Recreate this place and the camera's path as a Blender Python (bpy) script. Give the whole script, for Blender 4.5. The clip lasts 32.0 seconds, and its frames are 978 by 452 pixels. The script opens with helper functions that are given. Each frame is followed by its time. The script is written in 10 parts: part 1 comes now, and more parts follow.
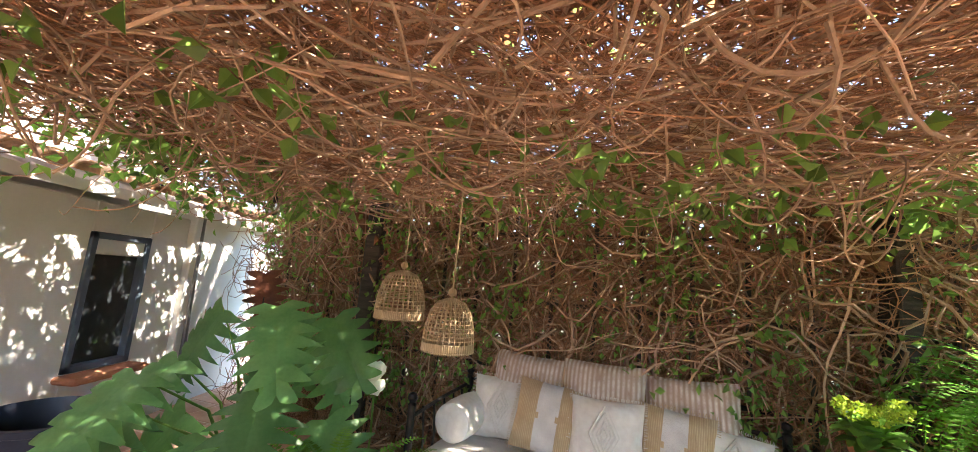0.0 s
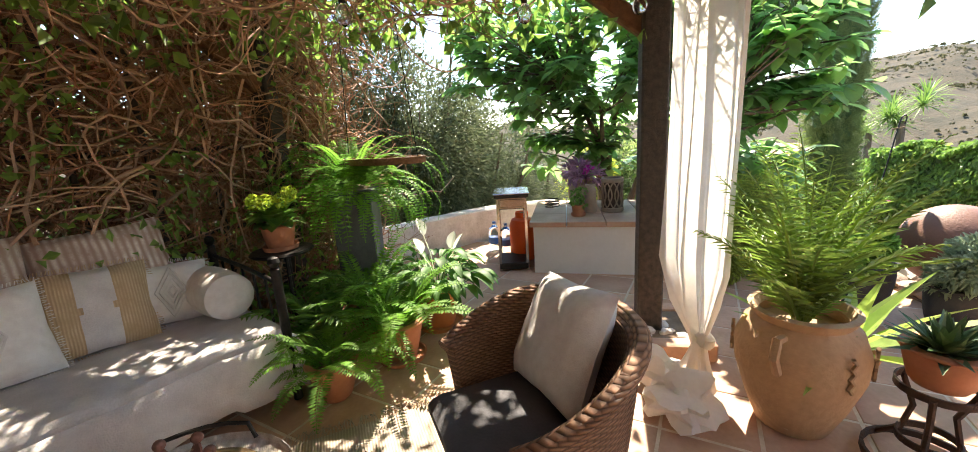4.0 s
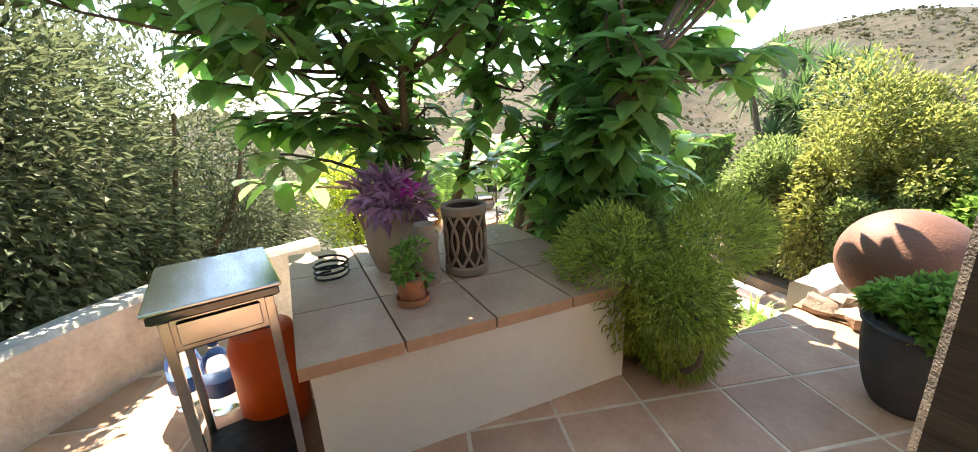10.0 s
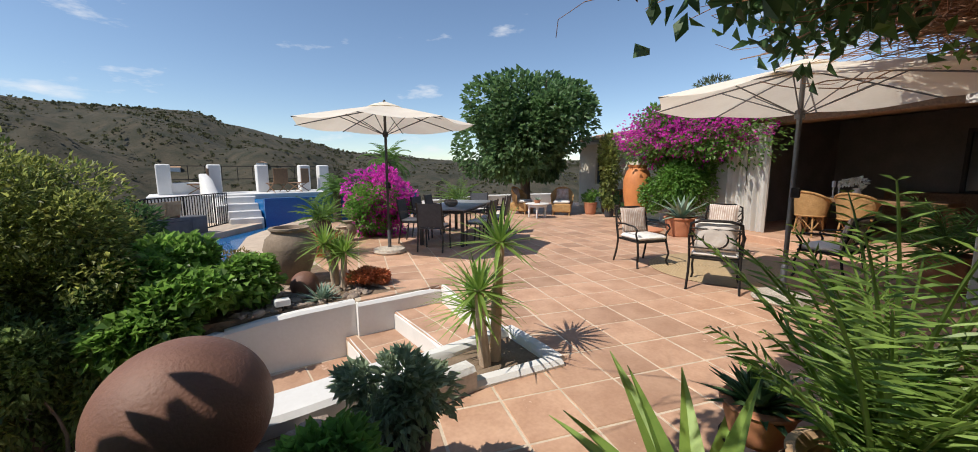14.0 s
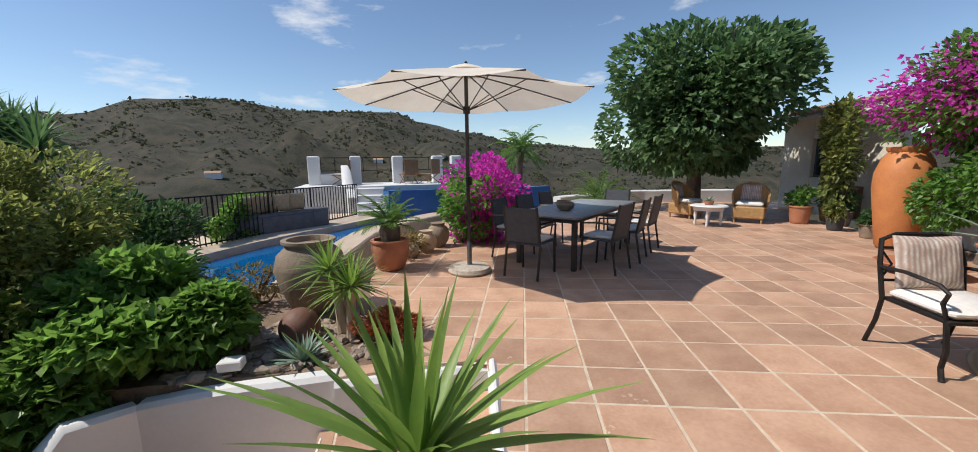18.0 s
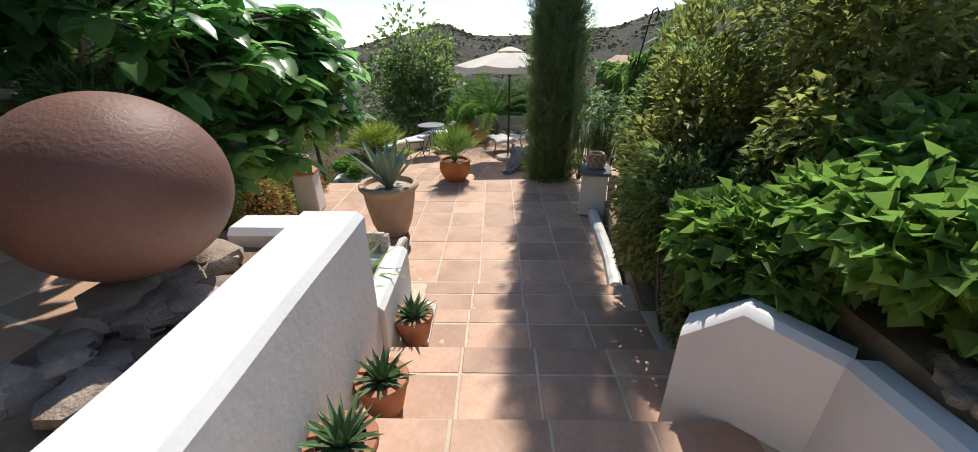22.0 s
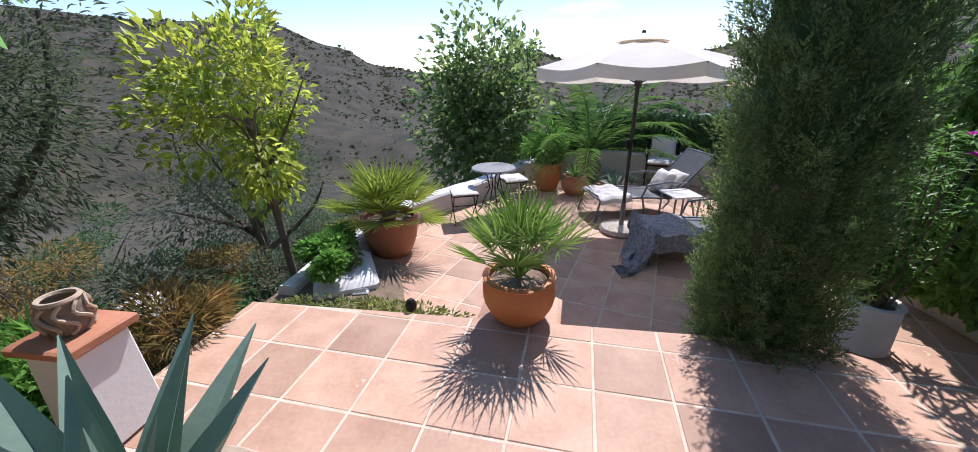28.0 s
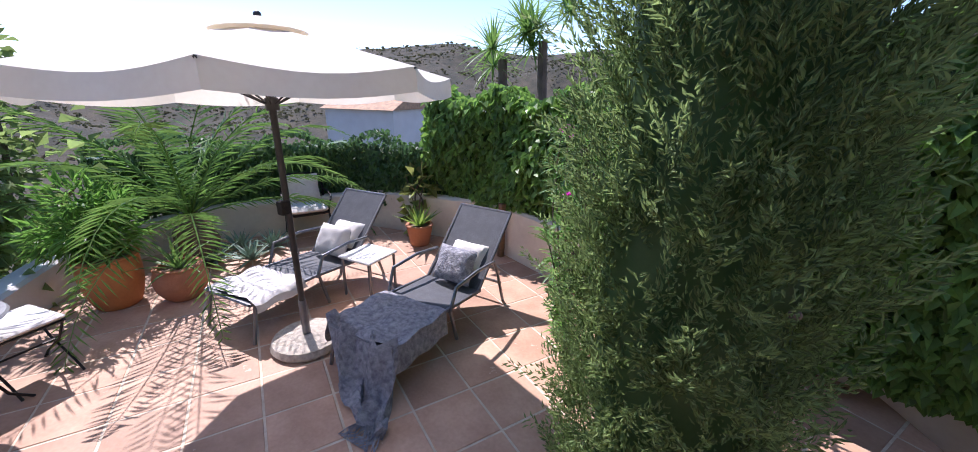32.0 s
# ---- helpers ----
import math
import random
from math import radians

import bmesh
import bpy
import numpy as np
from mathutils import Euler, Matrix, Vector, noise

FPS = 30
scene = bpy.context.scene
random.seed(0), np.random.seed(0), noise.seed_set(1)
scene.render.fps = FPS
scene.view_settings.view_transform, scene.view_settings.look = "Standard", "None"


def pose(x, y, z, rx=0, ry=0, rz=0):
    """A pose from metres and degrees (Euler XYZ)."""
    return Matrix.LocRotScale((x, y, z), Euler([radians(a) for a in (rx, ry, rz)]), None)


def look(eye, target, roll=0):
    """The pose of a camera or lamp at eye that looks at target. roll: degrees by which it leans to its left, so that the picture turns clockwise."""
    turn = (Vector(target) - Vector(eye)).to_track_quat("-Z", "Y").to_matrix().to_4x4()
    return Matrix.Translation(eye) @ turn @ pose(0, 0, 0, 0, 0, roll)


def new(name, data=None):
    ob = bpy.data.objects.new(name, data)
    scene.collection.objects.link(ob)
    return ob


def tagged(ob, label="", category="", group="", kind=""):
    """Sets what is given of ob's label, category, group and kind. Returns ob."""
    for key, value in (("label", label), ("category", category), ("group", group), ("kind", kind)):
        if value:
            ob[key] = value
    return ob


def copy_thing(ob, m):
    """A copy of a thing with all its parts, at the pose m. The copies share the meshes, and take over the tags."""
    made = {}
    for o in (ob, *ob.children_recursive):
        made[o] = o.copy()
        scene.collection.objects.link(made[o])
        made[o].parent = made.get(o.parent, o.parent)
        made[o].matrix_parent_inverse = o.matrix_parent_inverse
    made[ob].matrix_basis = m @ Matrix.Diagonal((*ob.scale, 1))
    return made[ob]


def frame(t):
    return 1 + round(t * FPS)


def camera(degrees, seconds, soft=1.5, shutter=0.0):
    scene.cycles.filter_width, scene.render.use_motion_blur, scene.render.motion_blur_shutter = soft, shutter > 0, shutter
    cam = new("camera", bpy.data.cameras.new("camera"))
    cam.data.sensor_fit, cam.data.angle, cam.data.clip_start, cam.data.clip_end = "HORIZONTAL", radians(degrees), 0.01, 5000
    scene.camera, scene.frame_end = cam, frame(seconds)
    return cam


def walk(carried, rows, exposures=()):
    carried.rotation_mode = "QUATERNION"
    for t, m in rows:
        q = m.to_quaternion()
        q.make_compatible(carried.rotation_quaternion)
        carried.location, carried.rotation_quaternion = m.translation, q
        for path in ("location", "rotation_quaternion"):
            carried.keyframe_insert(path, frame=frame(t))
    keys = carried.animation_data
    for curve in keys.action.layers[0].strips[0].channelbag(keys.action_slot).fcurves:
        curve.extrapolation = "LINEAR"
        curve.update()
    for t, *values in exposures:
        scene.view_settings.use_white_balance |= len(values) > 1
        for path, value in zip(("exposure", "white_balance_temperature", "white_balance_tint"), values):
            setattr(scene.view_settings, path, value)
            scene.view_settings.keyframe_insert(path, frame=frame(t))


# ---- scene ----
cam = camera(102.17, 32.0, soft=0.9)
PATH = [
    (0.0, 0.000, -0.000, 1.646, 98.28, -4.66, -0.68),
    (0.5, -0.089, 0.112, 1.623, 94.63, -0.65, -19.75),
    (1.0, -0.120, 0.175, 1.568, 87.48, -1.67, -32.23),
    (1.5, -0.167, 0.159, 1.480, 75.71, 0.14, -42.48),
    (2.0, -0.224, 0.130, 1.447, 67.88, 2.25, -50.93),
    (2.5, -0.213, 0.176, 1.429, 64.56, 2.10, -61.52),
    (3.0, -0.239, 0.219, 1.429, 66.79, 2.97, -71.36),
    (3.5, -0.230, 0.219, 1.442, 71.47, 3.02, -77.99),
    (4.0, -0.241, 0.207, 1.463, 77.50, 3.63, -79.36),
    (4.5, -0.255, 0.207, 1.491, 82.53, 3.52, -80.55),
    (6.5, 0.470, 0.558, 1.448, 84.54, 0.87, -86.61),
    (7.0, 0.819, 0.414, 1.440, 81.84, 1.57, -85.95),
    (7.5, 1.140, 0.297, 1.426, 76.63, 2.58, -72.03),
    (8.0, 1.420, 0.400, 1.367, 76.54, 1.30, -67.04),
    (8.5, 1.706, 0.497, 1.373, 72.23, 2.25, -67.70),
    (9.0, 1.986, 0.545, 1.412, 74.81, 2.75, -84.08),
    (9.5, 2.211, 0.584, 1.437, 74.71, 3.97, -105.67),
    (10.0, 2.427, 0.508, 1.407, 74.20, 2.72, -117.33),
    (10.5, 2.667, 0.335, 1.419, 75.49, 3.04, -126.56),
    (11.0, 2.910, 0.178, 1.407, 74.94, 5.47, -142.76),
    (11.5, 3.026, -0.033, 1.349, 73.05, 4.67, -160.66),
    (12.0, 3.059, -0.365, 1.388, 76.88, 1.57, -179.16),
    (12.5, 3.101, -0.520, 1.448, 81.06, 3.33, 165.64),
    (13.0, 3.140, -0.620, 1.459, 81.33, 3.01, 155.04),
    (13.5, 3.156, -0.668, 1.456, 82.16, 1.67, 148.40),
    (14.0, 3.154, -0.701, 1.445, 82.10, 0.21, 143.92),
    (14.5, 3.121, -0.772, 1.425, 80.22, 0.23, 140.25),
    (16.5, 2.264, -1.693, 1.389, 79.99, 0.01, 139.57),
    (17.0, 1.939, -1.935, 1.386, 79.24, -0.32, 143.16),
    (17.5, 1.641, -2.191, 1.415, 79.43, 1.66, 151.53),
    (18.0, 1.359, -2.388, 1.433, 80.86, 0.65, 167.03),
    (18.5, 1.012, -2.577, 1.420, 79.46, 0.65, 176.06),
    (19.0, 0.767, -2.779, 1.398, 76.47, 1.78, -173.54),
    (19.5, 0.673, -3.005, 1.440, 73.75, -1.30, -160.34),
    (20.0, 0.728, -3.312, 1.414, 72.22, 1.32, -145.67),
    (20.5, 0.908, -3.594, 1.298, 65.24, 1.67, -124.39),
    (21.0, 1.163, -3.751, 1.197, 63.06, 1.09, -108.75),
    (21.5, 1.522, -3.893, 1.054, 61.92, 1.93, -97.83),
    (22.0, 2.033, -3.967, 0.887, 64.98, 0.13, -89.12),
    (22.5, 2.519, -4.001, 0.656, 63.83, 0.37, -83.11),
    (23.0, 2.979, -3.991, 0.630, 65.55, -0.82, -81.32),
    (23.5, 3.375, -3.935, 0.636, 65.36, -0.45, -82.34),
    (24.0, 3.725, -3.876, 0.539, 66.67, 1.87, -75.82),
    (24.5, 4.083, -3.858, 0.422, 64.37, -0.41, -70.31),
    (25.0, 4.461, -3.736, 0.401, 61.24, 0.77, -66.26),
    (25.5, 4.769, -3.682, 0.378, 62.37, -0.59, -67.31),
    (26.0, 5.115, -3.640, 0.233, 71.59, -0.12, -73.99),
    (26.5, 5.537, -3.655, 0.240, 68.72, -0.50, -77.94),
    (28.5, 6.381, -3.601, 0.474, 66.97, 2.04, -76.61),
    (29.0, 6.762, -3.384, 0.466, 63.19, 3.18, -77.73),
    (29.5, 7.168, -3.331, 0.493, 62.85, 2.07, -86.34),
    (30.0, 7.517, -3.322, 0.368, 67.43, 1.59, -97.69),
    (30.5, 7.849, -3.371, 0.344, 68.26, 1.74, -108.13),
    (31.0, 8.104, -3.464, 0.347, 69.91, 1.25, -115.69),
    (31.5, 8.288, -3.491, 0.347, 70.12, 1.55, -126.04),
    (32.0, 8.363, -3.494, 0.353, 71.14, -0.96, -131.79),
]
EXPOSURES = [(0.0, 3.3, 7000, 11), (1.0, 3.6, 7700, 18), (2.0, 3.05, 7300, 15), (3.0, 2.95, 7300, 15), (4.0, 2.35, 7500, 14), (7.0, 2.05, 8000, 15), (8.0, 2.65, 8000, 18), (9.0, 2.5, 7900, 14), (10.0, 2.6, 7900, 13), (11.0, 2.4, 7700, 11), (12.0, 1.1, 7000, 10), (13.0, 0.42, 6750, 10), (17.0, 0.08, 6450, 10), (20.0, 0.25, 6500, 10), (24.0, 0.55, 6400, 10), (26.0, 0.55, 5800, 15), (29.0, 0.75, 5850, 22), (30.0, 0.9, 5800, 25), (32.0, 0.95, 5850, 25)]
walk(cam, [(t, pose(x, y, z, rx, ry, rz)) for t, x, y, z, rx, ry, rz in PATH], EXPOSURES)

# ---- light ----
SUN_ELEVATION, SUN_AZIMUTH = 52.0, -96.0   # degrees; azimuth from +y, counterclockwise
sun = new("sun", bpy.data.lights.new("sun", "SUN"))
sun.data.energy, sun.data.angle, sun.data.color = 4.1, radians(0.55), (1.0, 0.95, 0.87)
toward = Vector((-math.sin(radians(SUN_AZIMUTH)) * math.cos(radians(SUN_ELEVATION)), math.cos(radians(SUN_AZIMUTH)) * math.cos(radians(SUN_ELEVATION)), math.sin(radians(SUN_ELEVATION))))
sun.matrix_world = look(toward * 50, (0, 0, 0))

world = bpy.data.worlds.new("sky")
scene.world = world
world.use_nodes = True
wn, wl = world.node_tree.nodes, world.node_tree.links
wn.clear()
sky = wn.new("ShaderNodeTexSky")
sky.sky_type, sky.sun_disc, sky.sun_elevation, sky.sun_rotation = "NISHITA", False, radians(SUN_ELEVATION), radians(-SUN_AZIMUTH)
sky.altitude, sky.air_density, sky.dust_density, sky.ozone_density = 600, 1.0, 0.1, 2.6
coord, stretch, puffs, edge, cover = (wn.new("ShaderNode" + k) for k in ("TexCoord", "Mapping", "TexNoise", "ValToRGB", "Mix"))
stretch.inputs["Scale"].default_value = (3.2, 3.2, 11.0)
stretch.inputs["Location"].default_value = (1.7, 0.4, 0.9)
puffs.inputs["Scale"].default_value, puffs.inputs["Detail"].default_value, puffs.inputs["Roughness"].default_value = 1.0, 7.0, 0.6
edge.color_ramp.elements[0].position, edge.color_ramp.elements[1].position = 0.60, 0.74
cover.data_type = "RGBA"
cover.inputs[7].default_value = (6.5, 6.7, 7.0, 1)
back, out = wn.new("ShaderNodeBackground"), wn.new("ShaderNodeOutputWorld")
back.inputs["Strength"].default_value = 0.12
wl.new(coord.outputs["Generated"], stretch.inputs["Vector"])
wl.new(stretch.outputs["Vector"], puffs.inputs["Vector"])
wl.new(puffs.outputs["Fac"], edge.inputs["Fac"])
wl.new(edge.outputs["Color"], cover.inputs[0])
wl.new(sky.outputs["Color"], cover.inputs[6])
wl.new(cover.outputs[2], back.inputs["Color"])
wl.new(back.outputs["Background"], out.inputs["Surface"])

# ---- materials ----
def mat(name, c1, c2=None, rough=0.7, scale=6.0, bump=0.1, metal=0.0, trans=0.0, rnd=0.12, island=0.0, spec=0.4, fine=9.0, stretch=(1, 1, 1), spots=None, dist=0.02):
    """Two colours mixed by noise at two scales, with bump, and shifted piece by piece."""
    m = bpy.data.materials.new(name)
    m.use_nodes = True
    n, l = m.node_tree.nodes, m.node_tree.links
    p = n["Principled BSDF"]
    c2 = c2 or tuple(v * 0.7 for v in c1)
    tc, info, add, mp = n.new("ShaderNodeTexCoord"), n.new("ShaderNodeObjectInfo"), n.new("ShaderNodeVectorMath"), n.new("ShaderNodeMapping")
    mul = n.new("ShaderNodeMath")
    mul.operation, mul.inputs[1].default_value = "MULTIPLY", 37.0
    l.new(info.outputs["Random"], mul.inputs[0])
    l.new(tc.outputs["Object"], add.inputs[0])
    l.new(mul.outputs[0], add.inputs[1])
    l.new(add.outputs[0], mp.inputs["Vector"])
    mp.inputs["Scale"].default_value = stretch
    big, small = n.new("ShaderNodeTexNoise"), n.new("ShaderNodeTexNoise")
    big.inputs["Scale"].default_value, big.inputs["Detail"].default_value = scale, 5.0
    small.inputs["Scale"].default_value, small.inputs["Detail"].default_value = scale * fine, 3.0
    l.new(mp.outputs[0], big.inputs["Vector"])
    l.new(mp.outputs[0], small.inputs["Vector"])
    mean = n.new("ShaderNodeMath")
    mean.operation = "MULTIPLY_ADD"
    mean.inputs[1].default_value = 0.4
    l.new(small.outputs["Fac"], mean.inputs[0])
    l.new(big.outputs["Fac"], mean.inputs[2])
    ramp = n.new("ShaderNodeValToRGB")
    ramp.color_ramp.elements[0].position, ramp.color_ramp.elements[1].position = 0.5, 0.92
    ramp.color_ramp.elements[0].color, ramp.color_ramp.elements[1].color = (*c1, 1), (*c2, 1)
    if spots:
        e = ramp.color_ramp.elements.new(0.97)
        e.color = (*spots, 1)
    l.new(mean.outputs[0], ramp.inputs["Fac"])
    hsv = n.new("ShaderNodeHueSaturation")
    l.new(ramp.outputs["Color"], hsv.inputs["Color"])
    val = n.new("ShaderNodeMath")
    val.operation, val.inputs[1].default_value, val.inputs[2].default_value = "MULTIPLY_ADD", rnd, 1 - rnd / 2
    l.new(info.outputs["Random"], val.inputs[0])
    if island:
        geo, isl = n.new("ShaderNodeNewGeometry"), n.new("ShaderNodeMath")
        isl.operation, isl.inputs[1].default_value, isl.inputs[2].default_value = "MULTIPLY_ADD", island, -island / 2
        l.new(geo.outputs["Random Per Island"], isl.inputs[0])
        tot = n.new("ShaderNodeMath")
        l.new(val.outputs[0], tot.inputs[0])
        l.new(isl.outputs[0], tot.inputs[1])
        l.new(tot.outputs[0], hsv.inputs["Value"])
    else:
        l.new(val.outputs[0], hsv.inputs["Value"])
    l.new(hsv.outputs["Color"], p.inputs["Base Color"])
    p.inputs["Roughness"].default_value, p.inputs["Metallic"].default_value = rough, metal
    p.inputs["Specular IOR Level"].default_value = spec
    if bump:
        b = n.new("ShaderNodeBump")
        b.inputs["Strength"].default_value, b.inputs["Distance"].default_value = min(1.0, bump * 3), dist
        l.new(mean.outputs[0], b.inputs["Height"])
        l.new(b.outputs["Normal"], p.inputs["Normal"])
    if trans:
        t, mix = n.new("ShaderNodeBsdfTranslucent"), n.new("ShaderNodeMixShader")
        mix.inputs[0].default_value = trans
        bright = n.new("ShaderNodeHueSaturation")
        bright.inputs["Value"].default_value, bright.inputs["Saturation"].default_value = 1.95, 1.05
        l.new(hsv.outputs["Color"], bright.inputs["Color"])
        l.new(bright.outputs["Color"], t.inputs["Color"])
        l.new(p.outputs[0], mix.inputs[1])
        l.new(t.outputs[0], mix.inputs[2])
        l.new(mix.outputs[0], n["Material Output"].inputs["Surface"])
    return m


def weave(name, c1, c2, scale=60.0, rough=0.8, bump=0.4, rings=False, direction="X", trans=0.0):
    """Woven or striped fibres: a wave pattern over noise."""
    m = mat(name, c1, c2, rough=rough, scale=14, bump=0, trans=trans)
    n, l = m.node_tree.nodes, m.node_tree.links
    p = n["Principled BSDF"]
    w, tc, mix = n.new("ShaderNodeTexWave"), n.new("ShaderNodeTexCoord"), n.new("ShaderNodeMix")
    w.wave_type = "RINGS" if rings else "BANDS"
    if rings:
        w.rings_direction = "Z"
    else:
        w.bands_direction = direction
    w.inputs["Scale"].default_value, w.inputs["Distortion"].default_value, w.inputs["Detail"].default_value = scale, 0.6, 2.0
    l.new(tc.outputs["Object"], w.inputs["Vector"])
    mix.data_type = "RGBA"
    old = p.inputs["Base Color"].links[0].from_socket
    l.new(w.outputs["Fac"], mix.inputs[0])
    mix.inputs[6].default_value = (*c2, 1)
    l.new(old, mix.inputs[7])
    l.new(mix.outputs[2], p.inputs["Base Color"])
    b = n.new("ShaderNodeBump")
    b.inputs["Strength"].default_value, b.inputs["Distance"].default_value = bump, 0.01
    l.new(w.outputs["Fac"], b.inputs["Height"])
    l.new(b.outputs["Normal"], p.inputs["Normal"])
    return m


def wicker(name, c1, c2, rows, stakes, rough=0.7):
    """Basket work on an upright round body: strands that pass in front of and behind the stakes."""
    m = mat(name, c1, c2, rough=rough, scale=10, bump=0, island=0.0)
    n, l = m.node_tree.nodes, m.node_tree.links
    p = n["Principled BSDF"]

    def calc(op, a, b=None):
        k = n.new("ShaderNodeMath")
        k.operation = op
        for i, v in enumerate((a, b)):
            if v is None:
                continue
            if isinstance(v, (int, float)):
                k.inputs[i].default_value = v
            else:
                l.new(v, k.inputs[i])
        return k.outputs[0]

    tc, sep = n.new("ShaderNodeTexCoord"), n.new("ShaderNodeSeparateXYZ")
    l.new(tc.outputs["Object"], sep.inputs[0])
    turn = calc("MULTIPLY", calc("ARCTAN2", sep.outputs["Y"], sep.outputs["X"]), stakes / (2 * math.pi))
    rise = calc("MULTIPLY", sep.outputs["Z"], rows * math.pi)
    strand = calc("ABSOLUTE", calc("SINE", rise))
    over = calc("ABSOLUTE", calc("SINE", calc("MULTIPLY", calc("ADD", turn, calc("FLOOR", calc("MULTIPLY", sep.outputs["Z"], rows))), math.pi / 2)))
    height = calc("MULTIPLY", calc("POWER", strand, 0.6), calc("ADD", calc("MULTIPLY", over, 0.75), 0.25))
    mix = n.new("ShaderNodeMix")
    mix.data_type = "RGBA"
    old = p.inputs["Base Color"].links[0].from_socket
    l.new(height, mix.inputs[0])
    mix.inputs[6].default_value = (*(v * 0.35 for v in c2), 1)
    l.new(old, mix.inputs[7])
    l.new(mix.outputs[2], p.inputs["Base Color"])
    b = n.new("ShaderNodeBump")
    b.inputs["Strength"].default_value, b.inputs["Distance"].default_value = 0.9, 0.008
    l.new(height, b.inputs["Height"])
    l.new(b.outputs["Normal"], p.inputs["Normal"])
    return m


def glassy(name, colour, rough=0.02, ior=1.45):
    m = bpy.data.materials.new(name)
    m.use_nodes = True
    p = m.node_tree.nodes["Principled BSDF"]
    p.inputs["Base Color"].default_value = (*colour, 1)
    p.inputs["Roughness"].default_value, p.inputs["IOR"].default_value, p.inputs["Transmission Weight"].default_value = rough, ior, 1.0
    return m


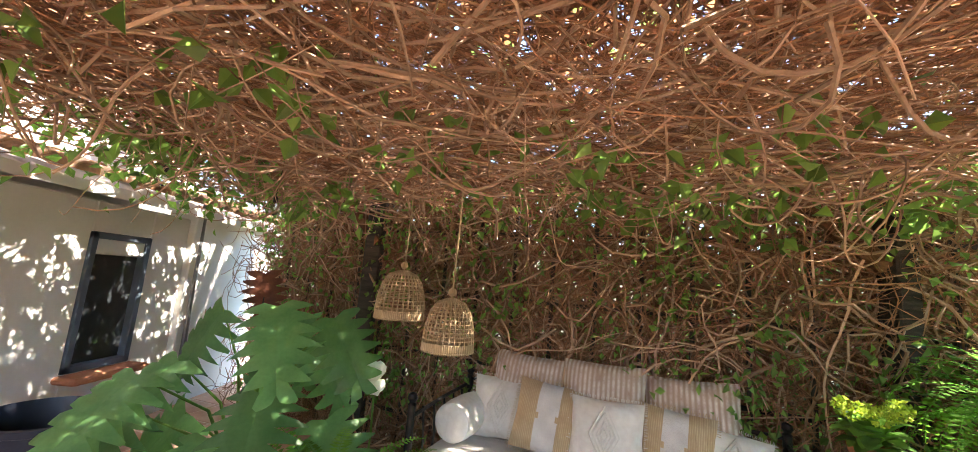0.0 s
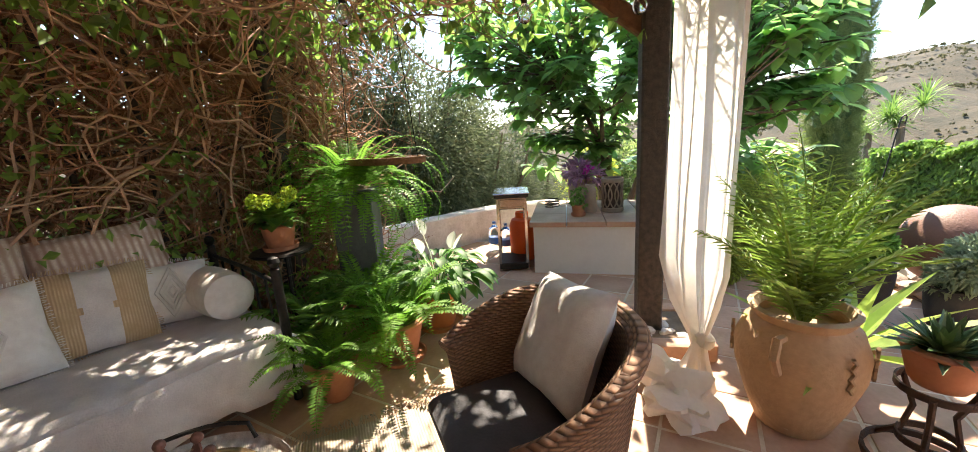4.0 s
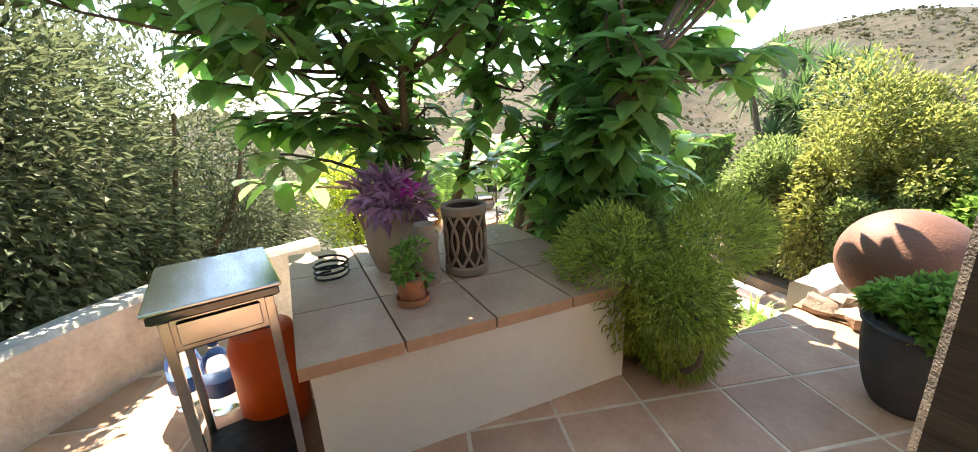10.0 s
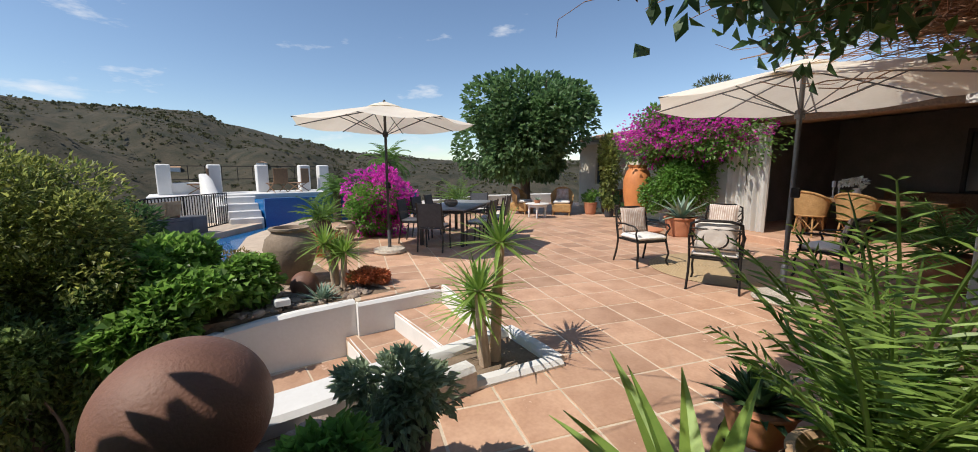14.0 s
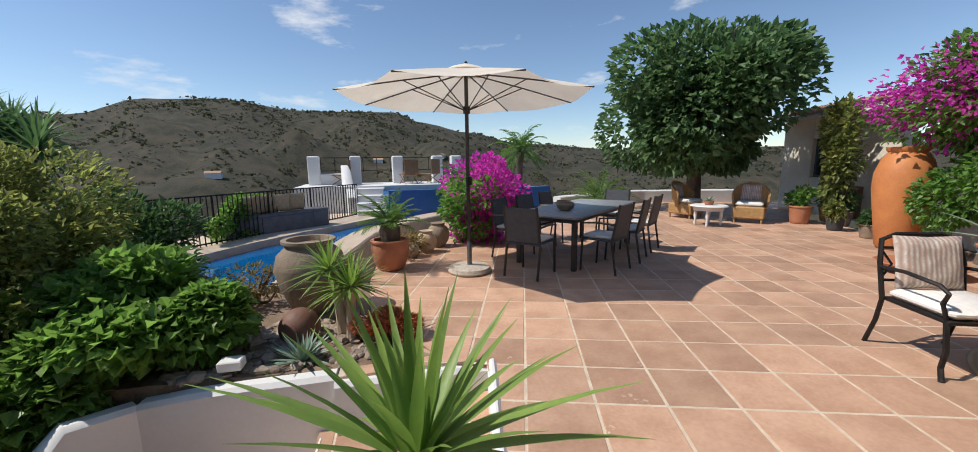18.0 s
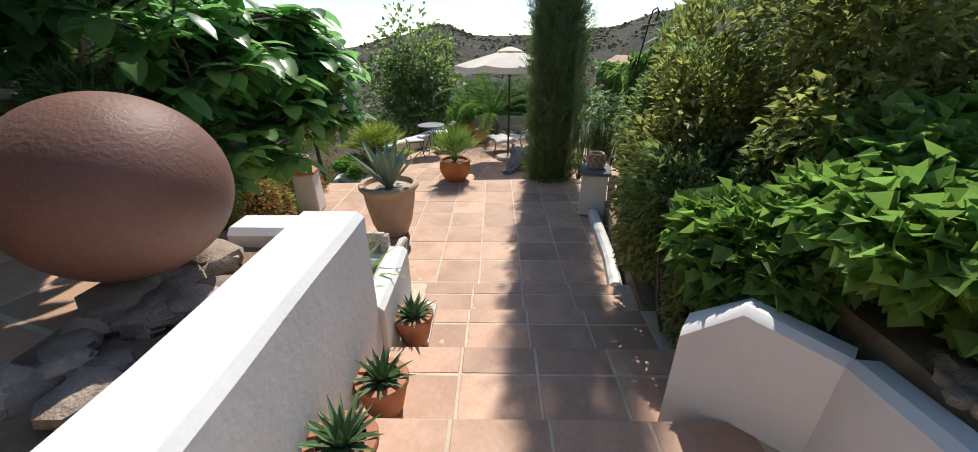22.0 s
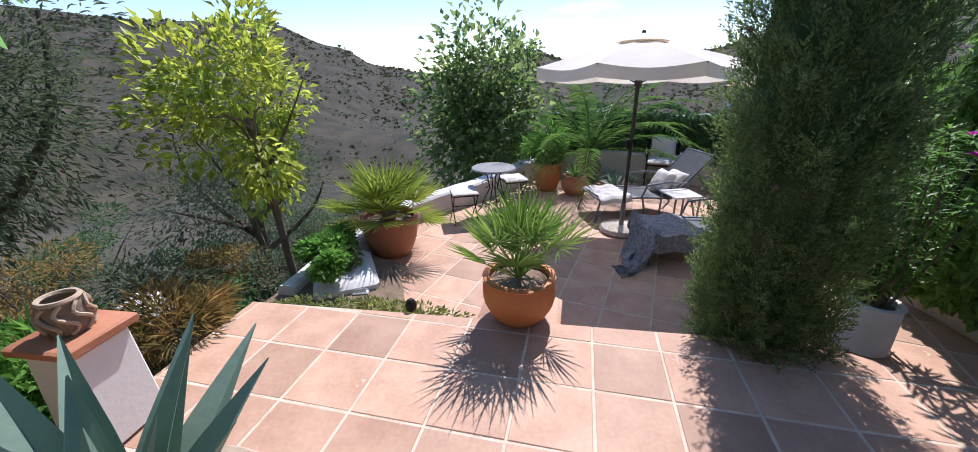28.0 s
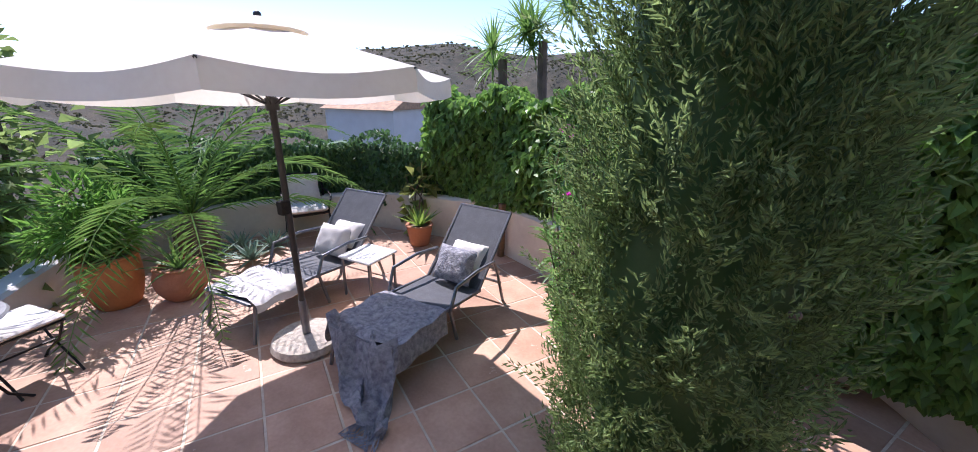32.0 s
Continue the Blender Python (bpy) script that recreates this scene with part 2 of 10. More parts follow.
M = dict(
    tile=mat("terracotta_tile", (0.56, 0.35, 0.235), (0.41, 0.235, 0.15), rough=0.62, scale=3.6, bump=0.1, rnd=0.34, fine=11, spots=(0.60, 0.43, 0.32), dist=0.006),
    joint=mat("tile_joint", (0.67, 0.56, 0.43), (0.49, 0.39, 0.285), rough=0.9, scale=9, bump=0.1),
    plaster=mat("white_plaster", (0.73, 0.715, 0.69), (0.66, 0.64, 0.61), rough=0.85, scale=2.2, bump=0.1, fine=14, rnd=0.04, dist=0.012),
    old_plaster=mat("weathered_plaster", (0.72, 0.70, 0.66), (0.45, 0.42, 0.38), rough=0.9, scale=4, bump=0.3),
    cream=mat("cream_wall", (0.74, 0.67, 0.55), (0.62, 0.55, 0.45), rough=0.9, scale=2, bump=0.15),
    dark_wood=mat("dark_stained_wood", (0.032, 0.026, 0.022), (0.085, 0.066, 0.052), rough=0.65, scale=5, bump=0.25, stretch=(6, 6, 0.5)),
    wood=mat("brown_wood", (0.28, 0.16, 0.08), (0.17, 0.09, 0.045), rough=0.6, scale=5, bump=0.2, stretch=(6, 1, 6)),
    beam=mat("rough_beam", (0.22, 0.11, 0.055), (0.12, 0.06, 0.03), rough=0.8, scale=4, bump=0.3, stretch=(4, 4, 4)),
    pale_wood=mat("whitewashed_wood", (0.72, 0.67, 0.60), (0.45, 0.38, 0.31), rough=0.8, scale=7, bump=0.3, stretch=(1, 5, 5)),
    vine=mat("dry_vine", (0.36, 0.22, 0.145), (0.52, 0.36, 0.25), rough=0.85, scale=9, bump=0.2, island=0.7),
    twig=mat("fine_twigs", (0.26, 0.13, 0.07), (0.38, 0.21, 0.125), rough=0.9, scale=8, bump=0.1, island=0.9),
    bark=mat("grey_bark", (0.20, 0.15, 0.11), (0.11, 0.08, 0.06), rough=0.9, scale=10, bump=0.5, stretch=(1, 1, 0.4)),
    soil=mat("dry_soil", (0.17, 0.115, 0.075), (0.26, 0.19, 0.13), rough=0.95, scale=7, bump=0.6),
    rock=mat("bed_rock", (0.40, 0.31, 0.24), (0.25, 0.19, 0.15), rough=0.85, scale=12, bump=0.4, rnd=0.6),
    pebble=mat("white_pebble", (0.72, 0.68, 0.62), (0.52, 0.47, 0.42), rough=0.7, scale=10, bump=0.05, rnd=0.4),
    clay=mat("terracotta_pot", (0.47, 0.20, 0.105), (0.37, 0.145, 0.075), rough=0.75, scale=5, bump=0.08, rnd=0.12),
    orange_clay=mat("orange_clay", (0.58, 0.22, 0.07), (0.47, 0.165, 0.055), rough=0.6, scale=4, bump=0.06),
    tan_clay=mat("weathered_tan_clay", (0.50, 0.33, 0.19), (0.36, 0.23, 0.13), rough=0.85, scale=4, bump=0.25, spots=(0.62, 0.50, 0.38)),
    grey_clay=mat("grey_brown_clay", (0.33, 0.25, 0.18), (0.22, 0.165, 0.12), rough=0.85, scale=5, bump=0.2, spots=(0.45, 0.38, 0.3)),
    pale_clay=mat("pale_clay", (0.55, 0.42, 0.30), (0.42, 0.31, 0.22), rough=0.85, scale=5, bump=0.2),
    sphere=mat("red_clay_ball", (0.235, 0.115, 0.078), (0.165, 0.08, 0.056), rough=0.6, scale=4, bump=0.12, fine=18),
    charcoal=mat("charcoal_pot", (0.045, 0.045, 0.05), (0.065, 0.064, 0.068), rough=0.75, scale=12, bump=0.15),
    navy=mat("dark_blue_plastic", (0.02, 0.026, 0.045), (0.03, 0.036, 0.055), rough=0.4, scale=6, bump=0.02),
    iron=mat("black_iron", (0.018, 0.017, 0.017), (0.04, 0.034, 0.03), rough=0.5, scale=20, bump=0.1, metal=0.6),
    rusty=mat("rusty_iron", (0.10, 0.06, 0.04), (0.05, 0.035, 0.03), rough=0.8, scale=16, bump=0.2, metal=0.3),
    grey_metal=mat("grey_aluminium", (0.22, 0.22, 0.23), (0.16, 0.16, 0.17), rough=0.4, scale=10, bump=0.02, metal=0.7),
    dark_metal=mat("dark_grey_metal", (0.05, 0.045, 0.043), (0.075, 0.068, 0.06), rough=0.45, scale=10, bump=0.03, metal=0.4),
    chrome=mat("polished_steel", (0.55, 0.55, 0.56), (0.42, 0.42, 0.43), rough=0.18, scale=4, bump=0.01, metal=1.0),
    gas=mat("orange_enamel", (0.72, 0.10, 0.015), (0.62, 0.08, 0.012), rough=0.35, scale=4, bump=0.01),
    canvas=mat("cream_canvas", (0.78, 0.73, 0.63), (0.72, 0.66, 0.56), rough=0.9, scale=3, bump=0.05, trans=0.22),
    curtain=mat("white_voile", (0.72, 0.70, 0.66), (0.62, 0.60, 0.56), rough=0.9, scale=4, bump=0.08, trans=0.3),
    cushion=mat("off_white_cotton", (0.76, 0.73, 0.68), (0.66, 0.62, 0.57), rough=0.95, scale=24, bump=0.25, dist=0.006),
    linen=mat("grey_linen_throw", (0.66, 0.63, 0.60), (0.52, 0.49, 0.47), rough=0.95, scale=9, bump=0.3, fine=16, dist=0.008),
    slate=mat("slate_grey_cushion", (0.075, 0.075, 0.08), (0.10, 0.10, 0.105), rough=0.9, scale=10, bump=0.1),
    stripe=weave("striped_ticking", (0.74, 0.69, 0.62), (0.40, 0.28, 0.22), scale=9.5, bump=0.15),
    straw=weave("straw_weave", (0.62, 0.48, 0.30), (0.46, 0.32, 0.18), scale=24),
    ring_straw=weave("coiled_straw", (0.46, 0.32, 0.16), (0.26, 0.165, 0.075), scale=14, rings=True),
    ring_jute=weave("coiled_jute", (0.50, 0.37, 0.21), (0.38, 0.27, 0.15), scale=7, rings=True),
    wicker=wicker("brown_wicker", (0.40, 0.225, 0.13), (0.25, 0.125, 0.065), 85, 100),
    rattan=weave("honey_rattan", (0.58, 0.36, 0.15), (0.38, 0.21, 0.08), scale=40, direction="Z"),
    basket=wicker("willow_basket", (0.30, 0.20, 0.12), (0.17, 0.11, 0.07), 36, 30),
    jute=weave("jute_rug", (0.47, 0.39, 0.31), (0.33, 0.265, 0.205), scale=22),
    knit=mat("grey_knit", (0.17, 0.17, 0.20), (0.42, 0.41, 0.43), rough=0.95, scale=26, bump=0.6, fine=5),
    mesh_fabric=weave("grey_mesh_fabric", (0.10, 0.105, 0.115), (0.06, 0.062, 0.07), scale=80, rough=0.6, bump=0.1),
    water=mat("pool_water", (0.0, 0.13, 0.36), (0.0, 0.10, 0.30), rough=0.04, scale=1.6, bump=0.06, spec=0.6),
    mosaic=mat("blue_mosaic", (0.015, 0.10, 0.33), (0.02, 0.15, 0.42), rough=0.3, scale=30, bump=0.05),
    coping=mat("sand_coping", (0.62, 0.50, 0.38), (0.50, 0.39, 0.29), rough=0.85, scale=5, bump=0.1),
    marble=mat("white_stone_top", (0.78, 0.76, 0.72), (0.62, 0.60, 0.57), rough=0.35, scale=5, bump=0.03),
    grey_stone=mat("grey_stone_top", (0.33, 0.33, 0.33), (0.22, 0.22, 0.225), rough=0.4, scale=16, bump=0.03),
    concrete=mat("grey_block", (0.16, 0.165, 0.175), (0.11, 0.11, 0.12), rough=0.85, scale=6, bump=0.15),
    exposed=mat("pebble_concrete", (0.66, 0.59, 0.49), (0.44, 0.37, 0.30), rough=0.9, scale=30, bump=0.6),
    roof=mat("roof_tile", (0.52, 0.32, 0.19), (0.30, 0.19, 0.12), rough=0.85, scale=6, bump=0.2, rnd=0.4),
    blue_wall=mat("pale_blue_plaster", (0.50, 0.57, 0.66), (0.42, 0.48, 0.57), rough=0.9, scale=2.5, bump=0.2),
    slate_frame=mat("grey_blue_frame", (0.10, 0.13, 0.17), (0.08, 0.10, 0.13), rough=0.6, scale=8, bump=0.05),
    # room walls: the shade of the interior is put into this darkened colour
    shaded_room=mat("room_wall_with_shade", (0.24, 0.21, 0.18), (0.17, 0.15, 0.13), rough=0.9, scale=2, bump=0.05),
    rubber=mat("rubber_tree_leaf", (0.16, 0.30, 0.10), (0.12, 0.24, 0.08), rough=0.3, scale=5, bump=0.03, trans=0.55, island=0.7, spec=0.5),
    fig=mat("fig_leaf", (0.12, 0.20, 0.08), (0.085, 0.15, 0.06), rough=0.5, scale=4, bump=0.03, trans=0.35, island=0.7),
    leaf=mat("green_leaf", (0.15, 0.28, 0.06), (0.10, 0.20, 0.045), rough=0.45, scale=5, bump=0.03, trans=0.42, island=0.7),
    yellow_leaf=mat("yellow_green_leaf", (0.26, 0.27, 0.08), (0.15, 0.185, 0.06), rough=0.5, scale=3, bump=0.03, trans=0.42, island=1.1),
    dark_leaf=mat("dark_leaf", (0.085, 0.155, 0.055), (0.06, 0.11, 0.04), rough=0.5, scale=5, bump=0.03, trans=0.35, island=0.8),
    olive=mat("olive_leaf", (0.15, 0.18, 0.105), (0.10, 0.125, 0.07), rough=0.7, scale=5, bump=0.02, trans=0.22, island=0.8, spec=0.25),
    cypress=mat("cypress_leaf", (0.17, 0.23, 0.085), (0.115, 0.16, 0.06), rough=0.8, scale=3, bump=0.05, trans=0.4, island=1.0),
    fern=mat("fern_leaf", (0.16, 0.33, 0.055), (0.10, 0.23, 0.04), rough=0.5, scale=5, bump=0.02, trans=0.45, island=0.18, rnd=0.7, spec=0.3),
    palm=mat("palm_leaf", (0.16, 0.27, 0.07), (0.10, 0.18, 0.045), rough=0.45, scale=3, bump=0.03, trans=0.35, island=0.5),
    yellow_palm=mat("yellowing_palm_leaf", (0.31, 0.35, 0.07), (0.18, 0.25, 0.05), rough=0.45, scale=3, bump=0.03, trans=0.35, island=0.6),
    agave=mat("blue_agave_leaf", (0.25, 0.34, 0.25), (0.19, 0.27, 0.20), rough=0.5, scale=4, bump=0.05, island=0.2),
    aloe=mat("dark_aloe_leaf", (0.09, 0.17, 0.07), (0.13, 0.20, 0.08), rough=0.45, scale=14, bump=0.1, island=0.4),
    yucca=mat("yucca_leaf", (0.25, 0.36, 0.08), (0.16, 0.26, 0.06), rough=0.45, scale=4, bump=0.04, trans=0.28, island=0.5),
    grey_leaf=mat("silver_leaf", (0.28, 0.34, 0.22), (0.20, 0.26, 0.17), rough=0.6, scale=5, bump=0.03, trans=0.3, island=0.5),
    ivy=mat("ivy_leaf", (0.17, 0.28, 0.065), (0.115, 0.205, 0.05), rough=0.38, scale=5, bump=0.03, trans=0.42, island=0.8),
    magenta=mat("magenta_bract", (0.60, 0.075, 0.42), (0.45, 0.05, 0.34), rough=0.6, scale=6, bump=0.0, trans=0.4, island=0.7),
    purple=mat("purple_leaf", (0.45, 0.27, 0.39), (0.26, 0.13, 0.22), rough=0.45, scale=6, bump=0.02, trans=0.35, island=0.7),
    lily=mat("glossy_dark_leaf", (0.085, 0.20, 0.05), (0.06, 0.15, 0.035), rough=0.55, scale=5, bump=0.03, trans=0.35, island=0.6, spec=0.4),
    monstera=mat("monstera_leaf", (0.15, 0.31, 0.11), (0.10, 0.23, 0.08), rough=0.4, scale=5, bump=0.03, trans=0.4, rnd=0.6, spec=0.4),
    pitt=mat("pittosporum_leaf", (0.19, 0.25, 0.085), (0.13, 0.18, 0.065), rough=0.5, scale=4, bump=0.03, trans=0.42, island=1.0),
    print_cotton=mat("printed_cotton", (0.74, 0.73, 0.71), (0.36, 0.37, 0.40), rough=0.95, scale=34, bump=0.2, fine=3),
    crown=mat("rust_red_clay", (0.27, 0.12, 0.085), (0.18, 0.08, 0.06), rough=0.8, scale=14, bump=0.2, spots=(0.36, 0.20, 0.15)),
    juniper=mat("juniper_needles", (0.30, 0.36, 0.085), (0.17, 0.23, 0.055), rough=0.6, scale=4, bump=0.03, trans=0.45, island=0.9),
    lime=mat("lime_flower", (0.42, 0.50, 0.08), (0.28, 0.40, 0.06), rough=0.7, scale=8, bump=0.05, trans=0.3, island=0.6),
    white_flower=mat("white_spathe", (0.80, 0.80, 0.74), (0.70, 0.72, 0.62), rough=0.5, scale=6, bump=0.02, trans=0.3),
    red_flower=mat("pink_red_flower", (0.62, 0.04, 0.12), (0.5, 0.03, 0.10), rough=0.6, scale=6, bump=0.0, trans=0.3, island=0.4),
    red_plant=mat("rust_red_succulent", (0.62, 0.20, 0.075), (0.40, 0.11, 0.045), rough=0.55, scale=6, bump=0.05, island=0.9),
    dry_leaf=mat("dry_brown_leaf", (0.30, 0.19, 0.075), (0.17, 0.16, 0.055), rough=0.8, scale=6, bump=0.03, trans=0.35, island=0.9),
    rust_leaf=mat("rusted_metal_leaf", (0.23, 0.085, 0.05), (0.14, 0.055, 0.035), rough=0.7, scale=9, bump=0.2, metal=0.3),
    glass=glassy("clear_glass", (0.95, 0.97, 0.97)),
    pane=mat("dark_window_pane", (0.03, 0.035, 0.04), (0.045, 0.05, 0.055), rough=0.06, scale=2, bump=0.0, spec=0.8),
    label_blue=mat("blue_label", (0.05, 0.16, 0.42), (0.04, 0.12, 0.34), rough=0.4, scale=8, bump=0.0),
)
M["lemon"] = mat("lemon_leaf", (0.38, 0.40, 0.07), (0.22, 0.29, 0.055), rough=0.45, scale=3, bump=0.03, trans=0.45, island=0.8)
M["hill"] = mat("dry_hillside", (0.075, 0.061, 0.039), (0.022, 0.026, 0.015), rough=1.0, scale=0.07, bump=0.3, fine=9, rnd=0.0, spots=(0.05, 0.05, 0.03), dist=1.5)
M["dead"] = mat("matted_dead_leaf", (0.36, 0.19, 0.10), (0.24, 0.12, 0.06), rough=0.9, scale=6, bump=0.03, trans=0.4, island=0.8)
M["scrub"] = mat("hill_scrub", (0.078, 0.082, 0.045), (0.105, 0.10, 0.056), rough=1.0, scale=0.1, bump=0.0, trans=0.25, island=0.7, rnd=0.0)


# ---- shape helpers ----
class Geo:
    """Vertices and faces of one mesh."""

    def __init__(self):
        self.v, self.f = [], []

    def add(self, verts, faces):
        o = len(self.v)
        self.v.extend(verts)
        self.f.extend([tuple(i + o for i in f) for f in faces])
        return self

    def box(self, x, y, z, sx, sy, sz, rz=0.0, b=0.008, taper=1.0):
        """A box on its base centre with chamfered edges."""
        c, s, hx, hy = math.cos(radians(rz)), math.sin(radians(rz)), sx / 2, sy / 2
        b = min(b, sx * 0.4, sy * 0.4, sz * 0.4)
        rings = []
        for zz, i, k in ((0, b, 1.0), (b, 0, 1.0), (sz - b, 0, taper), (sz, b, taper)):
            ax, ay, q = hx * k - i, hy * k - i, b * 0.7
            pts = [(ax, ay - q), (ax - q, ay), (-ax + q, ay), (-ax, ay - q), (-ax, -ay + q), (-ax + q, -ay), (ax - q, -ay), (ax, -ay + q)]
            rings.append([(x + px * c - py * s, y + px * s + py * c, z + zz) for px, py in pts])
        return self.loft(rings)

    def loft(self, rings, cap=True, closed=True):
        n = len(rings[0])
        v = [p for r in rings for p in r]
        f = []
        for i in range(len(rings) - 1):
            for j in range(n if closed else n - 1):
                k = (j + 1) % n
                f.append((i * n + j, i * n + k, (i + 1) * n + k, (i + 1) * n + j))
        if cap:
            f.append(tuple(range(n - 1, -1, -1)))
            f.append(tuple((len(rings) - 1) * n + j for j in range(n)))
        return self.add(v, f)

    def lathe(self, profile, n=24, at=(0, 0, 0), wob=0.0, squash=1.0):
        rings = []
        for r, z in profile:
            rings.append([(at[0] + r * (1 + wob * math.sin(3 * a + z * 9)) * math.cos(a), at[1] + r * squash * (1 + wob * math.sin(3 * a + z * 9)) * math.sin(a), at[2] + z) for a in (2 * math.pi * i / n for i in range(n))])
        return self.loft(rings)

    def tube(self, pts, r, n=6, cap=True):
        pts = [Vector(p) for p in pts]
        rr = r if isinstance(r, (list, tuple)) else [r] * len(pts)
        rings, up = [], None
        for i, p in enumerate(pts):
            d = (pts[min(i + 1, len(pts) - 1)] - pts[max(i - 1, 0)])
            d = d.normalized() if d.length > 1e-9 else Vector((0, 0, 1))
            if up is None:
                up = Vector((0, 0, 1)) if abs(d.z) < 0.9 else Vector((1, 0, 0))
            s = d.cross(up).normalized()
            up = s.cross(d).normalized()
            rings.append([tuple(p + rr[i] * (math.cos(a) * s + math.sin(a) * up)) for a in (2 * math.pi * k / n for k in range(n))])
        return self.loft(rings, cap)

    def ball(self, x, y, z, rx, ry=None, rz=None, n=12, m=8, wob=0.0, seed=0):
        ry, rz = ry or rx, rz or rx
        rings = []
        for i in range(1, m):
            t = math.pi * i / m
            ring = []
            for k in range(n):
                a = 2 * math.pi * k / n
                d = Vector((math.sin(t) * math.cos(a), math.sin(t) * math.sin(a), -math.cos(t)))
                q = 1 + (wob * noise.noise(d * 1.9 + Vector((seed, seed * 1.7, 0))) if wob else 0)
                ring.append((x + rx * d.x * q, y + ry * d.y * q, z + rz * d.z * q))
            rings.append(ring)
        return self.loft(rings)

    def blade(self, base, az, el, length, width, droop=0.6, seg=5, fold=0.35, tip=0.04, bulge=0.35):
        """A strap leaf, folded along its middle, that arches over."""
        p, e, a = Vector(base), el, az
        side = Vector((-math.sin(a), math.cos(a), 0))
        v, f = [], []
        for i in range(seg + 1):
            t = i / seg
            w = width * (tip + (1 - tip) * min(1, (1 - t) / (1 - bulge) if t > bulge else 0.55 + 0.45 * t / bulge)) / 2
            d = Vector((math.cos(e) * math.cos(a), math.cos(e) * math.sin(a), math.sin(e)))
            nrm = side.cross(d) * -1
            v += [tuple(p + side * w + nrm * w * fold), tuple(p), tuple(p - side * w + nrm * w * fold)]
            if i:
                k = 3 * i
                f += [(k - 3, k - 2, k + 1, k), (k - 2, k - 1, k + 2, k + 1)]
            p = p + d * (length / seg)
            e -= droop / seg * (0.4 + 1.2 * t)
        return self.add(v, f)

    def leaves(self, p, d, up, L, W, fold=0.25, curl=0.15):
        """Many small folded leaves at once: arrays of places, directions and upward sides."""
        p, d, up = np.asarray(p, float), np.asarray(d, float), np.asarray(up, float)
        n = len(p)
        d /= np.linalg.norm(d, axis=1)[:, None] + 1e-9
        s = np.cross(d, up)
        s /= np.linalg.norm(s, axis=1)[:, None] + 1e-9
        u = np.cross(s, d)
        L, W = np.broadcast_to(L, n)[:, None], np.broadcast_to(W, n)[:, None]
        mid = p + d * L * 0.45
        v = np.stack([p, mid + s * W / 2 + u * W * fold, p + d * L - u * L * curl, mid - s * W / 2 + u * W * fold], 1).reshape(-1, 3)
        i = np.arange(n)[:, None] * 4 + len(self.v)
        f = np.concatenate([i + np.array([[0, 1, 2]]), i + np.array([[0, 2, 3]])], 1).reshape(-1, 3)
        self.v.extend(map(tuple, v.tolist()))
        self.f.extend(map(tuple, f.tolist()))
        return self

    def big_leaf(self, base, d, up, L, W, droop=0.3, seg=5, fold=0.18, pointed=True):
        """A broad leaf: a folded strip with a rounded outline."""
        p, d, up = Vector(base), Vector(d).normalized(), Vector(up)
        s = d.cross(up)
        s = s.normalized() if s.length > 1e-6 else Vector((1, 0, 0))
        v, f = [], []
        for i in range(seg + 1):
            t = i / seg
            w = W / 2 * math.sin(math.pi * min(1, 0.06 + 0.94 * t)) ** 0.7 if i < seg else 0.002
            u = s.cross(d).normalized()
            v += [tuple(p + s * w + u * w * fold), tuple(p), tuple(p - s * w + u * w * fold)]
            if i:
                k = 3 * i
                f += [(k - 3, k - 2, k + 1, k), (k - 2, k - 1, k + 2, k + 1)]
            p = p + d * (L / seg)
            d = (d - Vector((0, 0, droop / seg))).normalized()
        return self.add(v, f)


def link(name, g, material, parent=None, smooth=True, label="", m=None):
    me = bpy.data.meshes.new(name)
    me.from_pydata(g.v, [], g.f)
    me.materials.append(material)
    if smooth:
        me.polygons.foreach_set("use_smooth", [True] * len(me.polygons))
        me.update()
        try:
            me.set_sharp_from_angle(angle=radians(42))
        except AttributeError:
            pass
    ob = new(name, me)
    if m is not None:
        ob.matrix_world = m
    if parent is not None:
        ob.parent = parent
    return tagged(ob, label)


def part(name, g, material, parent, label="", smooth=True):
    return link(name, g, material, parent, smooth, label)


def solid(name, g, material, label, category, group="", kind="", smooth=True, at=None):
    return tagged(link(name, g, material, None, smooth, "", at), label, category, group, kind)


def thing(name, x, y, z, label, category, rz=0.0, group="", rx=0.0, ry=0.0):
    ob = new(name)
    ob.empty_display_size = 0.1
    ob.matrix_world = pose(x, y, z, rx, ry, rz)
    return tagged(ob, label, category, group)


def structure(name, g, material, label="", category="", smooth=False):
    return tagged(link(name, g, material, None, smooth), label, category, "", "structure")


RNG = np.random.RandomState(7)


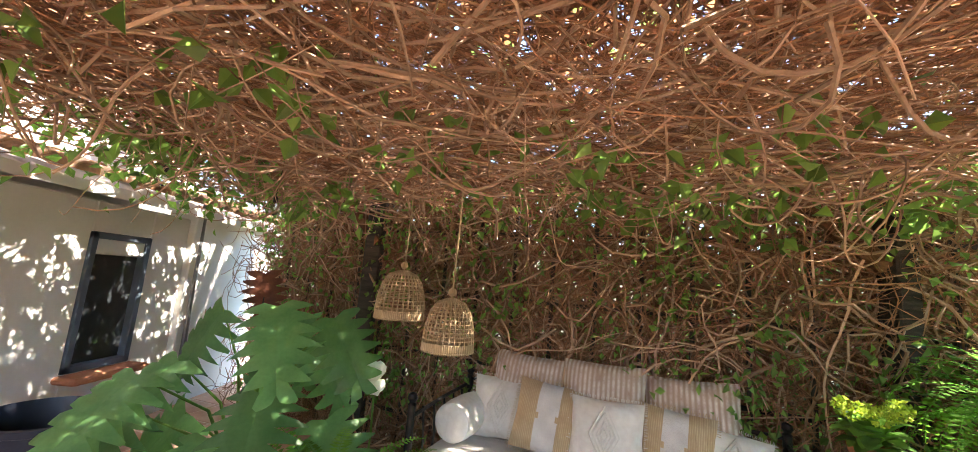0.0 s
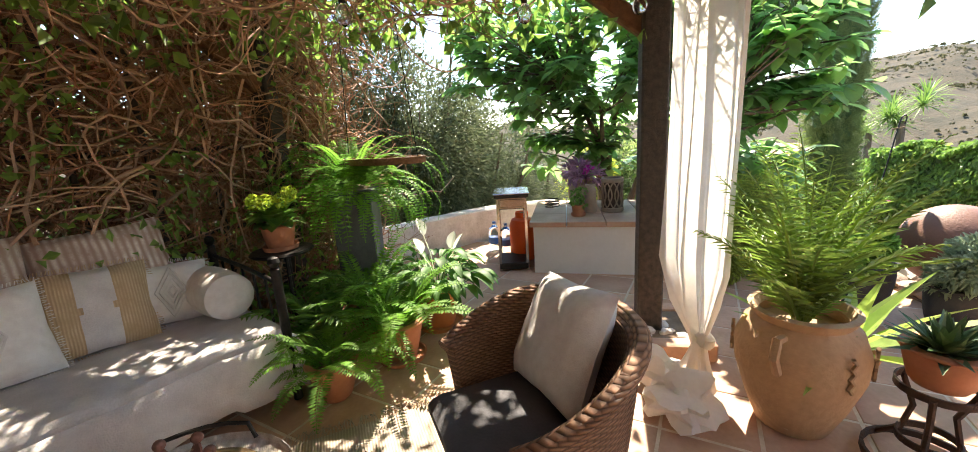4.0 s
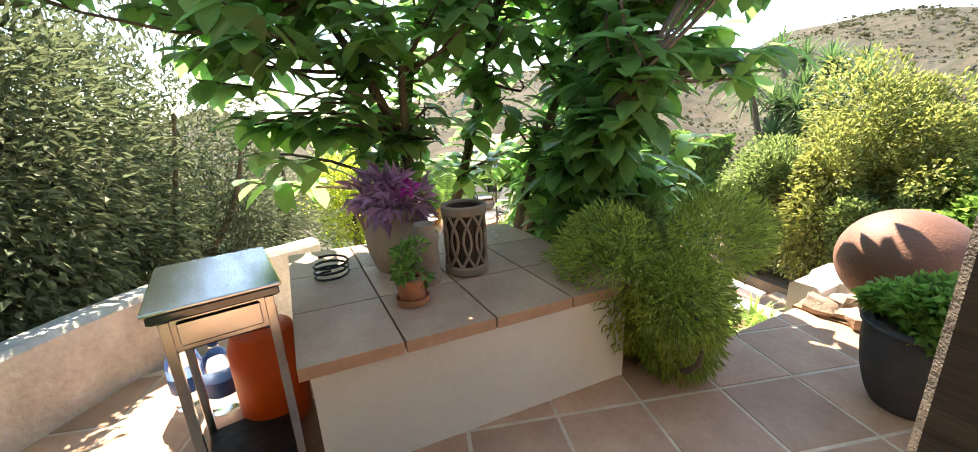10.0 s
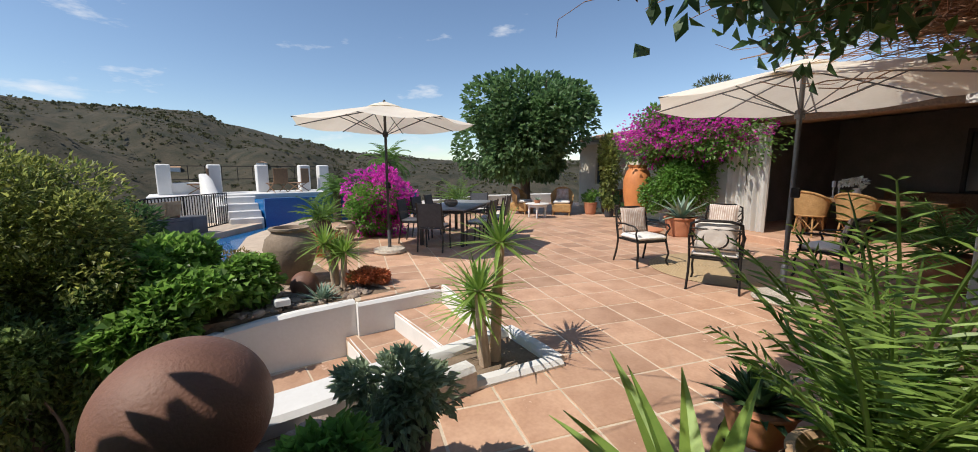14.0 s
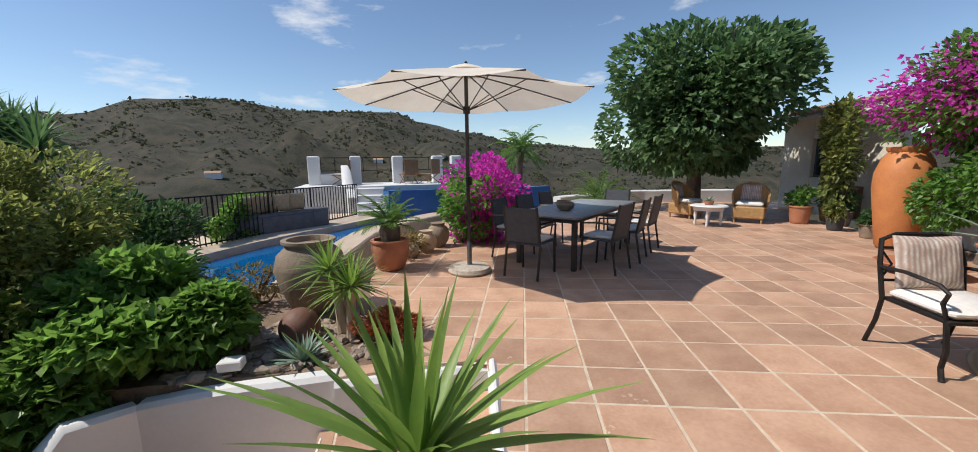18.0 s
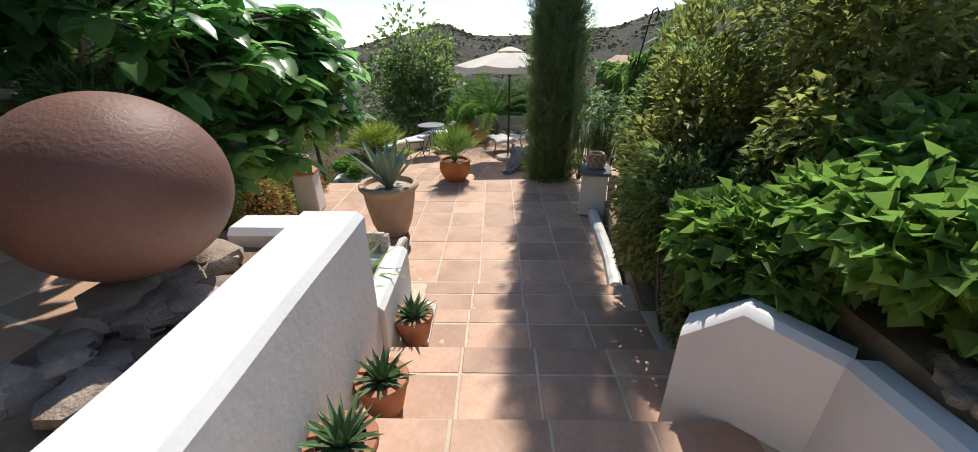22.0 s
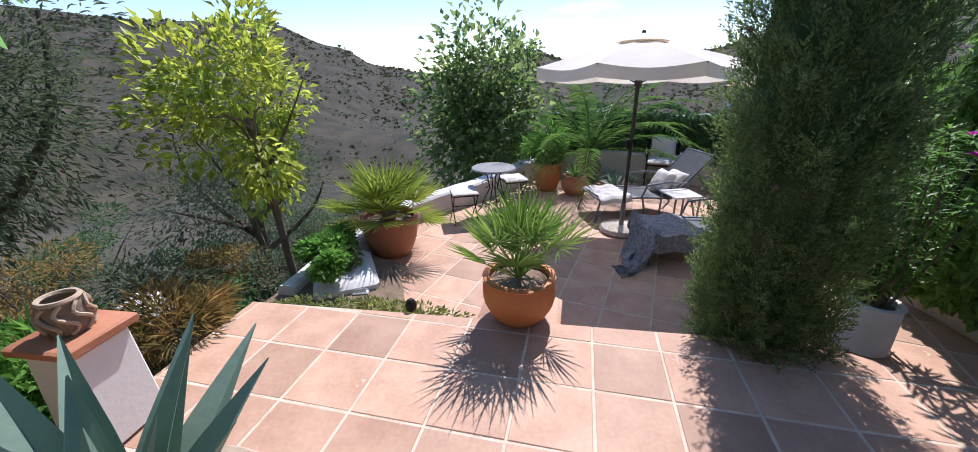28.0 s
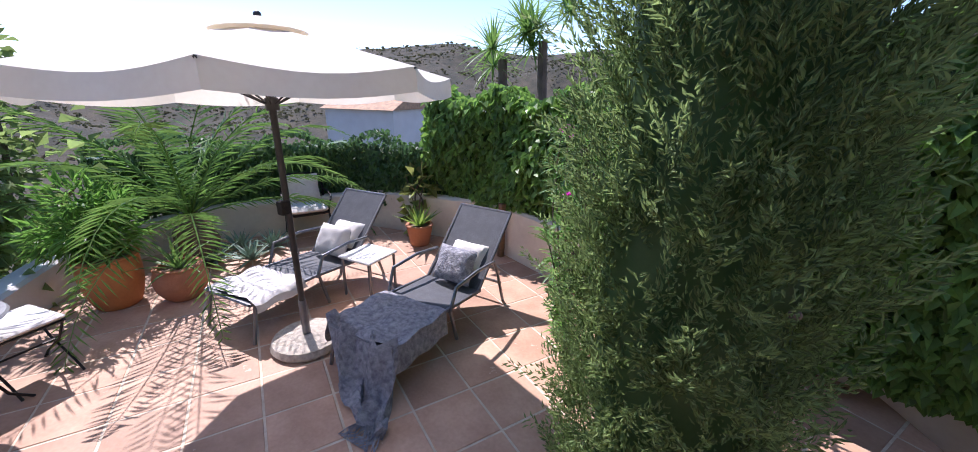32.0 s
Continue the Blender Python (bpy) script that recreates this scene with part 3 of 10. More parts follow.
def lobes(centre, radii, n, count, seed, flat=0.0, inner=0.35):
    """Places on and in a lumpy crown made of several lobes, with the way outwards."""
    r = np.random.RandomState(seed)
    c, s = np.array(centre, float), np.array(radii, float)
    k = r.normal(size=(n, 3))
    k /= np.linalg.norm(k, axis=1)[:, None]
    k *= (0.35 + 0.45 * r.rand(n, 1))
    size = 0.28 + 0.25 * r.rand(n)
    pick = r.randint(0, n, count)
    d = r.normal(size=(count, 3))
    d /= np.linalg.norm(d, axis=1)[:, None]
    rad = (inner + (1 - inner) * r.rand(count) ** 0.5) * size[pick]
    p = k[pick] + d * rad[:, None]
    out = p + d * 0.6
    p = c + p * s
    if flat:
        p[:, 2] = np.maximum(p[:, 2], c[2] - s[2] * flat)
    jit = r.normal(size=(count, 3)) * 0.55
    return p, out + jit, r


def crown(centre, radii, n, count, seed, L, W, flat=0.0, inner=0.35, curl=0.15):
    p, d, r = lobes(centre, radii, n, count, seed, flat, inner)
    k = 0.65 + 0.7 * r.rand(count)
    up = r.normal(size=(count, 3)) * 0.5 + np.array([0, 0, 1.0])
    return Geo().leaves(p, d, up, L * k, W * k, curl=curl)


def branch(p0, p1, r0, r1, seed, bend=0.15, seg=6):
    r = np.random.RandomState(seed)
    p0, p1 = np.array(p0, float), np.array(p1, float)
    off = r.normal(size=3) * bend
    pts = [tuple(p0 + (p1 - p0) * t + off * math.sin(math.pi * t)) for t in (i / seg for i in range(seg + 1))]
    return pts, [r0 + (r1 - r0) * i / seg for i in range(seg + 1)]

# ---- the lie of the land ----
MID, LOW = -1.29, -1.70
RIDGE = [(-180, 7.0), (-168, 6.9), (-160, 7.8), (-153, 7.3), (-147, 5.2), (-137, 4.5), (-131, 5.1), (-127, 5.8), (-115, 4.8), (-111, 3.4), (-104, 1.6), (-92, 0.7), (-88, 0.7), (-82.6, 2.2), (-78, 0.8), (-70, -0.8),
         (-63, 0.3), (-58, 2.6), (-50, 5.4), (-40, 4.9), (-29, 5.6), (0, 6), (40, 5), (90, 4), (120, 1.5), (148, 1.6), (162, 2.6), (170, 4.3), (176, 5.6), (180, 7.0)]


def smooth(t):
    t = max(0.0, min(1.0, t))
    return t * t * (3 - 2 * t)


def ridge(a):
    for (a0, e0), (a1, e1) in zip(RIDGE, RIDGE[1:]):
        if a0 <= a <= a1:
            t = smooth((a - a0) / (a1 - a0))
            return e0 + (e1 - e0) * t
    return 4.0


def land(x, y):
    """Height of the natural ground."""
    dx, dy = x - 3.0, y + 4.0
    r, a = math.hypot(dx, dy), math.degrees(math.atan2(-dx, dy))
    near = -0.75 - 1.7 * smooth((x - 1.0) / 6.0) - 0.7 * smooth((y - 1.0) / 5.0) - 2.2 * smooth((x - 8) / 12) - 3.0 * smooth((-y - 12.0) / 12)
    if x < -2:
        near = -0.75 - 2.0 * smooth((-y - 14.0) / 8)
    e = ridge(a)
    far = 700
    valley = -48.0 + 6 * noise.noise(Vector((x * 0.01, y * 0.01, 0)))
    top = far * math.tan(radians(e)) + 1
    if r < 16:
        h = near
    elif r < 140:
        h = near + (valley - near) * smooth((r - 16) / 124)
    elif r < far:
        t = (r - 140) / (far - 140)
        fold = noise.noise(Vector((x * 0.011, y * 0.011, 3))) * 30 + noise.noise(Vector((x * 0.035, y * 0.035, 7))) * 11
        h = valley + (top - valley) * t ** 1.15 + fold * math.sin(math.pi * t) * (0.4 + 0.12 * abs(e))
        h += (1 - t) * 2 * noise.noise(Vector((x * 0.02, y * 0.02, 5))) + noise.noise(Vector((x * 0.06, y * 0.06, 9))) * 2.2 * t
    else:
        h = top + (-60 - top) * smooth((r - far) / 1400)
    return h


g = Geo()
radii = [0.0] + [0.9 * 1.108 ** i for i in range(84)]
SECT = 240
g.v.append((3.0, -4.0, land(3.0, -4.0)))
for r in radii[1:]:
    for k in range(SECT):
        a = 2 * math.pi * k / SECT
        x, y = 3.0 - r * math.sin(a), -4.0 + r * math.cos(a)
        g.v.append((x, y, land(x, y)))
for k in range(SECT):
    g.f.append((0, 1 + k, 1 + (k + 1) % SECT))
for i in range(len(radii) - 2):
    for k in range(SECT):
        a, b = 1 + i * SECT + k, 1 + i * SECT + (k + 1) % SECT
        g.f.append((a, a + SECT, b + SECT, b))
structure("ground", g, M["hill"], "dry brown hillside and valley with scattered scrub", "ground", smooth=True)


# ---- paved levels ----
def prism(points, top, bottom):
    n = len(points)
    g = Geo()
    g.add([(x, y, bottom) for x, y in points] + [(x, y, top) for x, y in points],
          [tuple(range(n - 1, -1, -1)), tuple(range(n, 2 * n))] + [(i, (i + 1) % n, n + (i + 1) % n, n + i) for i in range(n)])
    return g


UPPER = [(0.78, -5.06), (1.0, -3.42), (1.06, -2.62), (1.74, -2.76), (3.7, -2.72), (3.72, -1.5), (5.2, -1.05), (5.4, 0.6), (5.2, 1.55), (3.6, 2.75), (2.55, 3.3), (-3.4, 6.2), (-3.4, 1.5), (-4.6, 0.1),
         (-5.35, -1.0), (-6.3, -3.9), (-8.3, -10.2), (-11.5, -13.0), (-7.0, -15.0), (-3.2, -13.2), (0.3, -12.4), (0.75, -9.4), (1.7, -8.2), (1.75, -7.3), (1.68, -6.3), (1.52, -5.8), (1.32, -5.35), (1.12, -5.2), (1.82, -5.18), (1.82, -5.06)]
GROUT = 0.0035
floor_upper = structure("floor_upper", prism(UPPER, -GROUT, -2.4), M["joint"], "upper terrace base with pale sandy tile joints", "floor")
STEPS = [(0.74, 1.42, -0.2), (1.42, 1.97, -0.4), (1.97, 3.25, -0.62), (3.25, 3.9, -0.8), (3.9, 4.5, -0.97), (4.5, 5.1, -1.13)]
floor_steps = []
for x0, x1, z in STEPS:
    floor_steps.append((structure("step", prism([(x0, -5.2), (x1, -5.2), (x1, -3.2), (x0, -3.2)], z - GROUT, -2.4), M["joint"], "terracotta garden step between white walls", "step"), x0, x1, z))
MIDP = [(5.1, -3.2), (4.4, -3.1), (4.4, -1.75), (5.0, -1.72), (6.45, -1.5), (7.1, -1.2), (8.39, -1.15), (8.66, -4.67), (8.7, -5.3), (8.4, -5.9), (7.3, -5.9), (7.05, -5.32), (5.85, -5.17), (5.1, -5.2)]
floor_mid = structure("floor_middle", prism(MIDP, MID - GROUT, -2.9), M["joint"], "middle terrace base with pale tile joints", "floor")
LOWP = [(8.42, -1.1), (9.0, -1.05), (9.75, -1.75), (10.0, -1.2), (11.39, -1.32), (12.62, -2.15), (14.6, -3.0), (14.75, -4.2), (14.0, -6.1), (12.3, -6.98), (10.4, -6.75), (8.2, -7.2), (7.6, -6.6), (8.7, -5.3), (8.66, -4.67)]
floor_low = structure("floor_lower", prism(LOWP, LOW - GROUT, -3.6), M["joint"], "lower sun terrace base with tile joints", "floor")


# ---- garden walls ----
def wall_run(points, thick, top, bottom, round_top=0.03, rough=0.012, seed=1):
    """A plastered wall along a line, with softened top edges and an uneven face."""
    g = Geo()
    P = []
    for (a, b) in zip(points, points[1:]):
        n = max(1, int(math.dist(a[:2], b[:2]) / 0.25))
        P += [tuple(a[i] + (b[i] - a[i]) * k / n for i in range(len(a))) for k in range(n)]
    P.append(points[-1])
    rings = []
    for i, p in enumerate(P):
        q0, q1 = P[max(0, i - 1)], P[min(len(P) - 1, i + 1)]
        d = Vector((q1[0] - q0[0], q1[1] - q0[1])).normalized()
        s = Vector((-d.y, d.x))
        tz = p[2] if len(p) > 2 else top
        w = thick / 2
        w1 = w + rough * noise.noise(Vector((p[0] * 2, p[1] * 2, seed)))
        w2 = w + rough * noise.noise(Vector((p[0] * 2, p[1] * 2, seed + 9)))
        tz += rough * noise.noise(Vector((p[0] * 3, p[1] * 3, seed + 4)))
        c = [(w1, bottom), (w1, tz - round_top), (w1 - round_top, tz), (-w2 + round_top, tz), (-w2, tz - round_top), (-w2, bottom)]
        rings.append([(p[0] + s.x * o, p[1] + s.y * o, z) for o, z in c])
    return g.loft(rings)


def wall(name, points, thick, top, bottom, material="plaster", label="white plastered garden wall", **k):
    return structure(name, wall_run(points, thick, top, bottom, **k), M[material], label, "wall", smooth=True)


# walls on the stairs' sphere side, in three tiers
wall("wall_tier", [(2.0, -3.14), (3.85, -3.14)], 0.32, 0.12, -1.4, label="white plastered planter wall beside the steps")
wall("wall_tier", [(3.86, -3.25), (4.57, -3.25)], 0.16, -0.47, -1.4, label="lower white plastered planter wall beside the bench")
wall("wall_tier", [(3.76, -3.28), (3.76, -2.72)], 0.2, 0.1, -1.4, label="white plastered planter end wall")
wall("wall_tier", [(4.48, -3.2), (4.48, -2.0)], 0.14, -0.5, -1.4, label="white plastered wall behind the bench")
wall("wall_tier", [(4.1, -3.42), (4.52, -3.42)], 0.2, -0.92, -1.4, label="small white plastered step block")
wall("wall_stone", [(1.78, -2.82), (2.35, -2.8)], 0.16, 0.17, -0.3, "old_plaster", "white wall with worn grey stone face", rough=0.03)
solid("planter_soil", prism([(2.2, -3.0), (3.68, -3.0), (3.72, -2.5), (2.6, -2.5), (2.3, -2.72)], 0.012, -0.6), M["soil"], "dark soil of the planter under the clay ball", "soil", kind="structure")
solid("planter_soil", prism([(3.84, -3.18), (4.44, -3.18), (4.44, -1.6), (3.84, -1.6)], -0.6, -1.4), M["soil"], "dark soil of the planter behind the bench", "soil", kind="structure")
# yucca planter and white kerbs of the upper steps
wall("wall_kerb", [(1.06, -2.68), (1.78, -2.8), (1.98, -3.32), (0.98, -3.36), (1.06, -2.68)], 0.14, 0.05, -0.7, label="white planter kerb round the yucca")
solid("planter_soil", prism([(1.12, -2.78), (1.72, -2.88), (1.86, -3.28), (1.06, -3.3)], -0.01, -0.5), M["soil"], "gravelly soil of the yucca planter", "soil", kind="structure")
wall("wall_kerb", [(0.74, -5.02), (0.9, -4.2), (0.98, -3.4)], 0.07, 0.015, -0.25, label="white painted step edge")
wall("wall_kerb", [(1.4, -5.0), (1.42, -3.4)], 0.05, -0.195, -0.45, label="white painted step edge")
wall("wall_kerb", [(1.95, -5.0), (1.97, -3.4)], 0.05, -0.395, -0.65, label="white painted step edge")
# bed wall on the pool side of the steps
wall("wall_bed", [(0.72, -5.03), (1.84, -5.06)], 0.12, -0.02, -0.9, label="white plastered wall under the terrace edge")
wall("wall_bed", [(1.84, -5.15, 0.0), (2.4, -5.17, -0.02), (3.08, -5.24, -0.1)], 0.14, 0, -1.1, label="white plastered flower bed wall")
wall("wall_bed", [(3.1, -5.22, -0.1), (3.34, -4.98, -0.05), (3.46, -4.82, -0.22)], 0.14, 0, -1.4, label="white plastered bed wall with ragged end", rough=0.05)
solid("bed_soil", prism([(1.86, -5.22), (3.08, -5.3), (3.4, -5.3), (3.5, -7.4), (2.9, -7.2), (1.3, -7.4), (1.22, -6.15), (1.08, -5.22)], -0.03, -2.4), M["soil"], "stony soil of the flower bed", "soil", kind="structure")
solid("bed_soil", prism([(3.4, -5.0), (5.8, -5.3), (7.0, -5.45), (6.8, -7.9), (4.2, -8.2), (3.5, -7.6)], -1.05, -2.4), M["soil"], "dark soil under the hedge shrubs", "soil", kind="structure")
# middle terrace edges
wall("wall_kerb", [(4.6, -1.66), (5.67, -1.58), (6.3, -1.46), (6.55, -1.36)], 0.12, MID + 0.14, MID - 0.6, label="low white kerb of the shrub bed")
wall("wall_kerb", [(5.2, -5.12), (5.88, -5.22), (6.5, -5.26), (7.0, -5.3)], 0.12, MID + 0.12, MID - 0.6, label="low white kerb of the hedge bed")
# lower terrace walls
wall("wall_parapet", [(10.0, -1.05, LOW + 0.26), (11.3, -1.2, LOW + 0.3), (12.7, -2.05, LOW + 0.34), (14.6, -2.85, LOW + 0.4)], 0.26, LOW + 0.35, -4.2, "plaster", "low cream parapet round the sun terrace")
wall("wall_parapet", [(14.6, -2.85, LOW + 0.4), (14.95, -4.2, LOW + 0.45), (14.1, -6.2, LOW + 0.55), (12.3, -7.06, LOW + 0.62), (10.4, -6.84, LOW + 0.68), (8.9, -7.25, LOW + 0.72), (7.4, -7.3, LOW + 0.72)], 0.2, LOW + 0.6, -3.6, "cream", "low cream boundary wall under the ivy")
wall("wall_kerb", [(8.95, -0.95), (9.5, -0.9), (10.0, -1.05)], 0.16, LOW + 0.2, -3.0, label="low white kerb of the lemon bed")
wall("wall_low", [(3.3, 2.95), (4.3, 2.35), (5.35, 1.5), (5.75, 0.95), (5.95, 0.4)], 0.2, 0.47, -2.4, "old_plaster", "low whitewashed wall with dark weather stains", rough=0.02)
solid("bed_soil", prism([(8.42, -1.1), (8.44, -2.95), (8.85, -2.95), (8.95, -2.2), (9.8, -1.75), (10.0, -1.1), (9.4, -0.85), (8.6, -0.8)], LOW + 0.1, -3.0), M["soil"], "soil of the ground cover bed", "soil", kind="structure")
solid("bed_soil", prism([(4.4, -1.7), (6.4, -1.5), (7.0, -1.2), (7.0, 0.4), (4.4, -1.1)], MID + 0.06, -3.2), M["soil"], "soil of the shrub bed", "soil", kind="structure")

# ---- pool terrace ----
solid("pool_water", prism([(3.0, -7.5), (2.84, -8.74), (2.4, -11.0), (1.6, -12.4), (0.3, -14.2), (1.64, -14.2), (3.49, -11.76), (4.1, -10.85), (4.86, -9.42), (4.7, -8.1)], -0.2, -1.4), M["water"], "clear blue swimming pool water", "water", kind="structure")
wall("pool_kerb", [(2.72, -7.45), (2.56, -8.78), (2.14, -11.1), (1.36, -12.6), (0.1, -14.15)], 0.56, -0.02, -1.8, "coping", "pale sandy pool coping")
wall("pool_kerb", [(2.95, -7.32), (4.9, -8.0)], 0.3, -0.05, -1.8, "coping", "pale sandy pool coping")
solid("pool_deck", prism([(4.78, -8.05), (4.88, -9.42), (4.12, -10.85), (3.51, -11.76), (1.75, -14.1), (1.8, -15.1), (4.3, -15.1), (6.6, -9.2), (5.6, -8.0)], -0.06, -2.6), M["coping"], "pale paved pool deck", "paving", kind="structure")
solid("pool_end_wall", prism([(1.64, -14.15), (1.64, -14.4), (-3.4, -14.6), (-3.4, -14.35)], 0.66, -1.5), M["mosaic"], "raised pool end wall of blue mosaic", "wall", kind="structure")
solid("upper_pool", prism([(1.64, -14.42), (1.9, -15.2), (-3.2, -15.35), (-3.4, -14.62)], 0.62, -1.5), M["water"], "raised pool with blue water", "water", kind="structure")
solid("viewing_deck", prism([(4.4, -15.2), (-1.2, -15.4), (-1.2, -17.8), (4.5, -17.4)], 0.75, -4.0), M["plaster"], "white raised viewing terrace", "terrace", kind="structure")
for i, (x, y) in enumerate(((4.05, -16.6), (2.75, -16.75), (1.35, -16.9), (-0.05, -17.0), (-0.75, -17.1))):
    solid("parapet_column", Geo().box(x, y, 0.7, 0.36, 0.36, 1.0, 5, b=0.03), M["plaster"], "square white plastered parapet column", "column", "columns of the viewing terrace")
wall("wall_sweep", [(3.05, -16.3, 1.4), (2.95, -15.9, 1.25), (2.85, -15.5, 0.9), (2.75, -15.1, 0.55), (2.7, -14.7, 0.45)], 0.24, 1, -2.0, label="white curved stair wall of the viewing terrace")
solid("parapet_wall", Geo().box(3.4, -16.68, 0.7, 1.2, 0.26, 0.42, 5, b=0.02), M["plaster"], "white parapet wall between the columns", "wall", kind="structure")
for i in range(4):
    solid("pool_step", Geo().box(2.1 + 0.03 * i, -14.35 - 0.26 * i, -0.4, 0.85, 0.3, 0.5 + 0.2 * i, -4, b=0.02), M["plaster"], "white plastered stair step by the pool", "step", "steps to the viewing terrace")


def railing(name, a, b, z, h, label, n, material="iron", bars=0.012):
    t = thing(name, a[0], a[1], z, label, "railing")
    dx, dy = b[0] - a[0], b[1] - a[1]
    for k in (0.06, h):
        part("rail", Geo().tube([(0, 0, k), (dx, dy, k + b[2])], 0.016, 6), M[material], t)
    for i in range(n + 1):
        q = i / n
        part("baluster" if i % 12 else "post", Geo().tube([(dx * q, dy * q, b[2] * q), (dx * q, dy * q, h + b[2] * q)], bars if i % 12 else 0.022, 5), M[material], t)


railing("pool_fence", (6.1, -8.6), (2.55, -14.75, -0.05), -0.06, 0.95, "black iron railing along the pool", 66)
railing("deck_railing", (3.9, -16.9), (-0.7, -17.35, 0), 1.15, 0.5, "dark horizontal railing between white columns", 10)

# ---- house ----
HX, HY, HA = -6.35, -3.9, 72.2
HOUSE = pose(HX, HY, 0, 0, 0, HA)


def house_box(name, x0, x1, y0, y1, z0, z1, material, label, cat="wall", b=0.02):
    return structure(name, Geo(), M[material], label, cat) if x1 <= x0 else tagged(link(name, Geo().box((x0 + x1) / 2, (y0 + y1) / 2, z0, x1 - x0, y1 - y0, z1 - z0, b=b), M[material], None, False, "", HOUSE), label, cat, "", "structure")


house_box("wall_house_left", -3.1, -1.0, 0.0, 0.35, 0, 2.75, "plaster", "white plastered house wall behind the bougainvillea")
house_box("wall_house_right", 2.98, 8.5, -0.02, 0.35, 0, 4.6, "plaster", "tall sunlit white house wall beside the opening")
house_box("wall_house_over", -1.0, 2.98, 0.02, 0.33, 2.5, 2.75, "plaster", "white plastered strip above the wide opening")
house_box("lintel", -1.05, 3.0, -0.03, 0.37, 2.36, 2.5, "wood", "brown timber lintel over the opening", "beam")
# back, sides and ceiling carry the room's dimness in their base colour
house_box("wall_room_back", -1.6, 4.2, 4.3, 4.5, 0, 2.75, "shaded_room", "back wall of the living room, its dimness put into the colour")
house_box("wall_room_left", -1.6, -1.4, 0.35, 4.3, 0, 2.75, "shaded_room", "side wall of the living room, its dimness put into the colour")
house_box("wall_room_right", 4.0, 4.2, 0.35, 4.3, 0, 2.75, "shaded_room", "side wall of the living room, its dimness put into the colour")
house_box("ceiling", -1.6, 4.2, 0.35, 4.5, 2.75, 2.9, "shaded_room", "room ceiling, its dimness put into the colour", "ceiling")
house_box("floor_room", -1.5, 4.2, 0.1, 4.4, -0.05, 0.14, "tile", "terracotta room floor", "floor")
house_box("door_step", -1.3, 3.1, -0.55, 0.08, -0.05, 0.15, "tile", "long terracotta door step", "step")
house_box("wall_house_end", -3.1, -2.75, 0.35, 5, 0, 2.75, "plaster", "white plastered house end wall")


def tiled_roof(name, x0, x1, y0, y1, z0, z1, m, label, pitch=0.24, skip=1):
    """Rows of half-round clay tiles on a slope; each row is a part."""
    t = new(name)
    t.matrix_world = m
    tagged(t, label, "roof", "", "structure")
    deck = Geo()
    deck.add([(x0, y0, z0), (x1, y0, z0), (x1, y1, z1), (x0, y1, z1), (x0, y0, z0 - 0.09), (x1, y0, z0 - 0.09), (x1, y1, z1 - 0.09), (x0, y1, z1 - 0.09)],
             [(0, 1, 2, 3), (7, 6, 5, 4), (0, 4, 5, 1), (1, 5, 6, 2), (2, 6, 7, 3), (3, 7, 4, 0)])
    part("roof_deck", deck, M["plaster"], t, smooth=False)
    n = int((x1 - x0) / pitch)
    run = math.hypot(y1 - y0, z1 - z0)
    k = max(1, int(run / 0.38))
    arch = [(0.105 * math.cos(a), 0.085 * math.sin(a)) for a in (math.pi * i / 6 for i in range(7))]
    shared = None
    for i in range(n):
        for j in range(k):
            if shared is None:
                g = Geo()
                rings = []
                for q, s in ((0, 1.0), (0.44, 0.86)):
                    rings.append([(px * s, q, pz * s + (0.03 if q == 0 else 0.0)) for px, pz in arch] + [(px * s * 0.86, q, pz * s * 0.8 + (0.03 if q == 0 else 0.0)) for px, pz in reversed(arch)])
                g.loft(rings)
                ob = part("roof_tile", g, M["roof"], t)
                shared = ob.data
            else:
                ob = new("roof_tile", shared)
                ob.parent = t
            f = j / k
            ob.matrix_local = pose(x0 + pitch * (i + 0.5), y0 - 0.06 + (y1 - y0) * f, z0 + 0.02 + (z1 - z0) * f, math.degrees(math.atan2(z1 - z0, y1 - y0)), 0, RNG.uniform(-2, 2))
    return t


tiled_roof("roof_house", -2.7, 3.2, -0.35, 1.2, 2.78, 3.2, HOUSE, "sloping roof of old clay barrel tiles over white boards")
# far annexe of the house beyond the fig tree
ANNEX = pose(-9.7, -11.8, 0, 0, 0, 72)
for nm, x0, x1, y0, y1, z0, z1 in (("wall_annexe", -0.2, 1.0, 0, 0.3, 0, 2.5), ("wall_annexe", 1.7, 3.5, 0, 0.3, 0, 2.5), ("wall_annexe", 1.0, 1.7, 0, 0.3, 0, 0.95), ("wall_annexe", 1.0, 1.7, 0, 0.3, 1.95, 2.5)):
    tagged(link(nm, Geo().box((x0 + x1) / 2, (y0 + y1) / 2, z0, x1 - x0, y1 - y0, z1 - z0, b=0.02), M["cream"], None, False, "", ANNEX), "cream plastered annexe wall", "wall", "", "structure")
win = thing("window_annexe", -9.7, -11.8, 0, "small dark window in the annexe wall", "window", 72)
part("window_frame", Geo().box(1.35, 0.12, 0.95, 0.7, 0.06, 0.06).box(1.35, 0.12, 1.89, 0.7, 0.06, 0.06).box(1.03, 0.12, 0.95, 0.06, 0.06, 1.0).box(1.67, 0.12, 0.95, 0.06, 0.06, 1.0), M["slate_frame"], win, smooth=False)
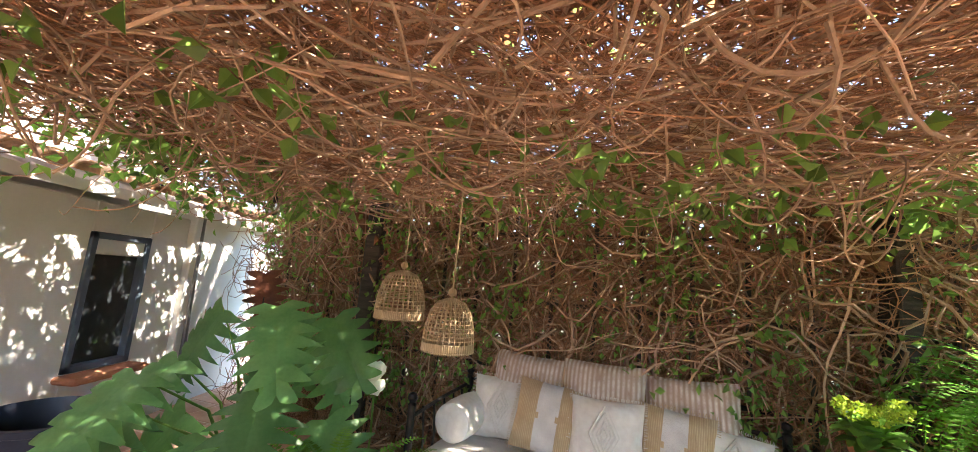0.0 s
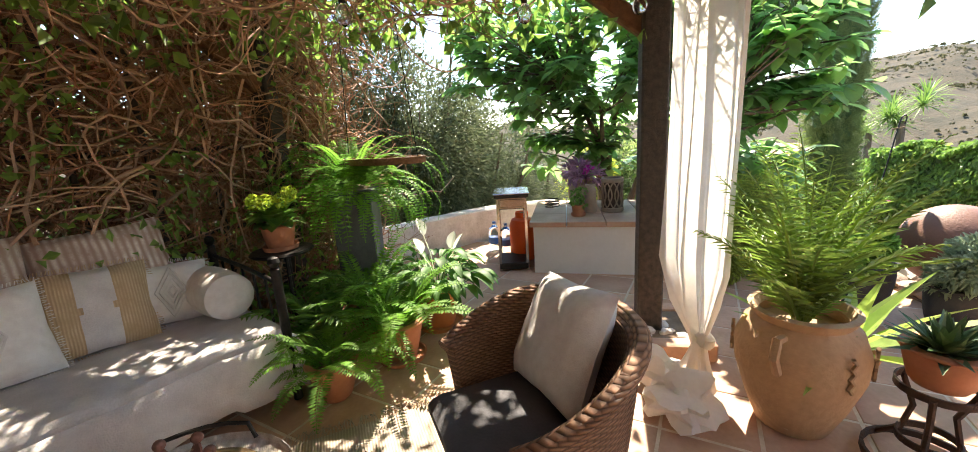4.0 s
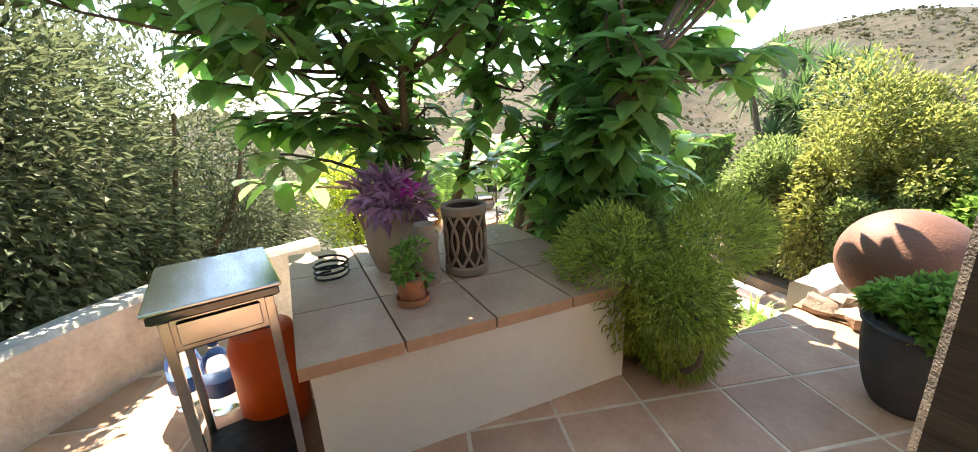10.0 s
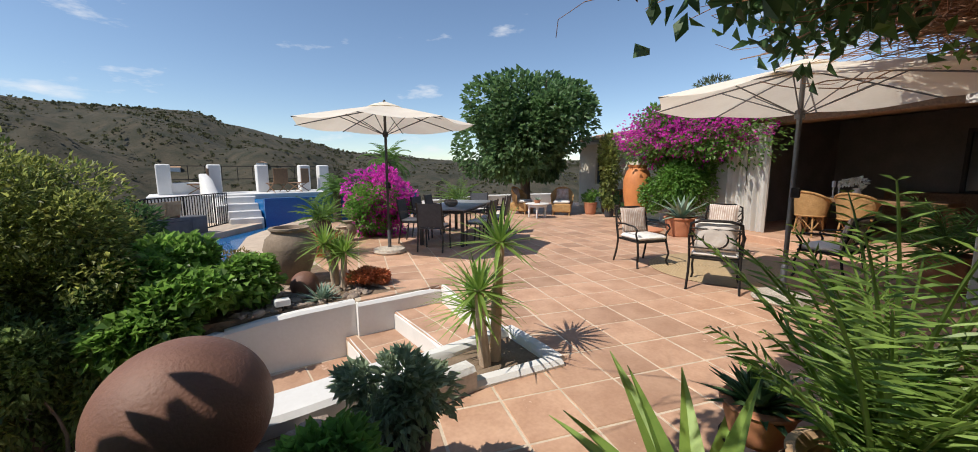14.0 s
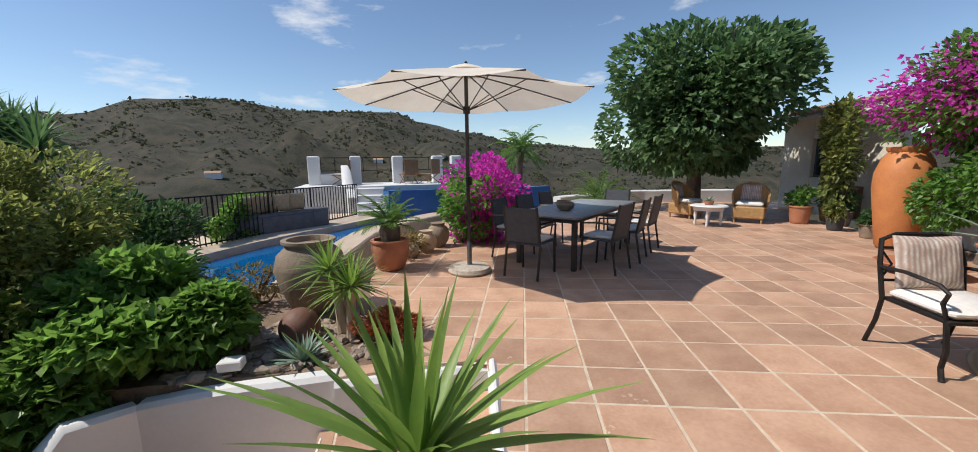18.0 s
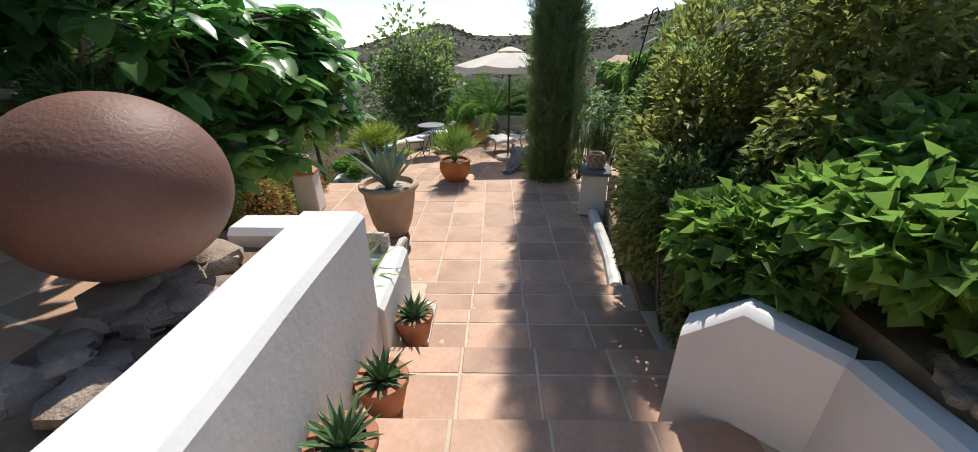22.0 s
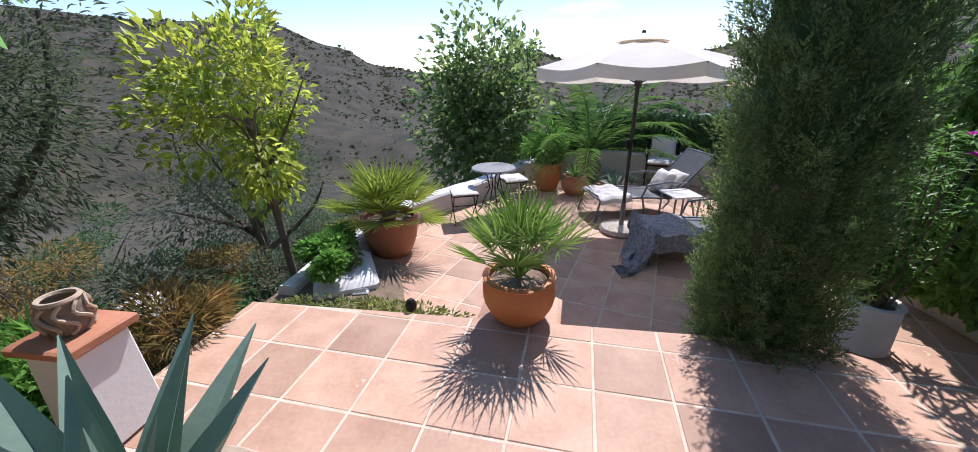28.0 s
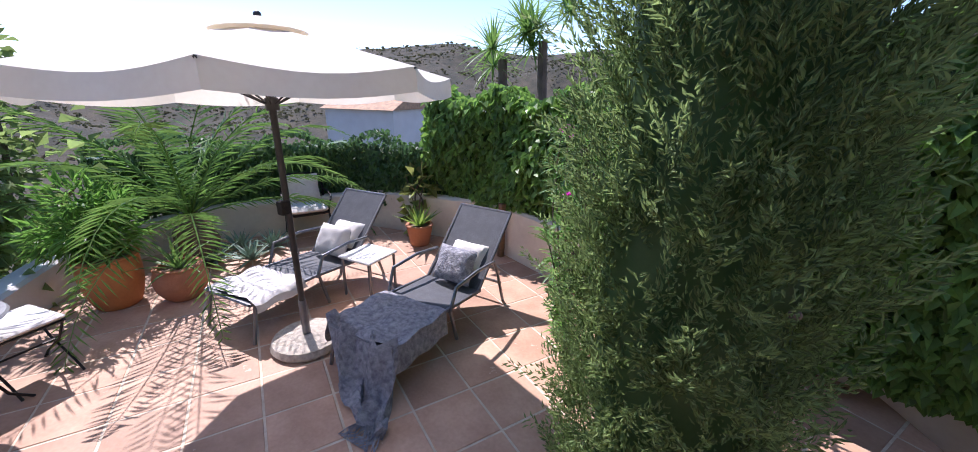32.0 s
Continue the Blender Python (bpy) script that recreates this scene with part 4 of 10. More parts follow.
part("pane", Geo().box(1.35, 0.16, 0.98, 0.62, 0.02, 0.92), M["pane"], win, smooth=False)
tiled_roof("roof_annexe", -0.6, 3.8, -0.5, 1.4, 2.5, 2.9, ANNEX, "low clay tile roof of the annexe")

# ---- blue-shaded outbuilding beside the pergola ----
for nm, y0, y1, z0, z1 in (("wall_outbuilding", -1.0, 3.48, 0, 2.1), ("wall_outbuilding", 4.1, 4.6, 0, 2.1), ("wall_outbuilding", 3.48, 4.1, 0, 0.6), ("wall_outbuilding", 3.48, 4.1, 1.82, 2.1)):
    structure(nm, Geo().box(-3.62, (y0 + y1) / 2, z0 - 0.2, 0.3, y1 - y0, z1 - z0 + (0.2 if z0 == 0 else 0.2), b=0.015), M["plaster"], "white outbuilding wall in blue shade", "wall")
structure("wall_outbuilding", Geo().box(-3.57, 6.6, -0.4, 0.34, 4.0, 2.6, b=0.02), M["plaster"], "white outbuilding wall beyond the drainpipe", "wall")
tiled_roof("roof_outbuilding", -1.2, 8.6, -0.3, 2.6, 2.2, 2.95, pose(-3.5, 0.0, 0, 0, 0, 90), "old clay tile roof of the outbuilding")
structure("wall_upper_storey", Geo().box(-6.6, 4.0, 0, 0.3, 9, 5.2), M["cream"], "beige upper wall behind the outbuilding roof", "wall")
win = thing("window_outbuilding", -3.5, 3.79, 0.6, "narrow window with slate blue frame and brick sill", "window")
part("window_frame", Geo().box(0, 0, 0, 0.1, 0.62, 0.06).box(0, 0, 1.16, 0.1, 0.62, 0.06).box(0, -0.28, 0, 0.1, 0.06, 1.22).box(0, 0.28, 0, 0.1, 0.06, 1.22), M["slate_frame"], win, smooth=False)
part("pane", Geo().box(-0.03, 0, 0.05, 0.02, 0.52, 1.12), M["pane"], win, smooth=False)
part("window_sill", Geo().box(0.1, 0, -0.07, 0.26, 0.74, 0.06, b=0.02), M["clay"], win, "worn brick sill", smooth=False)
pipe = solid("drainpipe", Geo().tube([(-3.42, 4.72, 2.35), (-3.4, 4.72, 1.2), (-3.38, 4.72, 0.4), (-3.3, 4.66, 0.32)], 0.03, 8), M["grey_metal"], "thin grey drainpipe on the white wall", "pipe")

# ---- plant builders ----
def pot_profile(r, h, base=0.62, rim=0.05, bulge=0.0, wall=0.035):
    """Outline of a hollow pot, from the foot up over the rim and down to the soil."""
    b = r * base
    out = [(b * 0.9, 0), (b, 0.015)]
    for i in range(1, 7):
        t = i / 7
        out.append((b + (r - b) * t + bulge * math.sin(math.pi * t), h * t * (1 - rim)))
    return out + [(r * 0.97, h * (1 - rim)), (r * 1.05, h * (1 - rim) + 0.004), (r * 1.06, h - 0.008), (r * 1.02, h), (r - wall, h), (r - wall, h * 0.86), (0.001, h * 0.85)]


def potted(name, x, y, z, label, r, h, material="clay", base=0.62, bulge=0.0, rim=0.09, category="potted plant", saucer=False, n=28, group="", soil=True):
    t = thing(name, x, y, z, label, category, group=group)
    part("pot", Geo().lathe(pot_profile(r, h, base, rim, bulge), n, wob=0.004), M[material], t)
    if soil:
        part("soil", Geo().lathe([(0.001, h * 0.84), (r - 0.03, h * 0.84), (r - 0.04, h * 0.885), (0.001, h * 0.905)], 16), M["soil"], t)
    if saucer:
        part("saucer", Geo().lathe([(r * 0.7, 0.002), (r * 1.0, 0.004), (r * 1.08, 0.035), (r * 1.0, 0.035), (r * 0.9, 0.014), (0.001, 0.012)], 24), M[material], t)
    return t


def rosette(t, z, n, length, width, material, seed, el=(0.15, 1.35), droop=0.5, seg=5, fold=0.35, name="leaf_rosette", bulge=0.35, x=0.0, y=0.0, tip=0.04, whole=True, label=""):
    r = random.Random(seed)
    g = Geo()
    for i in range(n):
        q = i / n
        e = el[0] + (el[1] - el[0]) * q ** 1.1
        a = i * 2.39996 + r.uniform(-0.15, 0.15)
        s = length * r.uniform(0.82, 1.1) * (0.75 + 0.25 * math.sin(math.pi * min(1, q + 0.25)))
        b = (x + 0.02 * math.cos(a), y + 0.02 * math.sin(a), z)
        if whole:
            g.blade(b, a, e + r.uniform(-0.08, 0.08), s, width * r.uniform(0.9, 1.1), droop * r.uniform(0.6, 1.3), seg, fold, tip, bulge)
        else:
            part("leaf", Geo().blade(b, a, e + r.uniform(-0.08, 0.08), s, width * r.uniform(0.9, 1.1), droop * r.uniform(0.6, 1.3), seg, fold, tip, bulge), M[material], t)
    if whole:
        return part(name, g, M[material], t, label)


def fern(t, z, n, length, seed, material="fern", droop=1.7, x=0.0, y=0.0, pinna=0.075, el=(0.4, 1.3), name="frond"):
    """Arching fronds, each with two close rows of blunt leaflets."""
    r = np.random.RandomState(seed)
    for i in range(n):
        a = i * 2.39996 + r.uniform(-0.3, 0.3)
        e = el[0] + (el[1] - el[0]) * r.rand()
        L = length * r.uniform(0.65, 1.1)
        p = np.array([x + 0.04 * math.cos(a), y + 0.04 * math.sin(a), z], float)
        k = 30
        pts, P, D, U, LL = [], [], [], [], []
        sway = r.normal() * 0.5
        for j in range(k + 1):
            d = np.array([math.cos(e) * math.cos(a), math.cos(e) * math.sin(a), math.sin(e)])
            pts.append(tuple(p))
            if j > 2:
                side = np.array([-math.sin(a), math.cos(a), 0])
                up = np.cross(d, side)
                f = math.sin(math.pi * (0.16 + 0.82 * j / k)) ** 0.7
                for s in (-1, 1):
                    P.append(p)
                    D.append(side * s + d * 0.28 - up * 0.12 + r.normal(size=3) * 0.05)
                    U.append(-up + r.normal(size=3) * 0.06)
                    LL.append(pinna * f * r.uniform(0.9, 1.1))
            p = p + d * L / k
            a += sway / k
            e -= droop / k * (0.3 + 1.4 * j / k) * r.uniform(0.8, 1.2)
        LL = np.array(LL)
        g = Geo().leaves(P, D, U, LL, np.minimum(LL * 0.34, L / k * 1.05), fold=0.06, curl=0.06)
        g.tube(pts[::5] + [pts[-1]], 0.0022, 3, False)
        part(name, g, M[material], t)


def feather_palm(t, z, n, length, seed, material="palm", el=(0.2, 1.4), droop=1.5, leaf=0.42, width=0.03, k=26, x=0.0, y=0.0, name="frond", vee=0.5):
    r = np.random.RandomState(seed)
    for i in range(n):
        a = i * 2.39996 + r.uniform(-0.3, 0.3)
        e = el[0] + (el[1] - el[0]) * (i / max(1, n - 1))
        L = length * r.uniform(0.8, 1.1)
        p = np.array([x, y, z], float)
        P, D, U, LL, pts = [], [], [], [], []
        for j in range(k + 1):
            d = np.array([math.cos(e) * math.cos(a), math.cos(e) * math.sin(a), math.sin(e)])
            pts.append(tuple(p))
            if j > k * 0.12:
                side = np.array([-math.sin(a), math.cos(a), 0])
                up = np.cross(side, d) * -1
                f = math.sin(math.pi * (0.12 + 0.84 * j / k)) ** 0.7
                for s in (-1, 1):
                    P.append(p)
                    D.append(side * s + d * 0.75 + up * vee * 0.4 + np.array([0, 0, -0.25]) + r.normal(size=3) * 0.1)
                    U.append(up + r.normal(size=3) * 0.15)
                    LL.append(leaf * f * r.uniform(0.85, 1.1))
            p = p + d * L / k
            e -= droop / k * (0.3 + 1.4 * j / k) * r.uniform(0.9, 1.1)
        g = Geo().leaves(P, D, U, np.array(LL), width, fold=0.3, curl=0.12)
        g.tube(pts[::4] + [pts[-1]], [0.010 - 0.008 * q / (len(pts[::4])) for q in range(len(pts[::4]) + 1)], 4, False)
        part(name, g, M[material], t)


def fan_palm(t, z, n, stalk, fan, seed, material="palm", el=(0.1, 1.3), blades=26, x=0.0, y=0.0, width=0.03):
    """Stalks that each end in a fan of stiff narrow blades."""
    r = random.Random(seed)
    for i in range(n):
        a = i * 2.39996 + r.uniform(-0.3, 0.3)
        e = el[0] + (el[1] - el[0]) * (i / max(1, n - 1)) ** 0.8
        d = Vector((math.cos(e) * math.cos(a), math.cos(e) * math.sin(a), math.sin(e)))
        b = Vector((x, y, z))
        tip = b + d * stalk * r.uniform(0.8, 1.1) - Vector((0, 0, 0.03))
        g = Geo().tube([tuple(b), tuple((b + tip) / 2 + Vector((0, 0, 0.02))), tuple(tip)], [0.007, 0.005, 0.004], 4, False)
        s = Vector((-math.sin(a), math.cos(a), 0))
        up = s.cross(d) * -1
        P, D, U, LL = [], [], [], []
        for k in range(blades):
            w = (k / (blades - 1) - 0.5) * 3.9
            P.append(tip)
            D.append(d * math.cos(w) + s * math.sin(w) + up * 0.18 * abs(math.sin(w)) + Vector((r.uniform(-0.05, 0.05), r.uniform(-0.05, 0.05), -0.05)))
            U.append(up)
            LL.append(fan * (0.72 + 0.28 * math.cos(w)) * r.uniform(0.9, 1.1))
        g.leaves([tuple(q) for q in P], [tuple(q) for q in D], [tuple(q) for q in U], np.array(LL), width, fold=0.35, curl=0.06)
        part("fan_leaf", g, M[material], t)


def mound(t, z, rx, rz, count, L, W, material, seed, n=9, name="foliage", x=0.0, y=0.0, inner=0.3, ry=None):
    return part(name, crown((x, y, z), (rx, ry or rx, rz), n, count, seed, L, W, inner=inner), M[material], t)


def shrub(name, x, y, z, rx, ry, rz, count, L, W, material, label, seed, n=12, category="shrub", stems=5, bark="bark", h0=0.0, inner=0.35):
    t = thing(name, x, y, z, label, category)
    r = random.Random(seed)
    part("foliage", crown((0, 0, rz * 0.95 + h0), (rx, ry, rz), n, count, seed, L, W, inner=inner), M[material], t)
    for i in range(stems):
        a = r.uniform(0, 6.28)
        pts, rad = branch((0.08 * math.cos(a), 0.08 * math.sin(a), 0), (rx * 0.6 * math.cos(a), ry * 0.6 * math.sin(a), rz * r.uniform(0.8, 1.5) + h0), 0.02, 0.006, seed + i, 0.1)
        part("stem", Geo().tube(pts, rad, 5), M[bark], t)
    return t


def rocks(x0, y0, x1, y1, z, n, size, seed, material="rock", label="loose brown stones in the flower bed", name="rock", group="stones in the bed"):
    r = random.Random(seed)
    for i in range(n):
        s = size * r.uniform(0.5, 1.4)
        g = Geo().ball(0, 0, 0, s, s * r.uniform(0.6, 1), s * r.uniform(0.35, 0.6), 8, 6, 0.5, seed + i * 0.77)
        solid(name, g, M[material], label, "stone", group, at=pose(r.uniform(x0, x1), r.uniform(y0, y1), z + s * 0.2, 0, 0, r.uniform(0, 360)))

# ---- pergola ----
def timber(name, a, b, w, h, material, label, cat="beam"):
    a, b = Vector(a), Vector(b)
    L = (b - a).length
    g = Geo()
    rings = []
    n = 6
    for i in range(n + 1):
        x = L * i / n
        q = 0.004 * noise.noise(Vector((x * 3, w * 50, 2)))
        e = 0.012
        rings.append([(x, w / 2 - e + q, h / 2), (x, w / 2 + q, h / 2 - e), (x, w / 2 + q, -h / 2 + e), (x, w / 2 - e, -h / 2), (x, -w / 2 + e, -h / 2), (x, -w / 2 + q, -h / 2 + e), (x, -w / 2, h / 2 - e), (x, -w / 2 + e, h / 2)])
    g.loft(rings)
    m = Matrix.Translation(a) @ (b - a).to_track_quat("X", "Z").to_matrix().to_4x4()
    return solid(name, g, M[material], label, cat, smooth=False, at=m)


PF, PB, PL = (2.5, -0.34), (2.62, 2.5), (-1.15, 4.05)
timber("post", (*PF, 0.1), (*PF, 2.75), 0.16, 0.16, "dark_wood", "dark stained square pergola post on a pebble plinth", "post")
timber("post", (*PB, 0), (*PB, 2.7), 0.15, 0.15, "dark_wood", "dark pergola post wrapped in dry vines", "post")
timber("post", (*PL, -0.1), (*PL, 2.7), 0.16, 0.16, "dark_wood", "dark pergola post behind the daybed", "post")
timber("beam", (2.56, -1.6, 2.72), (2.66, 3.2, 2.72), 0.12, 0.18, "beam", "brown timber roof beam of the pergola")
timber("beam", (2.9, 2.4, 2.68), (-3.4, 5.3, 2.68), 0.12, 0.18, "beam", "brown timber roof beam above the vine wall")
timber("beam", (2.6, -0.5, 2.7), (-3.4, -0.1, 2.7), 0.12, 0.18, "beam", "brown timber cross beam of the pergola")
for i in range(6):
    timber("rafter", (2.2 - i * 1.0, -1.5, 2.84), (2.2 - i * 1.0, 3.0 + i * 0.45, 2.84), 0.08, 0.1, "beam", "dark timber rafter under the vines")
timber("brace", (2.53, -0.3, 2.05), (2.58, 0.45, 2.66), 0.09, 0.11, "beam", "slanting brown timber brace")
timber("brace", (2.55, 2.5, 1.95), (1.95, 2.8, 2.62), 0.09, 0.11, "beam", "slanting brown timber brace")
timber("brace", (-1.1, 4.0, 1.95), (-1.7, 4.3, 2.62), 0.09, 0.11, "beam", "slanting brown timber brace")

A0, A1 = np.array([3.05, 2.28]), np.array([-2.6, 4.85])     # line of the vine wall
AN = np.array([-(A1 - A0)[1], (A1 - A0)[0]])
AN = AN / np.linalg.norm(AN) * -1                            # away from the seats
if AN[1] < 0:
    AN = -AN


def vine_wall(n, seed, r0, r1, wob, depth, lo, hi):
    r = np.random.RandomState(seed)
    g = Geo()
    for i in range(n):
        s, z = r.uniform(-0.05, 1.02), r.uniform(lo, hi)
        a = r.uniform(0, 2 * math.pi)
        o = r.uniform(-depth, depth)
        k, step = r.randint(6, 11), r.uniform(0.1, 0.19)
        pts = []
        turn = r.normal() * 0.35
        for j in range(k):
            q = A0 + (A1 - A0) * s + AN * o
            pts.append((q[0], q[1], z))
            s += math.cos(a) * step / 6.2
            z += math.sin(a) * step
            o = max(-depth, min(depth, o + r.normal() * 0.04))
            turn += r.normal() * wob
            turn *= 0.8
            a += turn
            if z < 0.02 or z > 2.75:
                a = -a
                z = max(0.02, min(2.75, z))
        rr = r.uniform(r0, r1)
        g.tube(pts, [rr * (1 - 0.55 * j / k) for j in range(k)], 4, False)
    return g


def vine_roof(n, seed, r0, r1, wob, zlo, zhi, sag=0.0):
    r = np.random.RandomState(seed)
    g = Geo()
    made = 0
    while made < n:
        x, y = r.uniform(-2.5, 2.45), r.uniform(-1.25, 5.2)
        if y > 4.9 - (x + 3.4) * 0.43:
            continue
        made += 1
        z = r.uniform(zlo, zhi)
        a, k, step = r.uniform(0, 6.28), r.randint(6, 12), r.uniform(0.11, 0.22)
        turn, pts = r.normal() * 0.3, []
        for j in range(k):
            pts.append((x, y, z))
            x += math.cos(a) * step
            y += math.sin(a) * step
            z += r.normal() * 0.03 - sag * (1 if r.rand() < 0.5 else -0.6)
            z = max(zlo - 0.12, min(zhi, z))
            turn = (turn + r.normal() * wob) * 0.8
            a += turn
        rr = r.uniform(r0, r1)
        g.tube(pts, [rr * (1 - 0.5 * j / k) for j in range(k)], 4, False)
    return g


vines = thing("vine_wall", 0, 0, 0, "wall of tangled dry brown climber stems behind the daybed", "climber")
part("twig", vine_wall(2300, 11, 0.003, 0.006, 0.45, 0.16, 0.0, 2.75), M["twig"], vines)
part("stem", vine_wall(800, 12, 0.006, 0.013, 0.5, 0.2, 0.0, 2.75), M["vine"], vines, "pale bare stems")
part("backing_twig", vine_wall(1800, 13, 0.006, 0.012, 0.3, 0.05, 0.0, 2.75), M["twig"], vines).location = (AN[0] * 0.26, AN[1] * 0.26, 0)
for i in range(17):
    q = A0 + (A1 - A0) * (i + 0.5) / 17 + AN * 0.1
    part("trellis_slat", Geo().box(q[0], q[1], 0.0, 0.035, 0.02, 2.6, -24), M["dark_wood"], vines, smooth=False)
for i in range(4):
    q, z = (A0 + A1) / 2 + AN * 0.13, 0.3 + i * 0.6
    part("trellis_rail", Geo().box(q[0], q[1], z, 6.2, 0.02, 0.035, math.degrees(math.atan2((A1 - A0)[1], (A1 - A0)[0]))), M["dark_wood"], vines, smooth=False)
r = np.random.RandomState(3)
S = r.uniform(0.0, 1.0, 120)
cl = np.concatenate([np.column_stack([*(A0[:, None] + (A1 - A0)[:, None] * s - AN[:, None] * 0.17), np.full(1, z)]) + r.normal(size=(16, 3)) * np.array([0.12, 0.05, 0.12]) for s, z in zip(S, r.uniform(0.3, 2.6, 120))])
part("leaf_cluster", Geo().leaves(cl, r.normal(size=cl.shape) * 0.6 + np.array([0, -0.3, -0.6]), r.normal(size=cl.shape) + np.array([0, -1, 0.4]), r.uniform(0.05, 0.085, len(cl)), r.uniform(0.035, 0.055, len(cl))), M["ivy"], vines, "small green climber leaves")
hedge_p = np.column_stack([*(A0[:, None] + (A1 - A0)[:, None] * r.uniform(-0.05, 1.1, 15000) + AN[:, None] * r.uniform(0.32, 0.8, 15000)), r.uniform(0.0, 2.9, 15000)])
part("outer_leaf", Geo().leaves(hedge_p, r.normal(size=hedge_p.shape), r.normal(size=hedge_p.shape) + np.array([0, 0, 1.0]), 0.13, 0.085), M["ivy"], vines, "green leaves on the sunny outer side")

roof = thing("vine_roof", 0, 0, 0, "pergola roof of matted dry climber stems", "climber")
part("twig", vine_roof(2900, 21, 0.0025, 0.005, 0.45, 2.36, 2.66, 0.016), M["twig"], roof)
part("stem", vine_roof(420, 22, 0.005, 0.012, 0.45, 2.28, 2.6, 0.03), M["vine"], roof, "pale bare stems")
r5 = np.random.RandomState(24)
g = Geo()
for i in range(1250):
    x, y = r5.uniform(-2.4, 2.5), r5.uniform(0.7, 4.6)
    if y > 4.5 - (x + 3.4) * 0.43:
        continue
    q = np.array([x, y, r5.uniform(2.2, 2.55)])
    d = np.array([r5.normal(), r5.normal(), r5.normal() * 0.5])
    axis = r5.normal(size=3)
    pts = []
    curl = r5.normal() * 0.3
    for k in range(r5.randint(8, 15)):
        pts.append(tuple(q))
        d = d / np.linalg.norm(d)
        q = q + d * 0.085
        curl = curl * 0.93 + r5.normal() * 0.09
        axis = axis + r5.normal(size=3) * 0.2
        d = d + np.cross(axis / np.linalg.norm(axis), d) * curl + np.array([0, 0, 0.3 if q[2] < 2.16 - 0.14 * (y > 2.2) else (-0.3 if q[2] > 2.5 else 0)])
    w = 0.0025 + 0.0075 * r5.rand() ** 2
    g.tube(pts, [w * (1 - 0.5 * k / len(pts)) for k in range(len(pts))], 5, False)
part("hanging_stem", g, M["vine"], roof, "bare looping stems")
part("upper_twig", vine_roof(2600, 23, 0.004, 0.009, 0.3, 2.62, 2.8), M["twig"], roof)
P = np.column_stack([-3.4 + 5.9 * r.rand(4300) ** 1.2, r.uniform(-1.7, 5.2, 4300), r.uniform(2.85, 3.15, 4300)])
P = P[P[:, 1] < 5.0 - (P[:, 0] + 3.4) * 0.4]
part("upper_leaf", Geo().leaves(P, r.normal(size=P.shape) * np.array([1, 1, 0.25]), r.normal(size=P.shape) * 0.4 + np.array([0, 0, 1.0]), 0.17, 0.125), M["dead"], roof, "matted dead leaf cover on top")
P = P[::3] + np.array([0.06, 0.05, 0.14])
part("upper_leaf", Geo().leaves(P, r.normal(size=P.shape) * np.array([1, 1, 0.25]), r.normal(size=P.shape) * 0.4 + np.array([0, 0, 1.0]), 0.15, 0.1), M["ivy"], roof, "green leaves on top")
C = np.column_stack([r.uniform(-2.5, 2.6, 80), r.uniform(-1.2, 3.6, 80), r.uniform(2.12, 2.36, 80)])
P = np.repeat(C, 12, 0) + r.normal(size=(80 * 12, 3)) * np.array([0.12, 0.12, 0.07])
part("leaf_cluster", Geo().leaves(P, r.normal(size=P.shape) * 0.7 + np.array([0, 0, -0.6]), r.normal(size=P.shape) + np.array([0, -1.0, 0]), r.uniform(0.07, 0.12, len(P)), r.uniform(0.05, 0.08, len(P))), M["ivy"], roof, "hanging green climber leaves")
P = np.column_stack([r.uniform(-2.9, -1.7, 900), r.uniform(2.2, 4.4, 900), 2.42 + r.normal(size=900) * 0.17])
part("edge_leaf", Geo().leaves(P, r.normal(size=P.shape) * 0.6 + np.array([0, 0, -0.7]), r.normal(size=P.shape) + np.array([0, -1.0, 0.3]), r.uniform(0.06, 0.1, len(P)), r.uniform(0.04, 0.07, len(P))), M["leaf"], roof, "green leaves hanging at the roof edge")
# leafy fringe at the terrace side of the roof
P = np.column_stack([r.uniform(-0.6, 3.2, 1700), r.uniform(-1.95, -1.15, 1700), 2.58 + r.normal(size=1700) * 0.17])
part("fringe_leaf", Geo().leaves(P, r.normal(size=P.shape) * 0.5 + np.array([0, 0, -0.8]), r.normal(size=P.shape) + np.array([0, -1.0, 0]), r.uniform(0.1, 0.16, len(P)), r.uniform(0.06, 0.1, len(P))), M["dark_leaf"], roof, "dark drooping leaves at the roof edge")


# leaves hanging at the grill side of the roof
P = np.column_stack([r.uniform(2.4, 3.3, 1200), r.uniform(-0.4, 3.2, 1200), 2.6 + r.normal(size=1200) * 0.17])
part("fringe_leaf", Geo().leaves(P, r.normal(size=P.shape) * 0.5 + np.array([0, 0, -0.8]), r.normal(size=P.shape) + np.array([-1.0, 0, 0]), r.uniform(0.08, 0.13, len(P)), r.uniform(0.05, 0.08, len(P))), M["ivy"], roof, "drooping green leaves at the roof edge")


